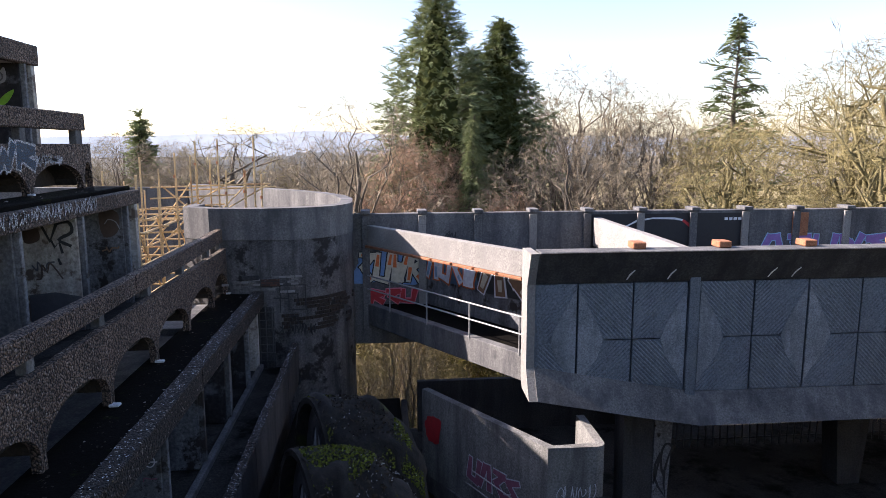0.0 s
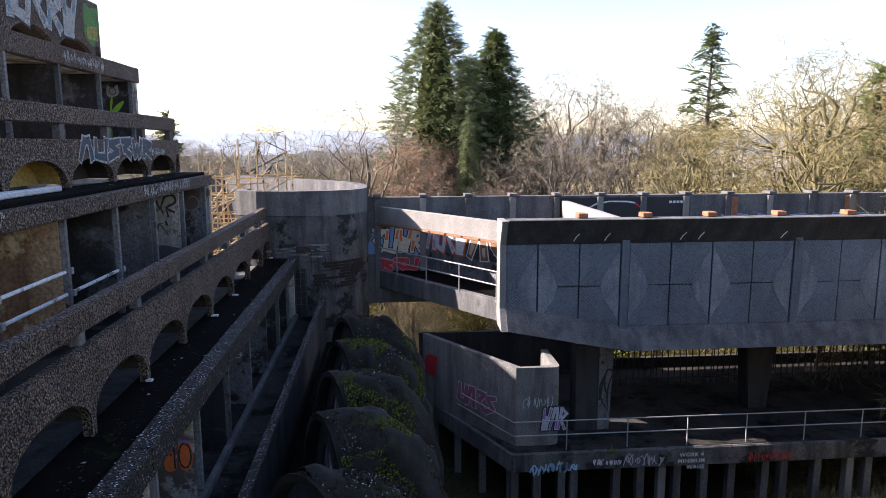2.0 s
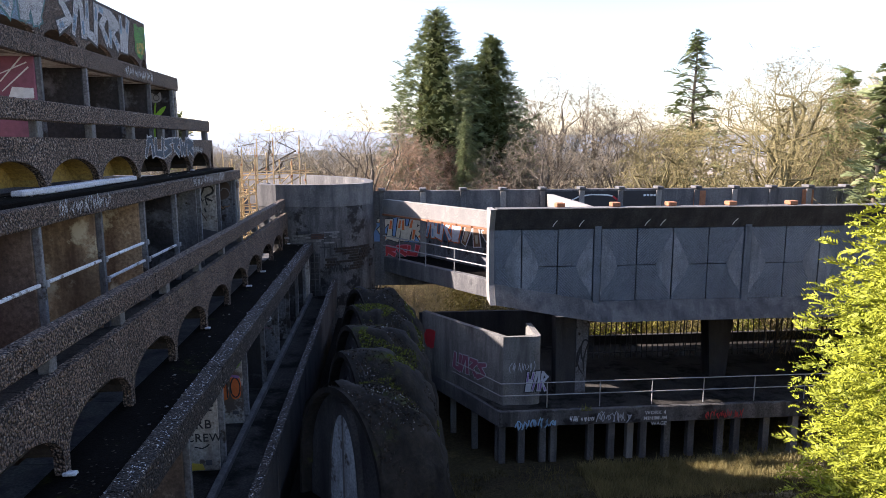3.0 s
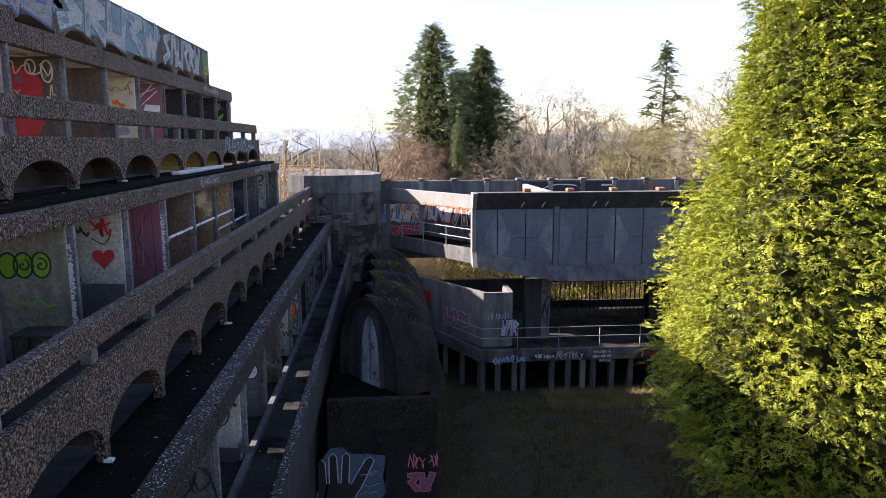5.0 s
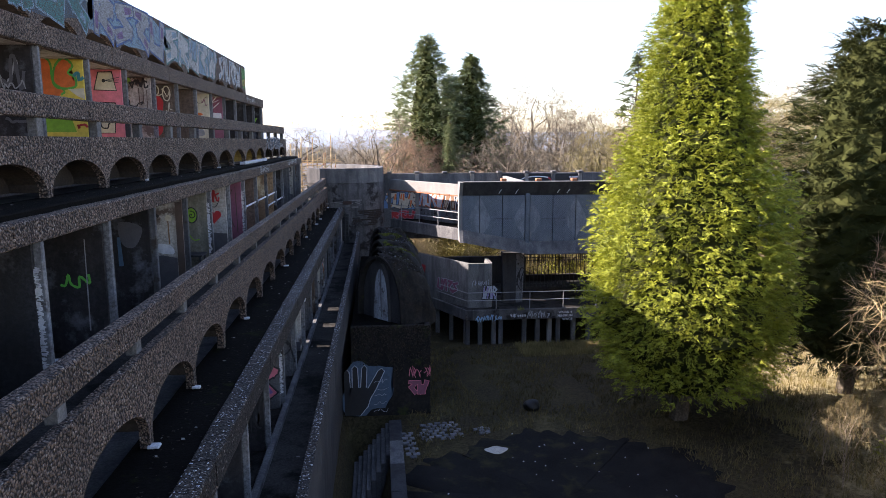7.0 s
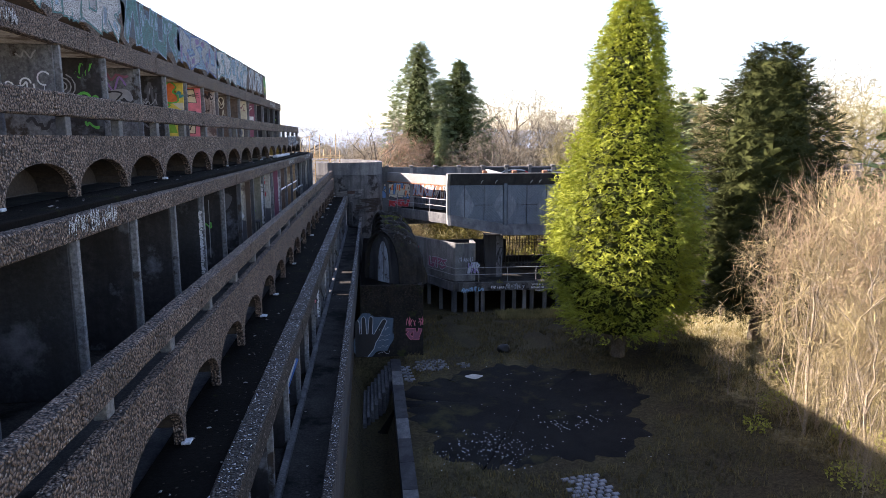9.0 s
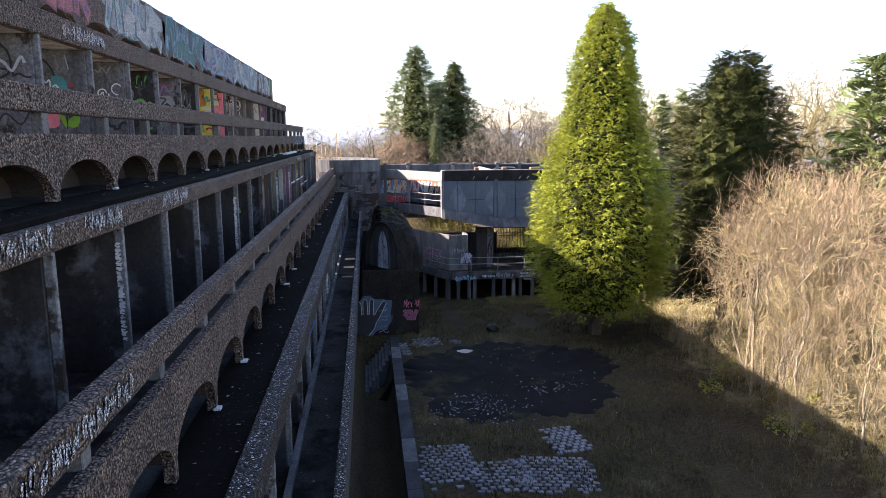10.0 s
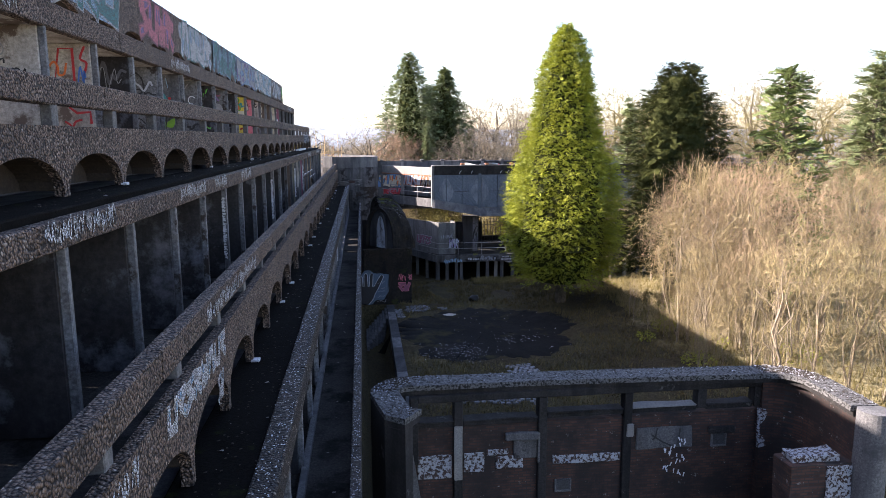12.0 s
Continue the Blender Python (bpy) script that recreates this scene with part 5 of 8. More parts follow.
# ---- trees ----
def grow_bare(seed, height, radius, trunk_r, base=0.2, limbs=11, branches=6, twigs=6, sprays=7, crook=0.16, droop=0.0, thick=0.012, reach=0.9, fork=0.5, low=-0.25, flat=1.0):
    """A bare tree with a rounded crown: trunk, limbs and branches as tapered bars, twigs and sprays as thin strips.
    base: where the crown begins; fork: how far up to it the limbs part; droop: how far the sprays hang. Returns (verts, faces) of trunk, limbs and twigs."""
    rng = np.random.RandomState(seed)
    lv, lf, tv, tf = [], [], [], []
    crown = height * (1 - base)
    mid = np.array((0, 0, height * base + crown * 0.42))
    size = np.array((radius, radius, crown * 0.58 * flat))

    def bar(pts, r0, r1, sides):
        k0, n = len(lv), len(pts)
        for i, p in enumerate(pts):
            d = pts[min(i + 1, n - 1)] - pts[max(i - 1, 0)]
            d = d / (np.linalg.norm(d) + 1e-9)
            u = np.cross(d, (0.31, 0.2, 0.93) if abs(d[2]) < 0.9 else (1.0, 0, 0))
            u /= np.linalg.norm(u) + 1e-9
            w = np.cross(d, u)
            r = r0 + (r1 - r0) * i / (n - 1)
            for k in range(sides):
                a = 6.2832 * k / sides
                lv.append(tuple(p + (u * math.cos(a) + w * math.sin(a)) * r))
        for i in range(n - 1):
            for k in range(sides):
                k2 = (k + 1) % sides
                lf.append((k0 + i * sides + k, k0 + i * sides + k2, k0 + (i + 1) * sides + k2, k0 + (i + 1) * sides + k))

    def bent(p, q, segs, amount):
        """A crooked way from p to q that starts steeply."""
        p, q = np.array(p, float), np.array(q, float)
        L = np.linalg.norm(q - p)
        out = []
        for i in range(segs + 1):
            f = i / segs
            c = p + (q - p) * f + np.array((0, 0, 0.16 * L * math.sin(math.pi * f)))
            out.append(c + rng.normal(0, amount * L * 0.35, 3) * (math.sin(math.pi * f) if i < segs else 0))
        return out

    def along(pts, f):
        j = min(len(pts) - 1.001, f * (len(pts) - 1))
        i = int(j)
        return pts[i] + (pts[i + 1] - pts[i]) * (j - i)

    def unit(v):
        return v / (np.linalg.norm(v) + 1e-9)

    def strip(p, q, w):
        u = unit(np.cross(q - p, rng.normal(0, 1, 3))) * w
        k = len(tv)
        tv.extend((tuple(p - u), tuple(p + u), tuple(q)))
        tf.append((k, k + 1, k + 2))

    top = mid + np.array((0, 0, size[2] * 0.45))
    trunk = bent((0, 0, -0.2), top, 7, crook * 0.25)
    bar(trunk, trunk_r, trunk_r * 0.18, 6 if trunk_r > 0.15 else 4)
    stem = (list(lv), list(lf))
    lv.clear()
    lf.clear()
    for i in range(limbs):
        z = low + (1 - low) * (i + 0.5) / limbs
        a = 2.4 * i + rng.uniform(-0.4, 0.4)
        d = unit(np.array((math.cos(a) * math.sqrt(max(0.05, 1 - z * z)), math.sin(a) * math.sqrt(max(0.05, 1 - z * z)), z)))
        start = along(trunk, min(0.92, base * fork / (base + crown * 0.65) + 0.6 * max(0.0, (i - 1) / limbs)))
        limb = bent(start, mid + d * size * rng.uniform(0.55, 0.75), 5, crook)
        r = trunk_r * rng.uniform(0.3, 0.42)
        bar(limb, r, r * 0.22, 4)
        for b in range(branches):
            d2 = unit(d + rng.normal(0, 0.5, 3))
            br = bent(along(limb, 0.3 + 0.7 * (b + rng.rand()) / branches), mid + d2 * size * rng.uniform(0.68, 0.9), 3, crook)
            bar(br, r * 0.22, r * 0.06, 3)
            for c in range(twigs):
                d3 = unit(d2 + rng.normal(0, 0.32, 3))
                p = along(br, 0.2 + 0.8 * (c + rng.rand()) / twigs)
                q = mid + d3 * size * rng.uniform(0.78, 1.02)
                if np.linalg.norm(q - p) > reach * 2.2:
                    q = p + unit(q - p) * reach * 2.2
                m = (p + q) / 2 + rng.normal(0, crook * 0.4, 3)
                strip(p, m, thick * 1.5)
                strip(m, q, thick * 1.2)
                for e in range(sprays):
                    o = p + (m - p) * 2 * rng.rand() if e % 2 else m + (q - m) * rng.rand()
                    v = unit(unit(q - p) + rng.normal(0, 0.45, 3) + np.array((0, 0, -droop)))
                    strip(o, o + v * reach * rng.uniform(0.5, 1.15), thick)
    k = height / max(v[2] for v in tv)
    return [([tuple(c * k for c in v) for v in vs], fs) for vs, fs in (stem, (lv, lf), (tv, tf))]


def tree_maker(name, grown, bark, twig, label, category, group):
    meshes = []
    for nm, (vs, fs), material in zip(("trunk", "branchwork", "crown"), grown, (bark, bark, twig)):
        me = bpy.data.meshes.new(nm)
        me.from_pydata(vs, [], fs)
        me.materials.append(material)
        if nm != "crown":
            me.polygons.foreach_set("use_smooth", [True] * len(me.polygons))
        meshes.append((nm, me))

    def at(x, y, z, turn, size=1.0):
        ob = new(name)
        ob.matrix_basis = Matrix.Translation((x, y, z)) @ Matrix.Rotation(turn, 4, "Z") @ Matrix.Scale(size, 4)
        tagged(ob, label, category, group)
        for nm, me in meshes:
            c = new(nm, me)
            c.parent = ob
            if nm != "trunk":
                tagged(c, kind="stuff")
        return ob
    return at


def frond_mesh(rng, n_pairs=9, length=1.0, droop=0.25, blade=0.045):
    """One flat feathery spray along +x: kites to both sides of a spine. Returns (verts, faces)."""
    v, f = [], []
    for i in range(n_pairs):
        t = (i + 0.6) / n_pairs
        bx, bz = length * t, -droop * length * t * t
        for s in (-1, 1):
            L = length * (0.42 * (1 - t) + 0.14) * rng.uniform(0.8, 1.2)
            a = radians(38 + rng.uniform(-10, 10))
            tip = (bx + L * math.cos(a), s * L * math.sin(a), bz - 0.12 * L + rng.uniform(-0.03, 0.03))
            m0 = (bx + 0.5 * L * math.cos(a) + blade, s * (0.5 * L * math.sin(a) - blade), bz - 0.03)
            m1 = (bx + 0.42 * L * math.cos(a) - blade, s * (0.5 * L * math.sin(a) + blade), bz - 0.03)
            k = len(v)
            v += [(bx, 0, bz), m0, tip, m1]
            f.append((k, k + 1, k + 2, k + 3))
    return np.array(v), f


def conifer(name, seed, height, radius, at, leaf, bark, label, category, group="", base=0.06, whorls=34, per=11, frond=1.1, pairs=8, shape=0.75, tilt=0.15, gap=0.0, droop=0.25, inner=3, loose=2.5, blade=0.045, boughs=1.0, fan=0.7, core=0.0, tufts=0.0):
    """A trunk, level boughs and many feathery sprays, with an uneven outline."""
    rng = random.Random(seed)
    ob = thing(name, at, label, category, group)
    bm = bmesh.new()
    add_tube(bm, [(at[0] + 0.1 * math.sin(i), at[1] + 0.08 * math.cos(2 * i), at[2] + height * 0.98 * i / 8) for i in range(9)], 0.022 * height, 8, 0.03)
    lv, lf, bough = [], [], bm
    kinds = [frond_mesh(rng, pairs, frond * s, droop, blade) for s in (0.8, 1.0, 1.2, 0.65)]
    V, F, count = [], [], 0
    for i in range(whorls):
        t = (i + 0.5) / whorls
        z = height * (base + (1 - base) * t)
        full = radius * (1 - t) ** shape * (0.9 + 0.1 * math.sin(11 * t + seed)) + 0.12
        if t < 0.1:
            full *= 0.75 + 2.5 * t
        n = max(4, int(per * (0.35 + 0.65 * full / radius)))
        for j in range(n):
            z = height * (base + (1 - base) * (t + (rng.random() - 0.5) * loose / whorls))
            a = 6.2832 * (j + rng.random() * 0.8) / n + i * 1.3
            R = full * rng.uniform(0.72, 1.13) * (1 + 0.1 * math.sin(3 * a + i * 0.7))
            if gap and rng.random() < gap:
                continue
            if tufts:
                # foliage gathers in tufts with dark hollows between
                R = full * rng.uniform(0.86, 1.02) * (1 + tufts * noise.noise(Vector((3.2 * math.cos(a), 3.2 * math.sin(a), z * 0.75))) + tufts * 0.7 * noise.noise(Vector((8 * math.cos(a), 8 * math.sin(a), z * 2.0 + 9))))
            rise = tilt + rng.uniform(-0.15, 0.15)
            tip = Vector((math.cos(a) * R, math.sin(a) * R, z + rise * R))
            if R > 0.6 and rng.random() < boughs:
                add_tube(bough, [(at[0], at[1], at[2] + z - 0.15 * R), (at[0] + tip.x * 0.55, at[1] + tip.y * 0.55, at[2] + z + rise * R * 0.4), (at[0] + tip.x, at[1] + tip.y, at[2] + tip.z)], 0.008 * height * 0.35, 4, 0.012)
            for q in range(inner):
                s = 1.0 - (0.14 if tufts else 0.3) * q * rng.uniform(0.5, 1.4)
                if s * R < 0.15:
                    continue
                kv, kf = kinds[rng.randrange(4)]
                yaw = a + rng.uniform(-fan, fan)
                m = Euler((rng.uniform(-0.9, 0.9), -rise + rng.uniform(-0.6, 0.5), yaw)).to_matrix()
                o = Vector((math.cos(a) * (R * s - 0.55 * frond), math.sin(a) * (R * s - 0.55 * frond), z + rise * R * s + rng.uniform(-0.12, 0.12)))
                V.append(kv @ np.array(m).T + np.array((at[0] + o.x, at[1] + o.y, at[2] + o.z)))
                F += [tuple(c + count for c in f) for f in kf]
                count += len(kv)
    part("trunk", bm, bark, ob)
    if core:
        # dark core added inside the crown to block light and shade the hollows
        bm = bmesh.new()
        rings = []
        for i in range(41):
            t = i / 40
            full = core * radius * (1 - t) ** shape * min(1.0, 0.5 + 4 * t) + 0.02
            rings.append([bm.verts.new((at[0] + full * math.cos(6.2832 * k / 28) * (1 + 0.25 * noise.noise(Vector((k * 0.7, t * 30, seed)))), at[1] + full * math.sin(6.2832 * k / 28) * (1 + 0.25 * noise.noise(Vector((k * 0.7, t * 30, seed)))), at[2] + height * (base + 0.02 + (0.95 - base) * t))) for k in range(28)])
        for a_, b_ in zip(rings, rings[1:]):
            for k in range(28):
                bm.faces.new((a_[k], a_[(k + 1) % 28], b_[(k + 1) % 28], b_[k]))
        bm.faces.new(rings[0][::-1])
        part("light_blocking_core", bm, M_FIRLEAF, ob)
    mesh_ob("crown", [tuple(p) for p in np.concatenate(V)], F, leaf, ob)
    return ob


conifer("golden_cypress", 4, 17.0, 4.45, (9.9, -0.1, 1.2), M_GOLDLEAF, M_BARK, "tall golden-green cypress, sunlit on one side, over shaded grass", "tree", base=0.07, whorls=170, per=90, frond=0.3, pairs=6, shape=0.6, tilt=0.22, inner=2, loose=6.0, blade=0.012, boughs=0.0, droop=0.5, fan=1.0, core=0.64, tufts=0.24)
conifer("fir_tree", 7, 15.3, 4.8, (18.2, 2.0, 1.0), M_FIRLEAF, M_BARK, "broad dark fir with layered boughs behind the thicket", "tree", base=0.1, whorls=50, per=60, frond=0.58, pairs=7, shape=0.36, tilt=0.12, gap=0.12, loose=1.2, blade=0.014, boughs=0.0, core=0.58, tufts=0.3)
conifer("fir_tree", 9, 14.4, 3.7, (22.2, -3.5, 1.0), M_BLUELEAF, M_BARK, "pale green fir with open boughs among bare saplings", "tree", base=0.1, whorls=26, per=18, frond=1.0, shape=0.5, tilt=0.12, gap=0.22, loose=1.5)
conifer("fir_tree", 10, 15.2, 2.6, (22.8, 21.6, 0), M_FARLEAF, M_BARK, "small green fir behind the big cypress", "tree", whorls=24, per=12, frond=1.0)
conifer("fir_tree", 12, 18.8, 5.0, (46.3, 19, 0), M_FARLEAF, M_BARK, "tall grey-green conifer at the wood's edge", "tree", base=0.1, whorls=34, per=18, frond=1.4, shape=0.6)
conifer("larch", 14, 23.0, 6.0, (3.7, 48, -0.8), M_FARLEAF, M_BARK, "tall ragged conifer with drooping boughs behind the hall", "tree", base=0.28, whorls=60, per=34, frond=0.75, core=0.4, shape=0.6, tilt=0.2, gap=0.15, droop=0.4, blade=0.024, boughs=0.05, tufts=0.45)
conifer("larch", 15, 21.5, 6.0, (8.8, 51.5, -0.8), M_MIDLEAF, M_BARK, "dense dark conifer behind the hall", "tree", base=0.25, whorls=60, per=36, frond=0.75, core=0.45, shape=0.7, tilt=0.2, gap=0.05, droop=0.4, blade=0.024, boughs=0.05, tufts=0.4)
conifer("larch", 17, 19.5, 3.6, (6.4, 50.0, -0.8), M_FARLEAF, M_BARK, "green conifer between two taller ones behind the hall", "tree", base=0.3, whorls=52, per=30, frond=0.6, blade=0.017, boughs=0.15, shape=0.6, tilt=0.0, gap=0.1, droop=0.5)
conifer("larch", 16, 14.6, 1.7, (5.6, 43.0, -0.6), M_FARLEAF, M_BARK, "slim drooping green conifer in front of the bare trees", "tree", base=0.2, whorls=46, per=20, frond=0.6, blade=0.017, boughs=0.2, tilt=-0.2, gap=0.1, droop=0.8)
conifer("spruce", 18, 23.0, 4.8, (28.6, 54, -0.8), M_MIDLEAF, M_BARK, "open blue-green spruce standing over the oaks", "tree", base=0.35, whorls=22, per=11, frond=1.3, shape=0.8, tilt=-0.02, gap=0.2, droop=0.45, loose=1.2)
conifer("spruce", 19, 15.5, 2.6, (-21, 62, -1), M_FARLEAF, M_BARK, "small green spruce among bare trees", "tree", base=0.2, whorls=34, per=17, frond=0.9, gap=0.08)
conifer("spruce", 21, 17.0, 2.6, (32.5, 38, 0), M_BLUELEAF, M_BARK, "yellow-green conifer top over the wood", "tree", base=0.3, whorls=20, per=12, frond=1.1)

G_OAK, G_WOOD, G_THICK = "oaks behind the hall", "bare woodland trees", "thicket saplings"
OAK_WORDS, WOOD_WORDS = "bare oak with lichen-gold crooked limbs behind the hall", "bare brown tree with a rounded twiggy crown"
oak_a = tree_maker("oak", grow_bare(31, 14, 6.4, 0.36, base=0.14, limbs=12, crook=0.34, thick=0.0105, reach=0.55, sprays=11), M_BARK_LICHEN, M_TWIG_GOLD, OAK_WORDS, "tree", G_OAK)
oak_b = tree_maker("oak", grow_bare(32, 13, 6.8, 0.34, base=0.12, limbs=13, crook=0.38, thick=0.0105, reach=0.55, sprays=11), M_BARK_LICHEN, M_TWIG_GOLD, OAK_WORDS, "tree", G_OAK)
ash_a = tree_maker("bare_tree", grow_bare(41, 17, 6.4, 0.3, base=0.16, limbs=12, crook=0.16, thick=0.0115, reach=0.62, sprays=10), M_BARK, M_TWIG, WOOD_WORDS, "tree", G_WOOD)
ash_b = tree_maker("bare_tree", grow_bare(42, 15, 6.0, 0.26, base=0.12, limbs=12, crook=0.18, thick=0.0115, reach=0.62, sprays=10), M_BARK, M_TWIG, WOOD_WORDS, "tree", G_WOOD)
birch = tree_maker("birch", grow_bare(51, 12, 3.6, 0.14, base=0.05, limbs=13, crook=0.1, droop=0.55, thick=0.0075, reach=0.55, sprays=20), M_BARK, M_TWIG_PINK, "reddish bare birch with fine hanging twigs", "tree", G_WOOD)
SAP_WORDS = "pale bare sapling in a sunlit thicket"
sap_a = tree_maker("sapling", grow_bare(61, 9.0, 2.5, 0.085, base=0.2, limbs=8, branches=5, twigs=5, sprays=6, crook=0.2, droop=-0.35, thick=0.006, reach=0.75, fork=0.9, low=-0.1), M_SAPBARK, M_TWIG_PALE, SAP_WORDS, "sapling", G_THICK)
sap_b = tree_maker("sapling", grow_bare(62, 8.2, 2.9, 0.08, base=0.16, limbs=8, branches=5, twigs=5, sprays=6, crook=0.26, droop=-0.2, thick=0.006, reach=0.75, fork=0.6, low=-0.2), M_SAPBARK, M_TWIG_PALE, SAP_WORDS, "sapling", G_THICK)
sap_c = tree_maker("sapling", grow_bare(63, 9.6, 2.3, 0.08, base=0.25, limbs=8, branches=5, twigs=5, sprays=6, crook=0.15, droop=-0.6, thick=0.006, reach=0.85, fork=0.9, low=0.0), M_SAPBARK, M_TWIG_TIP, "pale bare sapling with reddish top twigs", "sapling", G_THICK)

rng = random.Random(77)
gnarled = tree_maker("oak", grow_bare(33, 13.8, 4.6, 0.34, base=0.5, limbs=9, branches=5, twigs=4, sprays=7, crook=0.42, thick=0.012, reach=0.5), M_BARK, M_TWIG_GOLD, "gnarled bare oak with dark twisted limbs", "tree", G_OAK)
gnarled(-9.3, 44.5, -0.5, 1.0, 1.06)
for x, y, s in ((20, 36, 0.95), (26, 34, 1.08), (32, 36, 1.18), (38, 38, 1.22), (45, 36, 1.25), (53, 40, 1.3), (60, 36, 1.25), (23, 42, 1.1), (35, 44, 1.35), (30, 43, 1.3), (40, 45, 1.38), (29, 30, 0.9), (36, 31, 0.95), (43, 31, 1.0), (50, 30, 1.05), (57, 30, 1.1), (17, 33, 0.8), (22, 30.5, 0.75)):
    (oak_a if rng.random() < 0.5 else oak_b)(x + rng.uniform(-1, 1), y + rng.uniform(-1, 1), ground_z(x, y), rng.uniform(0, 6.28), s * rng.uniform(0.95, 1.05))
for x, y, s in ((16.6, 57, 1.22), (14.2, 60, 1.1), (20.5, 59, 1.14), (18.0, 62, 1.24), (24, 56, 1.05), (12.5, 45, 0.86), (15.5, 41, 0.84), (19, 47, 0.9), (10, 47, 0.82), (8.7, 42, 0.86), (11, 40, 0.78), (62, 66, 1.5), (72, 72, 1.6), (50, 62, 1.3), (82, 64, 1.6), (70, 50, 1.3), (26, 58, 1.0), (34, 60, 1.05), (42, 58, 1.1)):
    (ash_a if rng.random() < 0.5 else ash_b)(x, y, ground_z(x, y), rng.uniform(0, 6.28), s)
for x, y, s in ((1.0, 44, 1.1), (2.2, 44.5, 1.16), (3.4, 45.5, 1.14), (4.6, 45.5, 1.05), (-0.8, 43, 0.82), (7.8, 41, 0.85), (1.5, 41, 0.88)):
    birch(x, y, ground_z(x, y), rng.uniform(0, 6.28), s)
# trees at the foot of the slope, between the tower and the tall conifers
for x, y, s in ((-6.6, 47.5, 0.78), (-4.6, 50, 0.84), (-2.8, 47, 0.8), (-1.4, 52, 0.92), (-5.5, 55, 0.88), (-8.2, 52, 0.82), (-11.5, 50, 0.78), (-13.5, 47, 0.72), (-0.6, 48, 0.86), (-1.6, 40, 0.92), (-3.4, 42, 0.78)):
    (ash_a if rng.random() < 0.5 else ash_b)(x, y, ground_z(x, y) - 0.3, rng.uniform(0, 6.28), s * (11.4 - ground_z(x, y)) / 11.4)
# wood on the valley side and beyond
for i in range(58):
    x, y = rng.uniform(-70, 2), rng.uniform(49, 115)
    s = rng.uniform(0.7, 0.92) + 0.0016 * (y - 49)
    rng.choice((ash_a, ash_b, oak_b, ash_b, ash_a))(x, y, ground_z(x, y) - 0.4, rng.uniform(0, 6.28), s)
for i in range(16):
    x, y = rng.uniform(4, 85), rng.uniform(64, 105)
    rng.choice((ash_a, ash_b))(x, y, ground_z(x, y) - 0.4, rng.uniform(0, 6.28), rng.uniform(0.9, 1.15))
for i in range(16):
    x, y = rng.uniform(46, 90), rng.uniform(-20, 40)
    rng.choice((ash_a, ash_b, oak_a))(x, y, ground_z(x, y) - 0.3, rng.uniform(0, 6.28), rng.uniform(0.7, 0.95))
# sapling thicket on the sunny side
placed = 0
while placed < 98:
    x, y = (rng.uniform(12.9, 17.5), rng.uniform(-12.5, -4.5)) if placed < 12 else (12.6 + 27 * rng.random() ** 1.15, rng.uniform(-24, 22))
    if math.hypot(x - 10.05, y + 0.2) < 4.6 or (x < 17 and y > 3):
        continue
    placed += 1
    s = rng.uniform(0.85, 1.2) * (0.8 if x < 15 else 1.0) if placed > 12 else rng.uniform(0.55, 0.72)
    rng.choice((sap_a, sap_b, sap_a, sap_b, sap_c))(x, y, ground_z(x, y) - 0.1, rng.uniform(0, 6.28), s)
# taller saplings at the near edge of the thicket
for i, (x, y) in enumerate(((14.6, -9.0), (15.8, -11.0), (14.4, -7.2), (16.6, -8.4), (17.4, -11.5), (15.8, -6.2), (14.0, -11.4), (17.8, -6.6))):
    (sap_c if i % 2 else sap_b)(x, y, ground_z(x, y) - 0.1, 0.8 * i, 1.08 if i % 2 else 1.2)
# low brush at the foot of the thicket
for i in range(24):
    x, y = rng.uniform(11.8, 17.5), rng.uniform(-16, -2.5)
    rng.choice((sap_b, sap_a))(x, y, ground_z(x, y) - 0.05, rng.uniform(0, 6.28), rng.uniform(0.2, 0.36))
# bushes lit under the bridge and beyond the hall
shrub = tree_maker("shrub", grow_bare(71, 2.6, 1.6, 0.05, base=0.02, limbs=9, branches=5, twigs=5, sprays=5, crook=0.2, thick=0.012, reach=0.4), M_BARK, M_SHRUBLEAF, "yellow-green leafy shrub in the light behind the hall", "shrub", "shrubs behind the hall")
for i in range(24):
    x, y = (rng.uniform(-1.5, 7), rng.uniform(34, 40)) if i % 2 else (rng.uniform(8, 26), rng.uniform(24.4, 28))
    shrub(x, y, ground_z(x, y) - 0.1, rng.uniform(0, 6.28), rng.uniform(0.8, 1.3) * (1.9 if i % 2 else 1))
for i in range(7):
    x, y = rng.uniform(-1, 7), rng.uniform(30.5, 34)
    sap_a(x, y, ground_z(x, y) - 0.1, rng.uniform(0, 6.28), rng.uniform(0.7, 0.9))
# undergrowth beyond the hall
for i in range(26):
    x, y = rng.uniform(-4, 34), rng.uniform(25, 32)
    rng.choice((sap_a, sap_b))(x, y, ground_z(x, y) - 0.1, rng.uniform(0, 6.28), rng.uniform(0.45, 0.75))

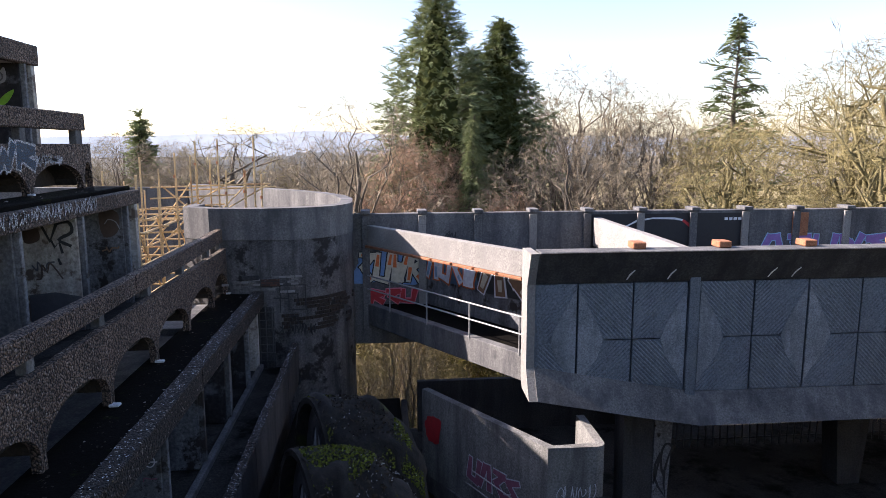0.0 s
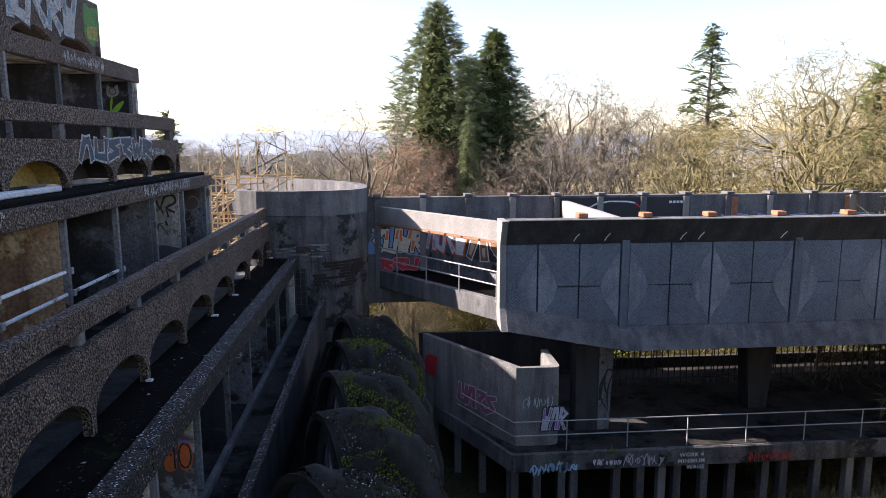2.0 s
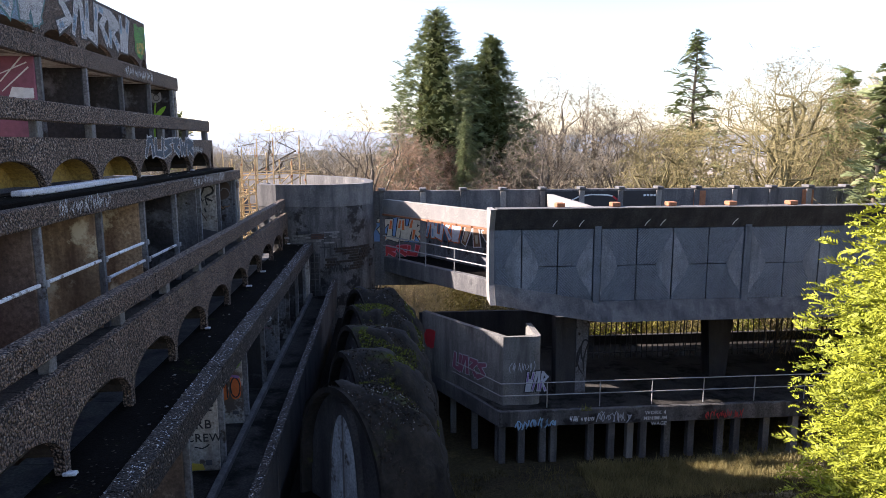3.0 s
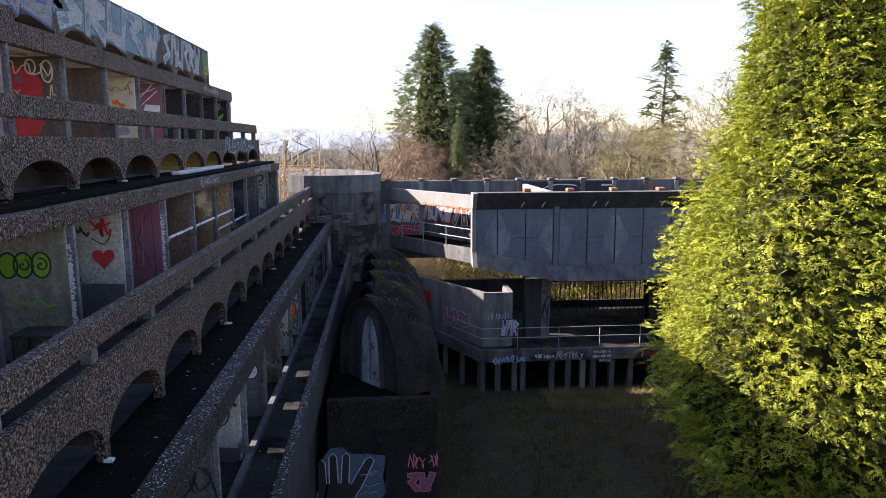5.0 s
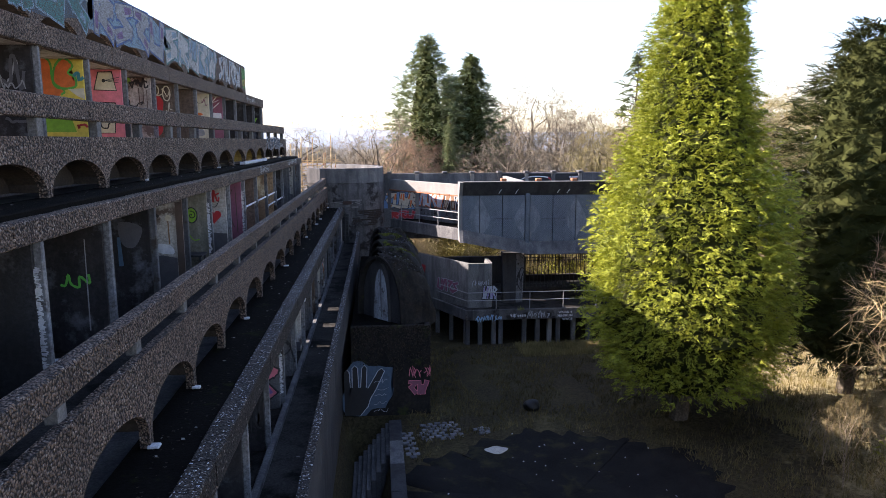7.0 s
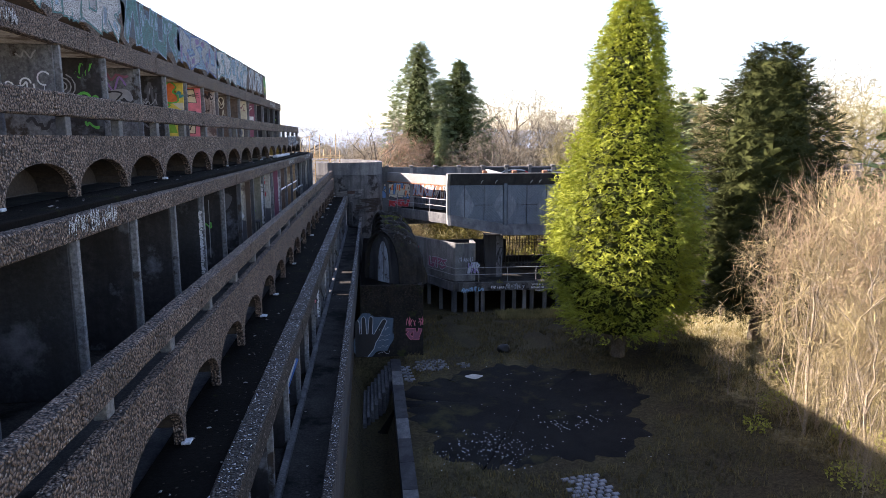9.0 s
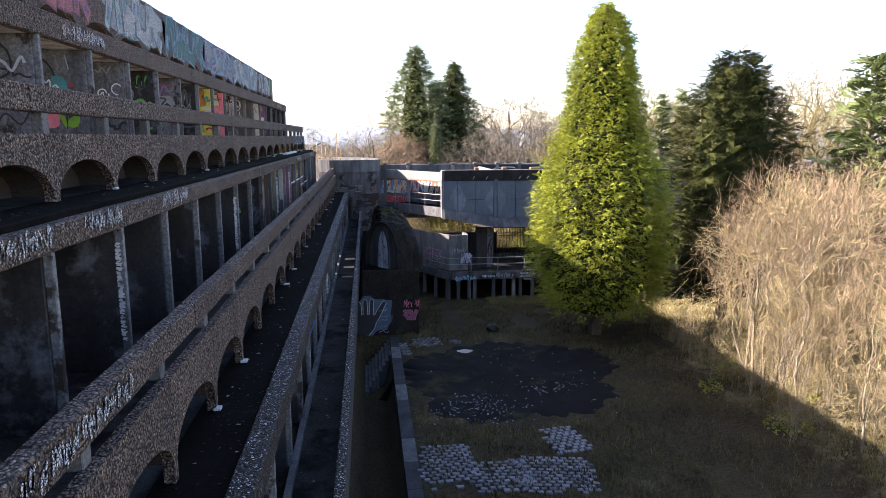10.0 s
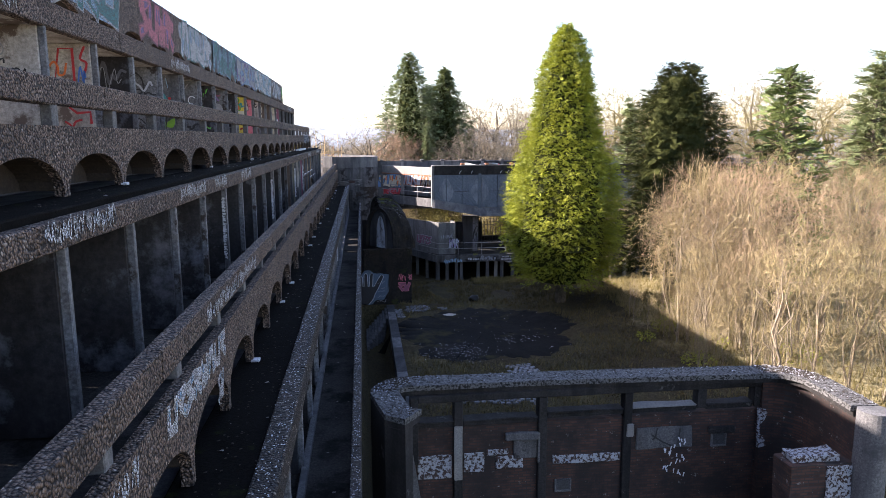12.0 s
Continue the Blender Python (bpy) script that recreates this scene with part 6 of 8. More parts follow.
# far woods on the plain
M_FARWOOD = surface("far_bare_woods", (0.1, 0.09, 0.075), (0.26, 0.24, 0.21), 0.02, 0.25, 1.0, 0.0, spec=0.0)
M_FARWOOD.node_tree.nodes["Principled BSDF"].inputs["Emission Color"].default_value = (0.42, 0.45, 0.45, 1)  # glow put in as haze over the plain
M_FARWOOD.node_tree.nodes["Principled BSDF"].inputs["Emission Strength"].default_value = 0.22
fverts = []
for i in range(601):
    a = radians(-60 + 0.2 * i)
    d = 330 + 25 * math.sin(i * 0.05)
    h = 6.5 + 2.5 * noise.noise(Vector((i * 0.035, 5, 0))) + 1.6 * noise.noise(Vector((i * 0.25, 1, 0))) + 1.0 * noise.noise(Vector((i * 0.9, 8, 0)))
    fverts += [(d * math.sin(a), d * math.cos(a), -14), (d * math.sin(a), d * math.cos(a), h)]
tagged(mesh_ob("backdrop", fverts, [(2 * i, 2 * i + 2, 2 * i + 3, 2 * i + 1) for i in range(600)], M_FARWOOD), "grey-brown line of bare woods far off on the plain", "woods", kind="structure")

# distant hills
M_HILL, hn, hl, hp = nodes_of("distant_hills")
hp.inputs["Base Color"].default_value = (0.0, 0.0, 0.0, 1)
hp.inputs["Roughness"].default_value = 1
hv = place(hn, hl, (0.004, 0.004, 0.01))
# pale blue haze is put into the hills as their own glow
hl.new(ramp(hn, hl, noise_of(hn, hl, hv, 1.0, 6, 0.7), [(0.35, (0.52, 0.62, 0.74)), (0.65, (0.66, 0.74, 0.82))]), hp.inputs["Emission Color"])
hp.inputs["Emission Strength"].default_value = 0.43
hverts, hfaces = [], []
for i in range(121):
    a = radians(-75 + 1.5 * i)
    x, y = 3000 * math.sin(a), 3000 * math.cos(a)
    h = 42 + 16 * noise.noise(Vector((i * 0.09, 0, 0))) + 9 * noise.noise(Vector((i * 0.31, 2, 0))) + 30 * math.exp(-((i - 47) / 5.0) ** 2)
    hverts += [(x, y, -60), (x, y, h)]
hfaces = [(2 * i, 2 * i + 2, 2 * i + 3, 2 * i + 1) for i in range(120)]
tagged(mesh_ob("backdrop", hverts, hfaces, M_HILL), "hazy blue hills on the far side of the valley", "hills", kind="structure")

# ---- granite setts, the last remains of the paving ----
def sett_mesh(seed):
    rng = random.Random(seed)
    bm = bmesh.new()
    w, d = 0.205 + rng.uniform(-0.025, 0.025), 0.145 + rng.uniform(-0.02, 0.02)
    add_box(bm, -w / 2, w / 2, -d / 2, d / 2, -0.08, 0.035, 0.02)
    for v in bm.verts:
        v.co += Vector((rng.uniform(-1, 1), rng.uniform(-1, 1), rng.uniform(-0.6, 0.6))) * 0.012
    me = bpy.data.meshes.new("sett")
    bm.to_mesh(me)
    bm.free()
    me.materials.append(M_SETT)
    return me


paving = thing("sett_paving", (3, -11, 0), "patches of pale granite setts showing through grass", "paving", kind="structure")
sett_meshes = [sett_mesh(i) for i in range(5)]
rng = random.Random(8)
spots = []
for (cx, cy), u_len, v_len, turn in (((-0.35, -0.75), 0.8, 2.2, 4), ((0.75, 0.2), 1.75, 1.5, 6), ((2.4, 0.25), 0.8, 0.8, 25), ((0.3, -13.4), 2.0, 3.2, 2), ((2.0, -14.3), 2.0, 2.2, 2), ((3.7, -14.4), 2.9, 2.6, -10), ((4.75, -11.95), 1.5, 2.1, 10)):
    rot = Matrix.Rotation(radians(turn), 2)
    rows = int(v_len / 0.205)
    for r in range(rows):
        for c in range(int(u_len / 0.275)):
            p = rot @ Vector((-u_len / 2 + 0.275 * (c + 0.5 * (r % 2)), -v_len / 2 + 0.205 * r))
            edge = max(abs(p.x) / (u_len / 2), abs(p.y) / (v_len / 2))
            if rng.random() < 0.04 + (0.45 if edge > 0.86 else 0):
                continue
            spots.append((cx + p.x, cy + p.y, radians(turn) + rng.uniform(-0.06, 0.06)))
for k, (x, y, a) in enumerate(spots[:300]):
    shared("sett", sett_meshes[k % 5], Matrix.Translation((x, y, ground_z(x, y) + 0.03 + rng.uniform(-0.012, 0.012))) @ Matrix.Rotation(a, 4, "Z"), paving)
V, F = [], []
for x, y, a in spots[300:]:
    src = sett_meshes[rng.randrange(5)]
    m = Matrix.Translation((x, y, ground_z(x, y) + 0.03 + rng.uniform(-0.012, 0.012))) @ Matrix.Rotation(a, 4, "Z")
    k = len(V)
    V += [tuple(m @ v.co) for v in src.vertices]
    F += [tuple(i + k for i in f.vertices) for f in src.polygons]
if V:
    tagged(mesh_ob("more_setts", V, F, M_SETT, paving), kind="stuff")


# ---- litter, broken bits and dead grass ----
def scatter(name, n, where, size, material, label, category, seed, flat=0.25):
    """Small crumpled scraps, too many to count, as one mesh."""
    rng = random.Random(seed)
    V, F = [], []
    for _ in range(n):
        x, y, z = where(rng)
        s, a = size * rng.uniform(0.4, 1.4), rng.uniform(0, 6.28)
        k = len(V)
        for dx, dy in ((-1, -0.6), (1, -0.7), (0.9, 0.7), (-0.8, 0.6)):
            V.append((x + s * (dx * math.cos(a) - dy * math.sin(a)), y + s * (dx * math.sin(a) + dy * math.cos(a)), z + 0.01 + s * flat * rng.random()))
        V.append((x, y, z + 0.01 + s * flat * 2))
        F += [(k, k + 1, k + 4), (k + 1, k + 2, k + 4), (k + 2, k + 3, k + 4), (k + 3, k, k + 4)]
    return tagged(mesh_ob(name, V, F, material), label, category, kind="stuff")


def on_court(rng):
    x, y = (rng.gauss(2.0, 0.9), rng.gauss(-8.9, 0.7)) if rng.random() < 0.55 else (rng.gauss(5.6, 0.8), rng.gauss(-7.2, 0.35)) if rng.random() < 0.45 else (rng.uniform(0, 8), rng.uniform(-10.5, -0.5))
    return x, y, ground_z(x, y) + 0.06


def on_decks(rng):
    k = rng.random()
    if k < 0.5:
        return rng.uniform(-4.7, -4.05), rng.uniform(-45, 20), C
    if k < 0.75:
        return rng.uniform(-3.7, -2.9), rng.uniform(-45, 20), 5.21
    return rng.uniform(-6.7, -6.2), rng.uniform(-45, 16), B


scatter("litter", 340, on_court, 0.024, PAINT["white"], "white scraps of litter strewn on the tarmac", "litter", 1)
def on_coping(rng):
    k = rng.uniform(0, len(outer) - 1.001)
    p, q = Vector(outer[int(k)]), Vector(outer[int(k) + 1])
    side = Vector((q.y - p.y, p.x - q.x)).normalized()
    p = p.lerp(q, k % 1) + side * rng.uniform(0.03, 0.62)
    return p.x, p.y, TOPZ + 0.012


scatter("lichen", 1500, on_coping, 0.02, M_DEADLEAF, "dark moss and lichen flecks on the coping", "lichen", 21, 0.5)
def on_kerbs(rng):
    if rng.random() < 0.6:
        return rng.uniform(-4.02, -3.7), rng.uniform(-45, 20), C + 0.075
    return rng.uniform(-2.9, -2.73), rng.uniform(-45, 20), 5.952


scatter("lichen", 5200, on_kerbs, 0.011, M_FOOT, "pale lichen flecks on the kerbs of the balconies", "lichen", 23, 0.3)
scatter("lichen", 900, on_coping, 0.016, M_FOOT, "pale lichen flecks on the coping", "lichen", 22, 0.3)
scatter("rubble", 160, on_decks, 0.028, M_CONC_PALE, "crumbs of broken concrete on the balcony decks", "rubble", 2)
scatter("leaf_litter", 2200, on_decks, 0.018, M_DEADLEAF, "dead leaves on the balcony decks", "leaves", 3)
# pale raised disc coloured in for a patch of sun on the tarmac
bm = bmesh.new()
for i in range(26):
    a = 6.283 * i / 26
    bm.verts.new((2.52 + 0.4 * math.cos(a) * (1 + 0.15 * math.sin(3 * a)), -1.75 + 0.28 * math.sin(a) * (1 + 0.15 * math.cos(4 * a)), COURT + 0.07))
f = bm.faces.new(bm.verts[:])
bmesh.ops.poke(bm, faces=[f])
for v in bm.verts:
    if math.hypot(v.co.x - 2.52, v.co.y + 1.75) < 0.2:
        v.co.z += 0.07
tagged(part("sun_patch", bm, M_SUN_PATCH), "pale raised patch that stands for sunlight on the tarmac", "gravel", kind="stuff")


def blades(name, n, where, tall, label, seed, material=None):
    rng = random.Random(seed)
    V, F = [], []
    for _ in range(n):
        x, y = where(rng)
        z = ground_z(x, y)
        for _b in range(3):
            a, h = rng.uniform(0, 6.28), tall * rng.uniform(0.4, 1.3)
            lx, ly = rng.gauss(0, 0.35) * h, rng.gauss(0, 0.35) * h
            w = 0.012 + 0.012 * rng.random()
            k = len(V)
            ox, oy = x + rng.gauss(0, 0.06), y + rng.gauss(0, 0.06)
            V += [(ox - w * math.cos(a), oy - w * math.sin(a), z - 0.02), (ox + w * math.cos(a), oy + w * math.sin(a), z - 0.02), (ox + lx, oy + ly, z + h)]
            F.append((k, k + 1, k + 2))
    return tagged(mesh_ob(name, V, F, material or M_GRASSBLADE), label, "grass", kind="stuff")


def off_court(rng):
    while True:
        x, y = rng.uniform(-0.4, 16), rng.uniform(-24, 14.5)
        if ((x - 4.0) / 5.1) ** 2 + ((y + 5.4) / 5.5) ** 2 > 1 and noise.noise(Vector((x * 0.5, y * 0.5, 5))) > -0.25:
            return x, y


def meadow(rng):
    return 13 + 27 * rng.random() ** 1.3, rng.uniform(-26, 22)


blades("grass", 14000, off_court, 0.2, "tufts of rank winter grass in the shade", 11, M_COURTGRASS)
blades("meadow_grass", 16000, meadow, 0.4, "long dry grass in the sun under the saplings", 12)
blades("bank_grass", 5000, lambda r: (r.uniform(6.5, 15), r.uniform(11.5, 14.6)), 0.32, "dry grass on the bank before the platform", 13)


# bramble and ivy clumps
def clump(at, r, h, seed, label="yellow-green ivy and bramble clump"):
    rng = random.Random(seed)
    V, F = [], []
    for _ in range(int(260 * r)):
        a, d, z = rng.uniform(0, 6.28), r * math.sqrt(rng.random()), h * rng.random()
        p = Vector((at[0] + d * math.cos(a), at[1] + d * math.sin(a), at[2] + z * (1.1 - d / r * 0.6)))
        u, w = Vector([rng.gauss(0, 1) for _ in range(3)]).normalized() * 0.07, Vector([rng.gauss(0, 1) for _ in range(3)]).normalized() * 0.05
        k = len(V)
        V += [tuple(p - u), tuple(p + w), tuple(p + u), tuple(p - w)]
        F.append((k, k + 1, k + 2, k + 3))
    return V, F


def brambles(name, spots, label):
    V, F = [], []
    for i, (x, y, r, h) in enumerate(spots):
        v, f = clump((x, y, ground_z(x, y)), r, h, 20 + i)
        F += [tuple(c + len(V) for c in q) for q in f]
        V += v
    tagged(mesh_ob(name, V, F, M_IVY), label, "bush", kind="stuff")


brambles("bramble", ((13.4, -7.5, 0.7, 0.9), (14.6, -10.5, 0.9, 0.8), (12.6, -13, 0.8, 0.7), (15.4, -4.5, 0.8, 1.4), (11.8, -9.0, 0.5, 0.6), (17.5, -13, 1.0, 1.0), (12.5, 2.5, 0.5, 0.4)), "yellow-green bramble and ivy beside the thicket")
rr = random.Random(3)
brambles("undergrowth", [(rr.uniform(-1, 34), rr.uniform(24.2, 31), rr.uniform(0.7, 1.6), rr.uniform(0.8, 2.4)) for _ in range(90)], "tangled sunlit undergrowth on the bank behind the hall")

# ---- scaffold between the block and the tower ----
scaffold = thing("scaffold", (-7, 24, 0), "rusty tube scaffold between the block and the stair tower", "scaffold")
sx, sy = (-9.2, -8.0, -6.9), (19.6, 21.4, 23.2, 25.0, 27.0)
for i, x in enumerate(sx):
    for j, y in enumerate(sy):
        if x > -7 and y > 26:
            continue
        tube("standard", [(x, y, 3.0), (x + 0.05, y, 10.2 + 1.3 * ((i * 5 + j * 3) % 4) / 3)], 0.034, M_TUBE, scaffold, sides=6)
for z in (7.6, 8.5, 9.4):
    for x in sx:
        tube("ledger", [(x, 19.2, z), (x, 27.4, z + 0.03)], 0.032, M_TUBE, scaffold, sides=6)
    for y in sy:
        tube("transom", [(-9.6, y, z + 0.06), (-6.6, y, z + 0.06)], 0.032, M_TUBE, scaffold, sides=6)
for k in range(4):
    tube("brace", [(-9.2 + 0.1 * k, 19.6 + 1.8 * k, 7.4), (-7.0 + 0.1 * k, 20.6 + 1.8 * k, 9.9)], 0.03, M_TUBE, scaffold, sides=6)
    tube("brace", [(-6.95, 19.6 + 1.8 * k, 9.7), (-6.95, 21.4 + 1.8 * k, 7.6)], 0.03, M_TUBE, scaffold, sides=6)
pole_set = thing("scaffold", (-6.0, 26, 8.7), "golden-brown scaffold poles and ledgers standing above the tower parapet", "scaffold")
for x, y, h in ((-7.7, 26.0, 11.6), (-6.95, 26.0, 12.05), (-6.6, 26.6, 11.35), (-6.15, 26.0, 12.1), (-5.8, 25.6, 11.0), (-5.3, 26.4, 11.0), (-4.85, 26.0, 12.2), (-4.5, 25.4, 10.85), (-7.3, 27.4, 11.0), (-5.5, 27.6, 10.9)):
    tube("standard", [(x, y, 7.4), (x + 0.03, y, h)], 0.036, M_TUBE, pole_set, sides=6)
    tube("coupler", [(x, y, h - 0.9), (x, y, h - 0.8)], 0.055, M_RUST, pole_set, sides=6)
for z, y, x0, x1 in ((10.35, 26.0, -8.6, -4.3), (9.95, 25.9, -8.6, -5.6), (9.6, 25.9, -8.6, -6.0), (10.2, 26.6, -7.9, -4.2), (9.2, 25.8, -8.5, -6.4), (8.7, 25.8, -8.5, -6.6)):
    tube("ledger", [(x0, y, z), (x1, y + 0.3, z + 0.1)], 0.032, M_TUBE, pole_set, sides=6)
for x0, z0, x1, z1 in ((-8.4, 8.9, -7.2, 10.5), (-7.4, 9.6, -5.6, 10.6), (-6.4, 9.2, -5.2, 10.4), (-8.2, 10.4, -6.7, 9.0), (-5.8, 9.6, -4.4, 10.4)):
    tube("brace", [(x0, 26.05, z0), (x1, 26.2, z1)], 0.03, M_TUBE, pole_set, sides=6)

# ---- white tube guards in the open cells ----
for y0, length, z in ((0.1, 7.1, 9.55), (4.85, 4.75, 9.14)):
    guard = thing("tube_guard", (-6.05, y0 + length / 2, 8.2), "white painted tube guard across the open cells", "railing", "tube guards")
    tube("guard_rail", [(-6.08, y0, z), (-6.08, y0 + length, z)], 0.035, M_WHITEPAINT, guard)
    for q in range(int(length / BAY) + 1):
        box("clamp", (-6.075, -6.0, y0 + BAY * q + 0.03, y0 + BAY * q + 0.12, z - 0.06, z + 0.06), M_STEEL, guard)

# ---- paint on the walls ----
def fin_paint(k, phase, front, floor_z, w, h, seed, fill, line, **kw):
    y = -28.4 + phase + BAY * k
    graffiti((front - 0.2 - w, y - 0.0712, floor_z), (1, 0, 0), w, h, seed, fill, line, block, **kw)


def rounded(pts, closed=True, steps=4):
    """A smooth curve through a few points."""
    n = len(pts)
    q = [Vector(p) for p in pts]
    out = []
    for i in range(n if closed else n - 1):
        a, b, c, d = (q[(i + e) % n] if closed else q[min(max(i + e, 0), n - 1)] for e in (-1, 0, 1, 2))
        for k in range(steps):
            f = k / steps
            p = 0.5 * (2 * b + (c - a) * f + (2 * a - 5 * b + 4 * c - d) * f * f + (3 * b - a - 3 * c + d) * f ** 3)
            out.append((p.x, p.y))
    if not closed:
        out.append(tuple(q[-1]))
    return out


def sprayed(storey, k, shapes):
    """Paint on cross wall k; a shape is (colour, stroke width or 0 for a filled area, points as metres in from the column and height)."""
    front, phase = {"top": (-8.07, PHASE_A), "mid": (-6.0, PHASE_B), "low": (-3.84, PHASE_C)}[storey]
    o = Vector((front - 0.12, -28.4 + phase + BAY * k - 0.0712, 0))
    u, v = Vector((1, 0, 0)), Vector((0, 0, 1))
    for i, (colour, w, pts) in enumerate(shapes):
        bm = bmesh.new()
        lift = Vector((0, -0.002 - 0.0022 * i, 0))
        if w:
            ribbon(bm, pts, w, o, u, v, lift)
        else:
            blob(bm, pts, o, u, v, lift)
        part("paint_stroke" if w else "paint_fill", bm, PAINT[colour], block)


def ring_of(x, z, rx, rz, turns=1.0, a0=0.0, steps=18):
    return [(x + rx * math.cos(a0 + 6.2832 * turns * i / steps), z + rz * math.sin(a0 + 6.2832 * turns * i / steps)) for i in range(steps + 1)]


def spiral(x, z, r, turns):
    return [(x + r * (i / 40) * math.cos(6.2832 * turns * i / 40), z + r * (i / 40) * math.sin(6.2832 * turns * i / 40)) for i in range(41)]


def scrawl(seed, x0, x1, z0, z1, n):
    """A run of loose pen loops."""
    r = random.Random(seed)
    return rounded([(x0 + (x1 - x0) * (i + r.uniform(-0.7, 0.7)) / n, r.uniform(z0, z1)) for i in range(n + 1)], False)


# top storey
b_left = rounded([(-0.95, 13.7), (-0.8, 13.72), (-0.7, 13.58), (-0.68, 13.2), (-0.44, 12.96), (-0.95, 12.84)])
b_right = rounded([(-0.62, 13.52), (-0.46, 13.71), (-0.33, 13.69), (-0.22, 13.55), (-0.33, 13.4), (-0.19, 13.29), (-0.2, 13.08), (-0.55, 13.05), (-0.68, 13.2)])
sprayed("top", 9, [("lime", 0, [(-1.2, 12.05), (-0.25, 12.05), (-0.35, 12.4), (-1.2, 12.45)]), ("orange", 0, [(-1.6, 12.84), (-0.95, 12.84), (-0.95, 13.7), (-1.6, 13.72)]), ("orange", 0, b_left), ("orange", 0, b_right), ("green", 0.05, b_right + b_right[:1]), ("green", 0.045, b_left[:18]), ("cream", 0, [(-0.36, 13.03), (0.0, 13.05), (0.0, 12.79), (-0.16, 12.87)]), ("teal", 0.07, scrawl(5, -0.22, -0.02, 13.1, 13.4, 4)), ("red", 0.05, scrawl(6, -0.22, 0.0, 12.1, 12.25, 6))])
trap = [(-0.58, 13.64), (-0.23, 13.65), (-0.14, 13.16), (-0.71, 13.18)]
low = [(-0.75, 12.86), (-0.19, 12.84), (-0.25, 12.05), (-0.75, 12.05)]
sprayed("top", 10, [("cream", 0, trap[::-1]), ("cream", 0, low[::-1]), ("black", 0.03, trap + trap[:2]), ("black", 0.03, low + low[:2]), ("black", 0, ring_of(-0.45, 13.42, 0.045, 0.05)[:-1])] + [("black", 0.014, [(-0.43, 13.42), (-0.05, 13.42 + d)]) for d in (0.09, 0.02, -0.06)] + [("black", 0.03, [(-0.85, 13.5), (-0.8, 13.62)]), ("black", 0.035, scrawl(8, -0.65, -0.35, 12.1, 12.5, 5))])
sprayed("top", 11, [("lime", 0, rounded([(-0.95, 13.75), (-0.62, 13.72), (-0.6, 13.55), (-0.95, 13.5)])), ("black", 0.045, scrawl(11, -0.62, -0.05, 13.42, 13.7, 12)), ("black", 0.04, scrawl(12, -0.6, -0.05, 13.36, 13.66, 9)), ("black", 0.03, scrawl(13, -0.72, -0.2, 12.82, 13.1, 9)), ("black", 0.05, ring_of(-0.8, 13.35, 0.1, 0.16)), ("umber", 0.03, [(-0.35, 13.4), (-0.34, 12.9)]), ("umber", 0.025, [(-0.22, 13.4), (-0.23, 12.95)]), ("umber", 0.02, [(-0.12, 13.35), (-0.12, 12.8)])])
sprayed("top", 12, [("red", 0, rounded([(-1.2, 13.4), (-0.72, 13.44), (-0.38, 13.18), (-0.42, 12.75), (-0.5, 12.05), (-1.2, 12.05)])), ("plum", 0, rounded([(-0.95, 13.3), (-0.8, 13.32), (-0.75, 13.15), (-0.95, 13.15)])), ("cream", 0.03, scrawl(14, -1.1, -0.15, 13.25, 13.65, 10)), ("cream", 0.035, ring_of(-0.25, 13.4, 0.12, 0.24)), ("cream", 0.035, ring_of(-0.6, 13.5, 0.11, 0.16)), ("cream", 0.022, scrawl(15, -0.32, -0.08, 12.8, 13.1, 7)), ("cream", 0.02, [(-1.0, 12.85), (-0.85, 13.0)]), ("cream", 0.02, [(-1.0, 13.0), (-0.84, 12.86)])])
sprayed("top", 14, [("orange", 0.06, scrawl(16, -0.66, -0.3, 12.82, 13.12, 6)), ("orange", 0.04, scrawl(17, -0.66, -0.34, 12.84, 13.1, 5)), ("umber", 0.02, scrawl(18, -0.75, -0.1, 13.25, 13.6, 7)), ("plum", 0.025, scrawl(19, -0.3, -0.05, 13.2, 13.5, 4)), ("ash", 0, rounded([(-0.6, 12.2), (-0.3, 12.3), (-0.25, 12.05), (-0.65, 12.05)]))])
sprayed("top", 15, [("white", 0.03, [(-0.8, 13.1), (-0.22, 13.73)]), ("white", 0.03, [(-0.72, 12.95), (-0.12, 13.48)]), ("white", 0.025, [(-0.85, 13.28), (-0.15, 13.58)]), ("white", 0, [(-0.6, 12.8), (-0.05, 12.8), (-0.05, 13.02), (-0.5, 13.05)])])
sprayed("top", 19, [("lime", 0.06, rounded([(-0.58, 11.9), (-0.58, 12.3), (-0.55, 12.77), (-0.48, 13.3)], False)), ("lime", 0, rounded([(-0.53, 12.8), (-0.35, 13.02), (-0.13, 13.13), (-0.25, 12.9), (-0.4, 12.78)])), ("ash", 0, rounded([(-0.62, 13.3), (-0.6, 13.6), (-0.45, 13.5), (-0.3, 13.62), (-0.28, 13.35), (-0.45, 13.25)])), ("slate", 0.03, ring_of(-0.45, 13.42, 0.1, 0.1))])
sprayed("top", 8, [("ash", 0.03, scrawl(21, -0.9, -0.3, 12.9, 13.6, 10)), ("slate", 0.06, scrawl(22, -0.8, -0.2, 12.8, 13.5, 9)), ("ash", 0.025, scrawl(23, -0.65, -0.15, 12.85, 13.1, 9)), ("slate", 0.05, scrawl(24, -0.6, -0.1, 12.05, 12.3, 6))])
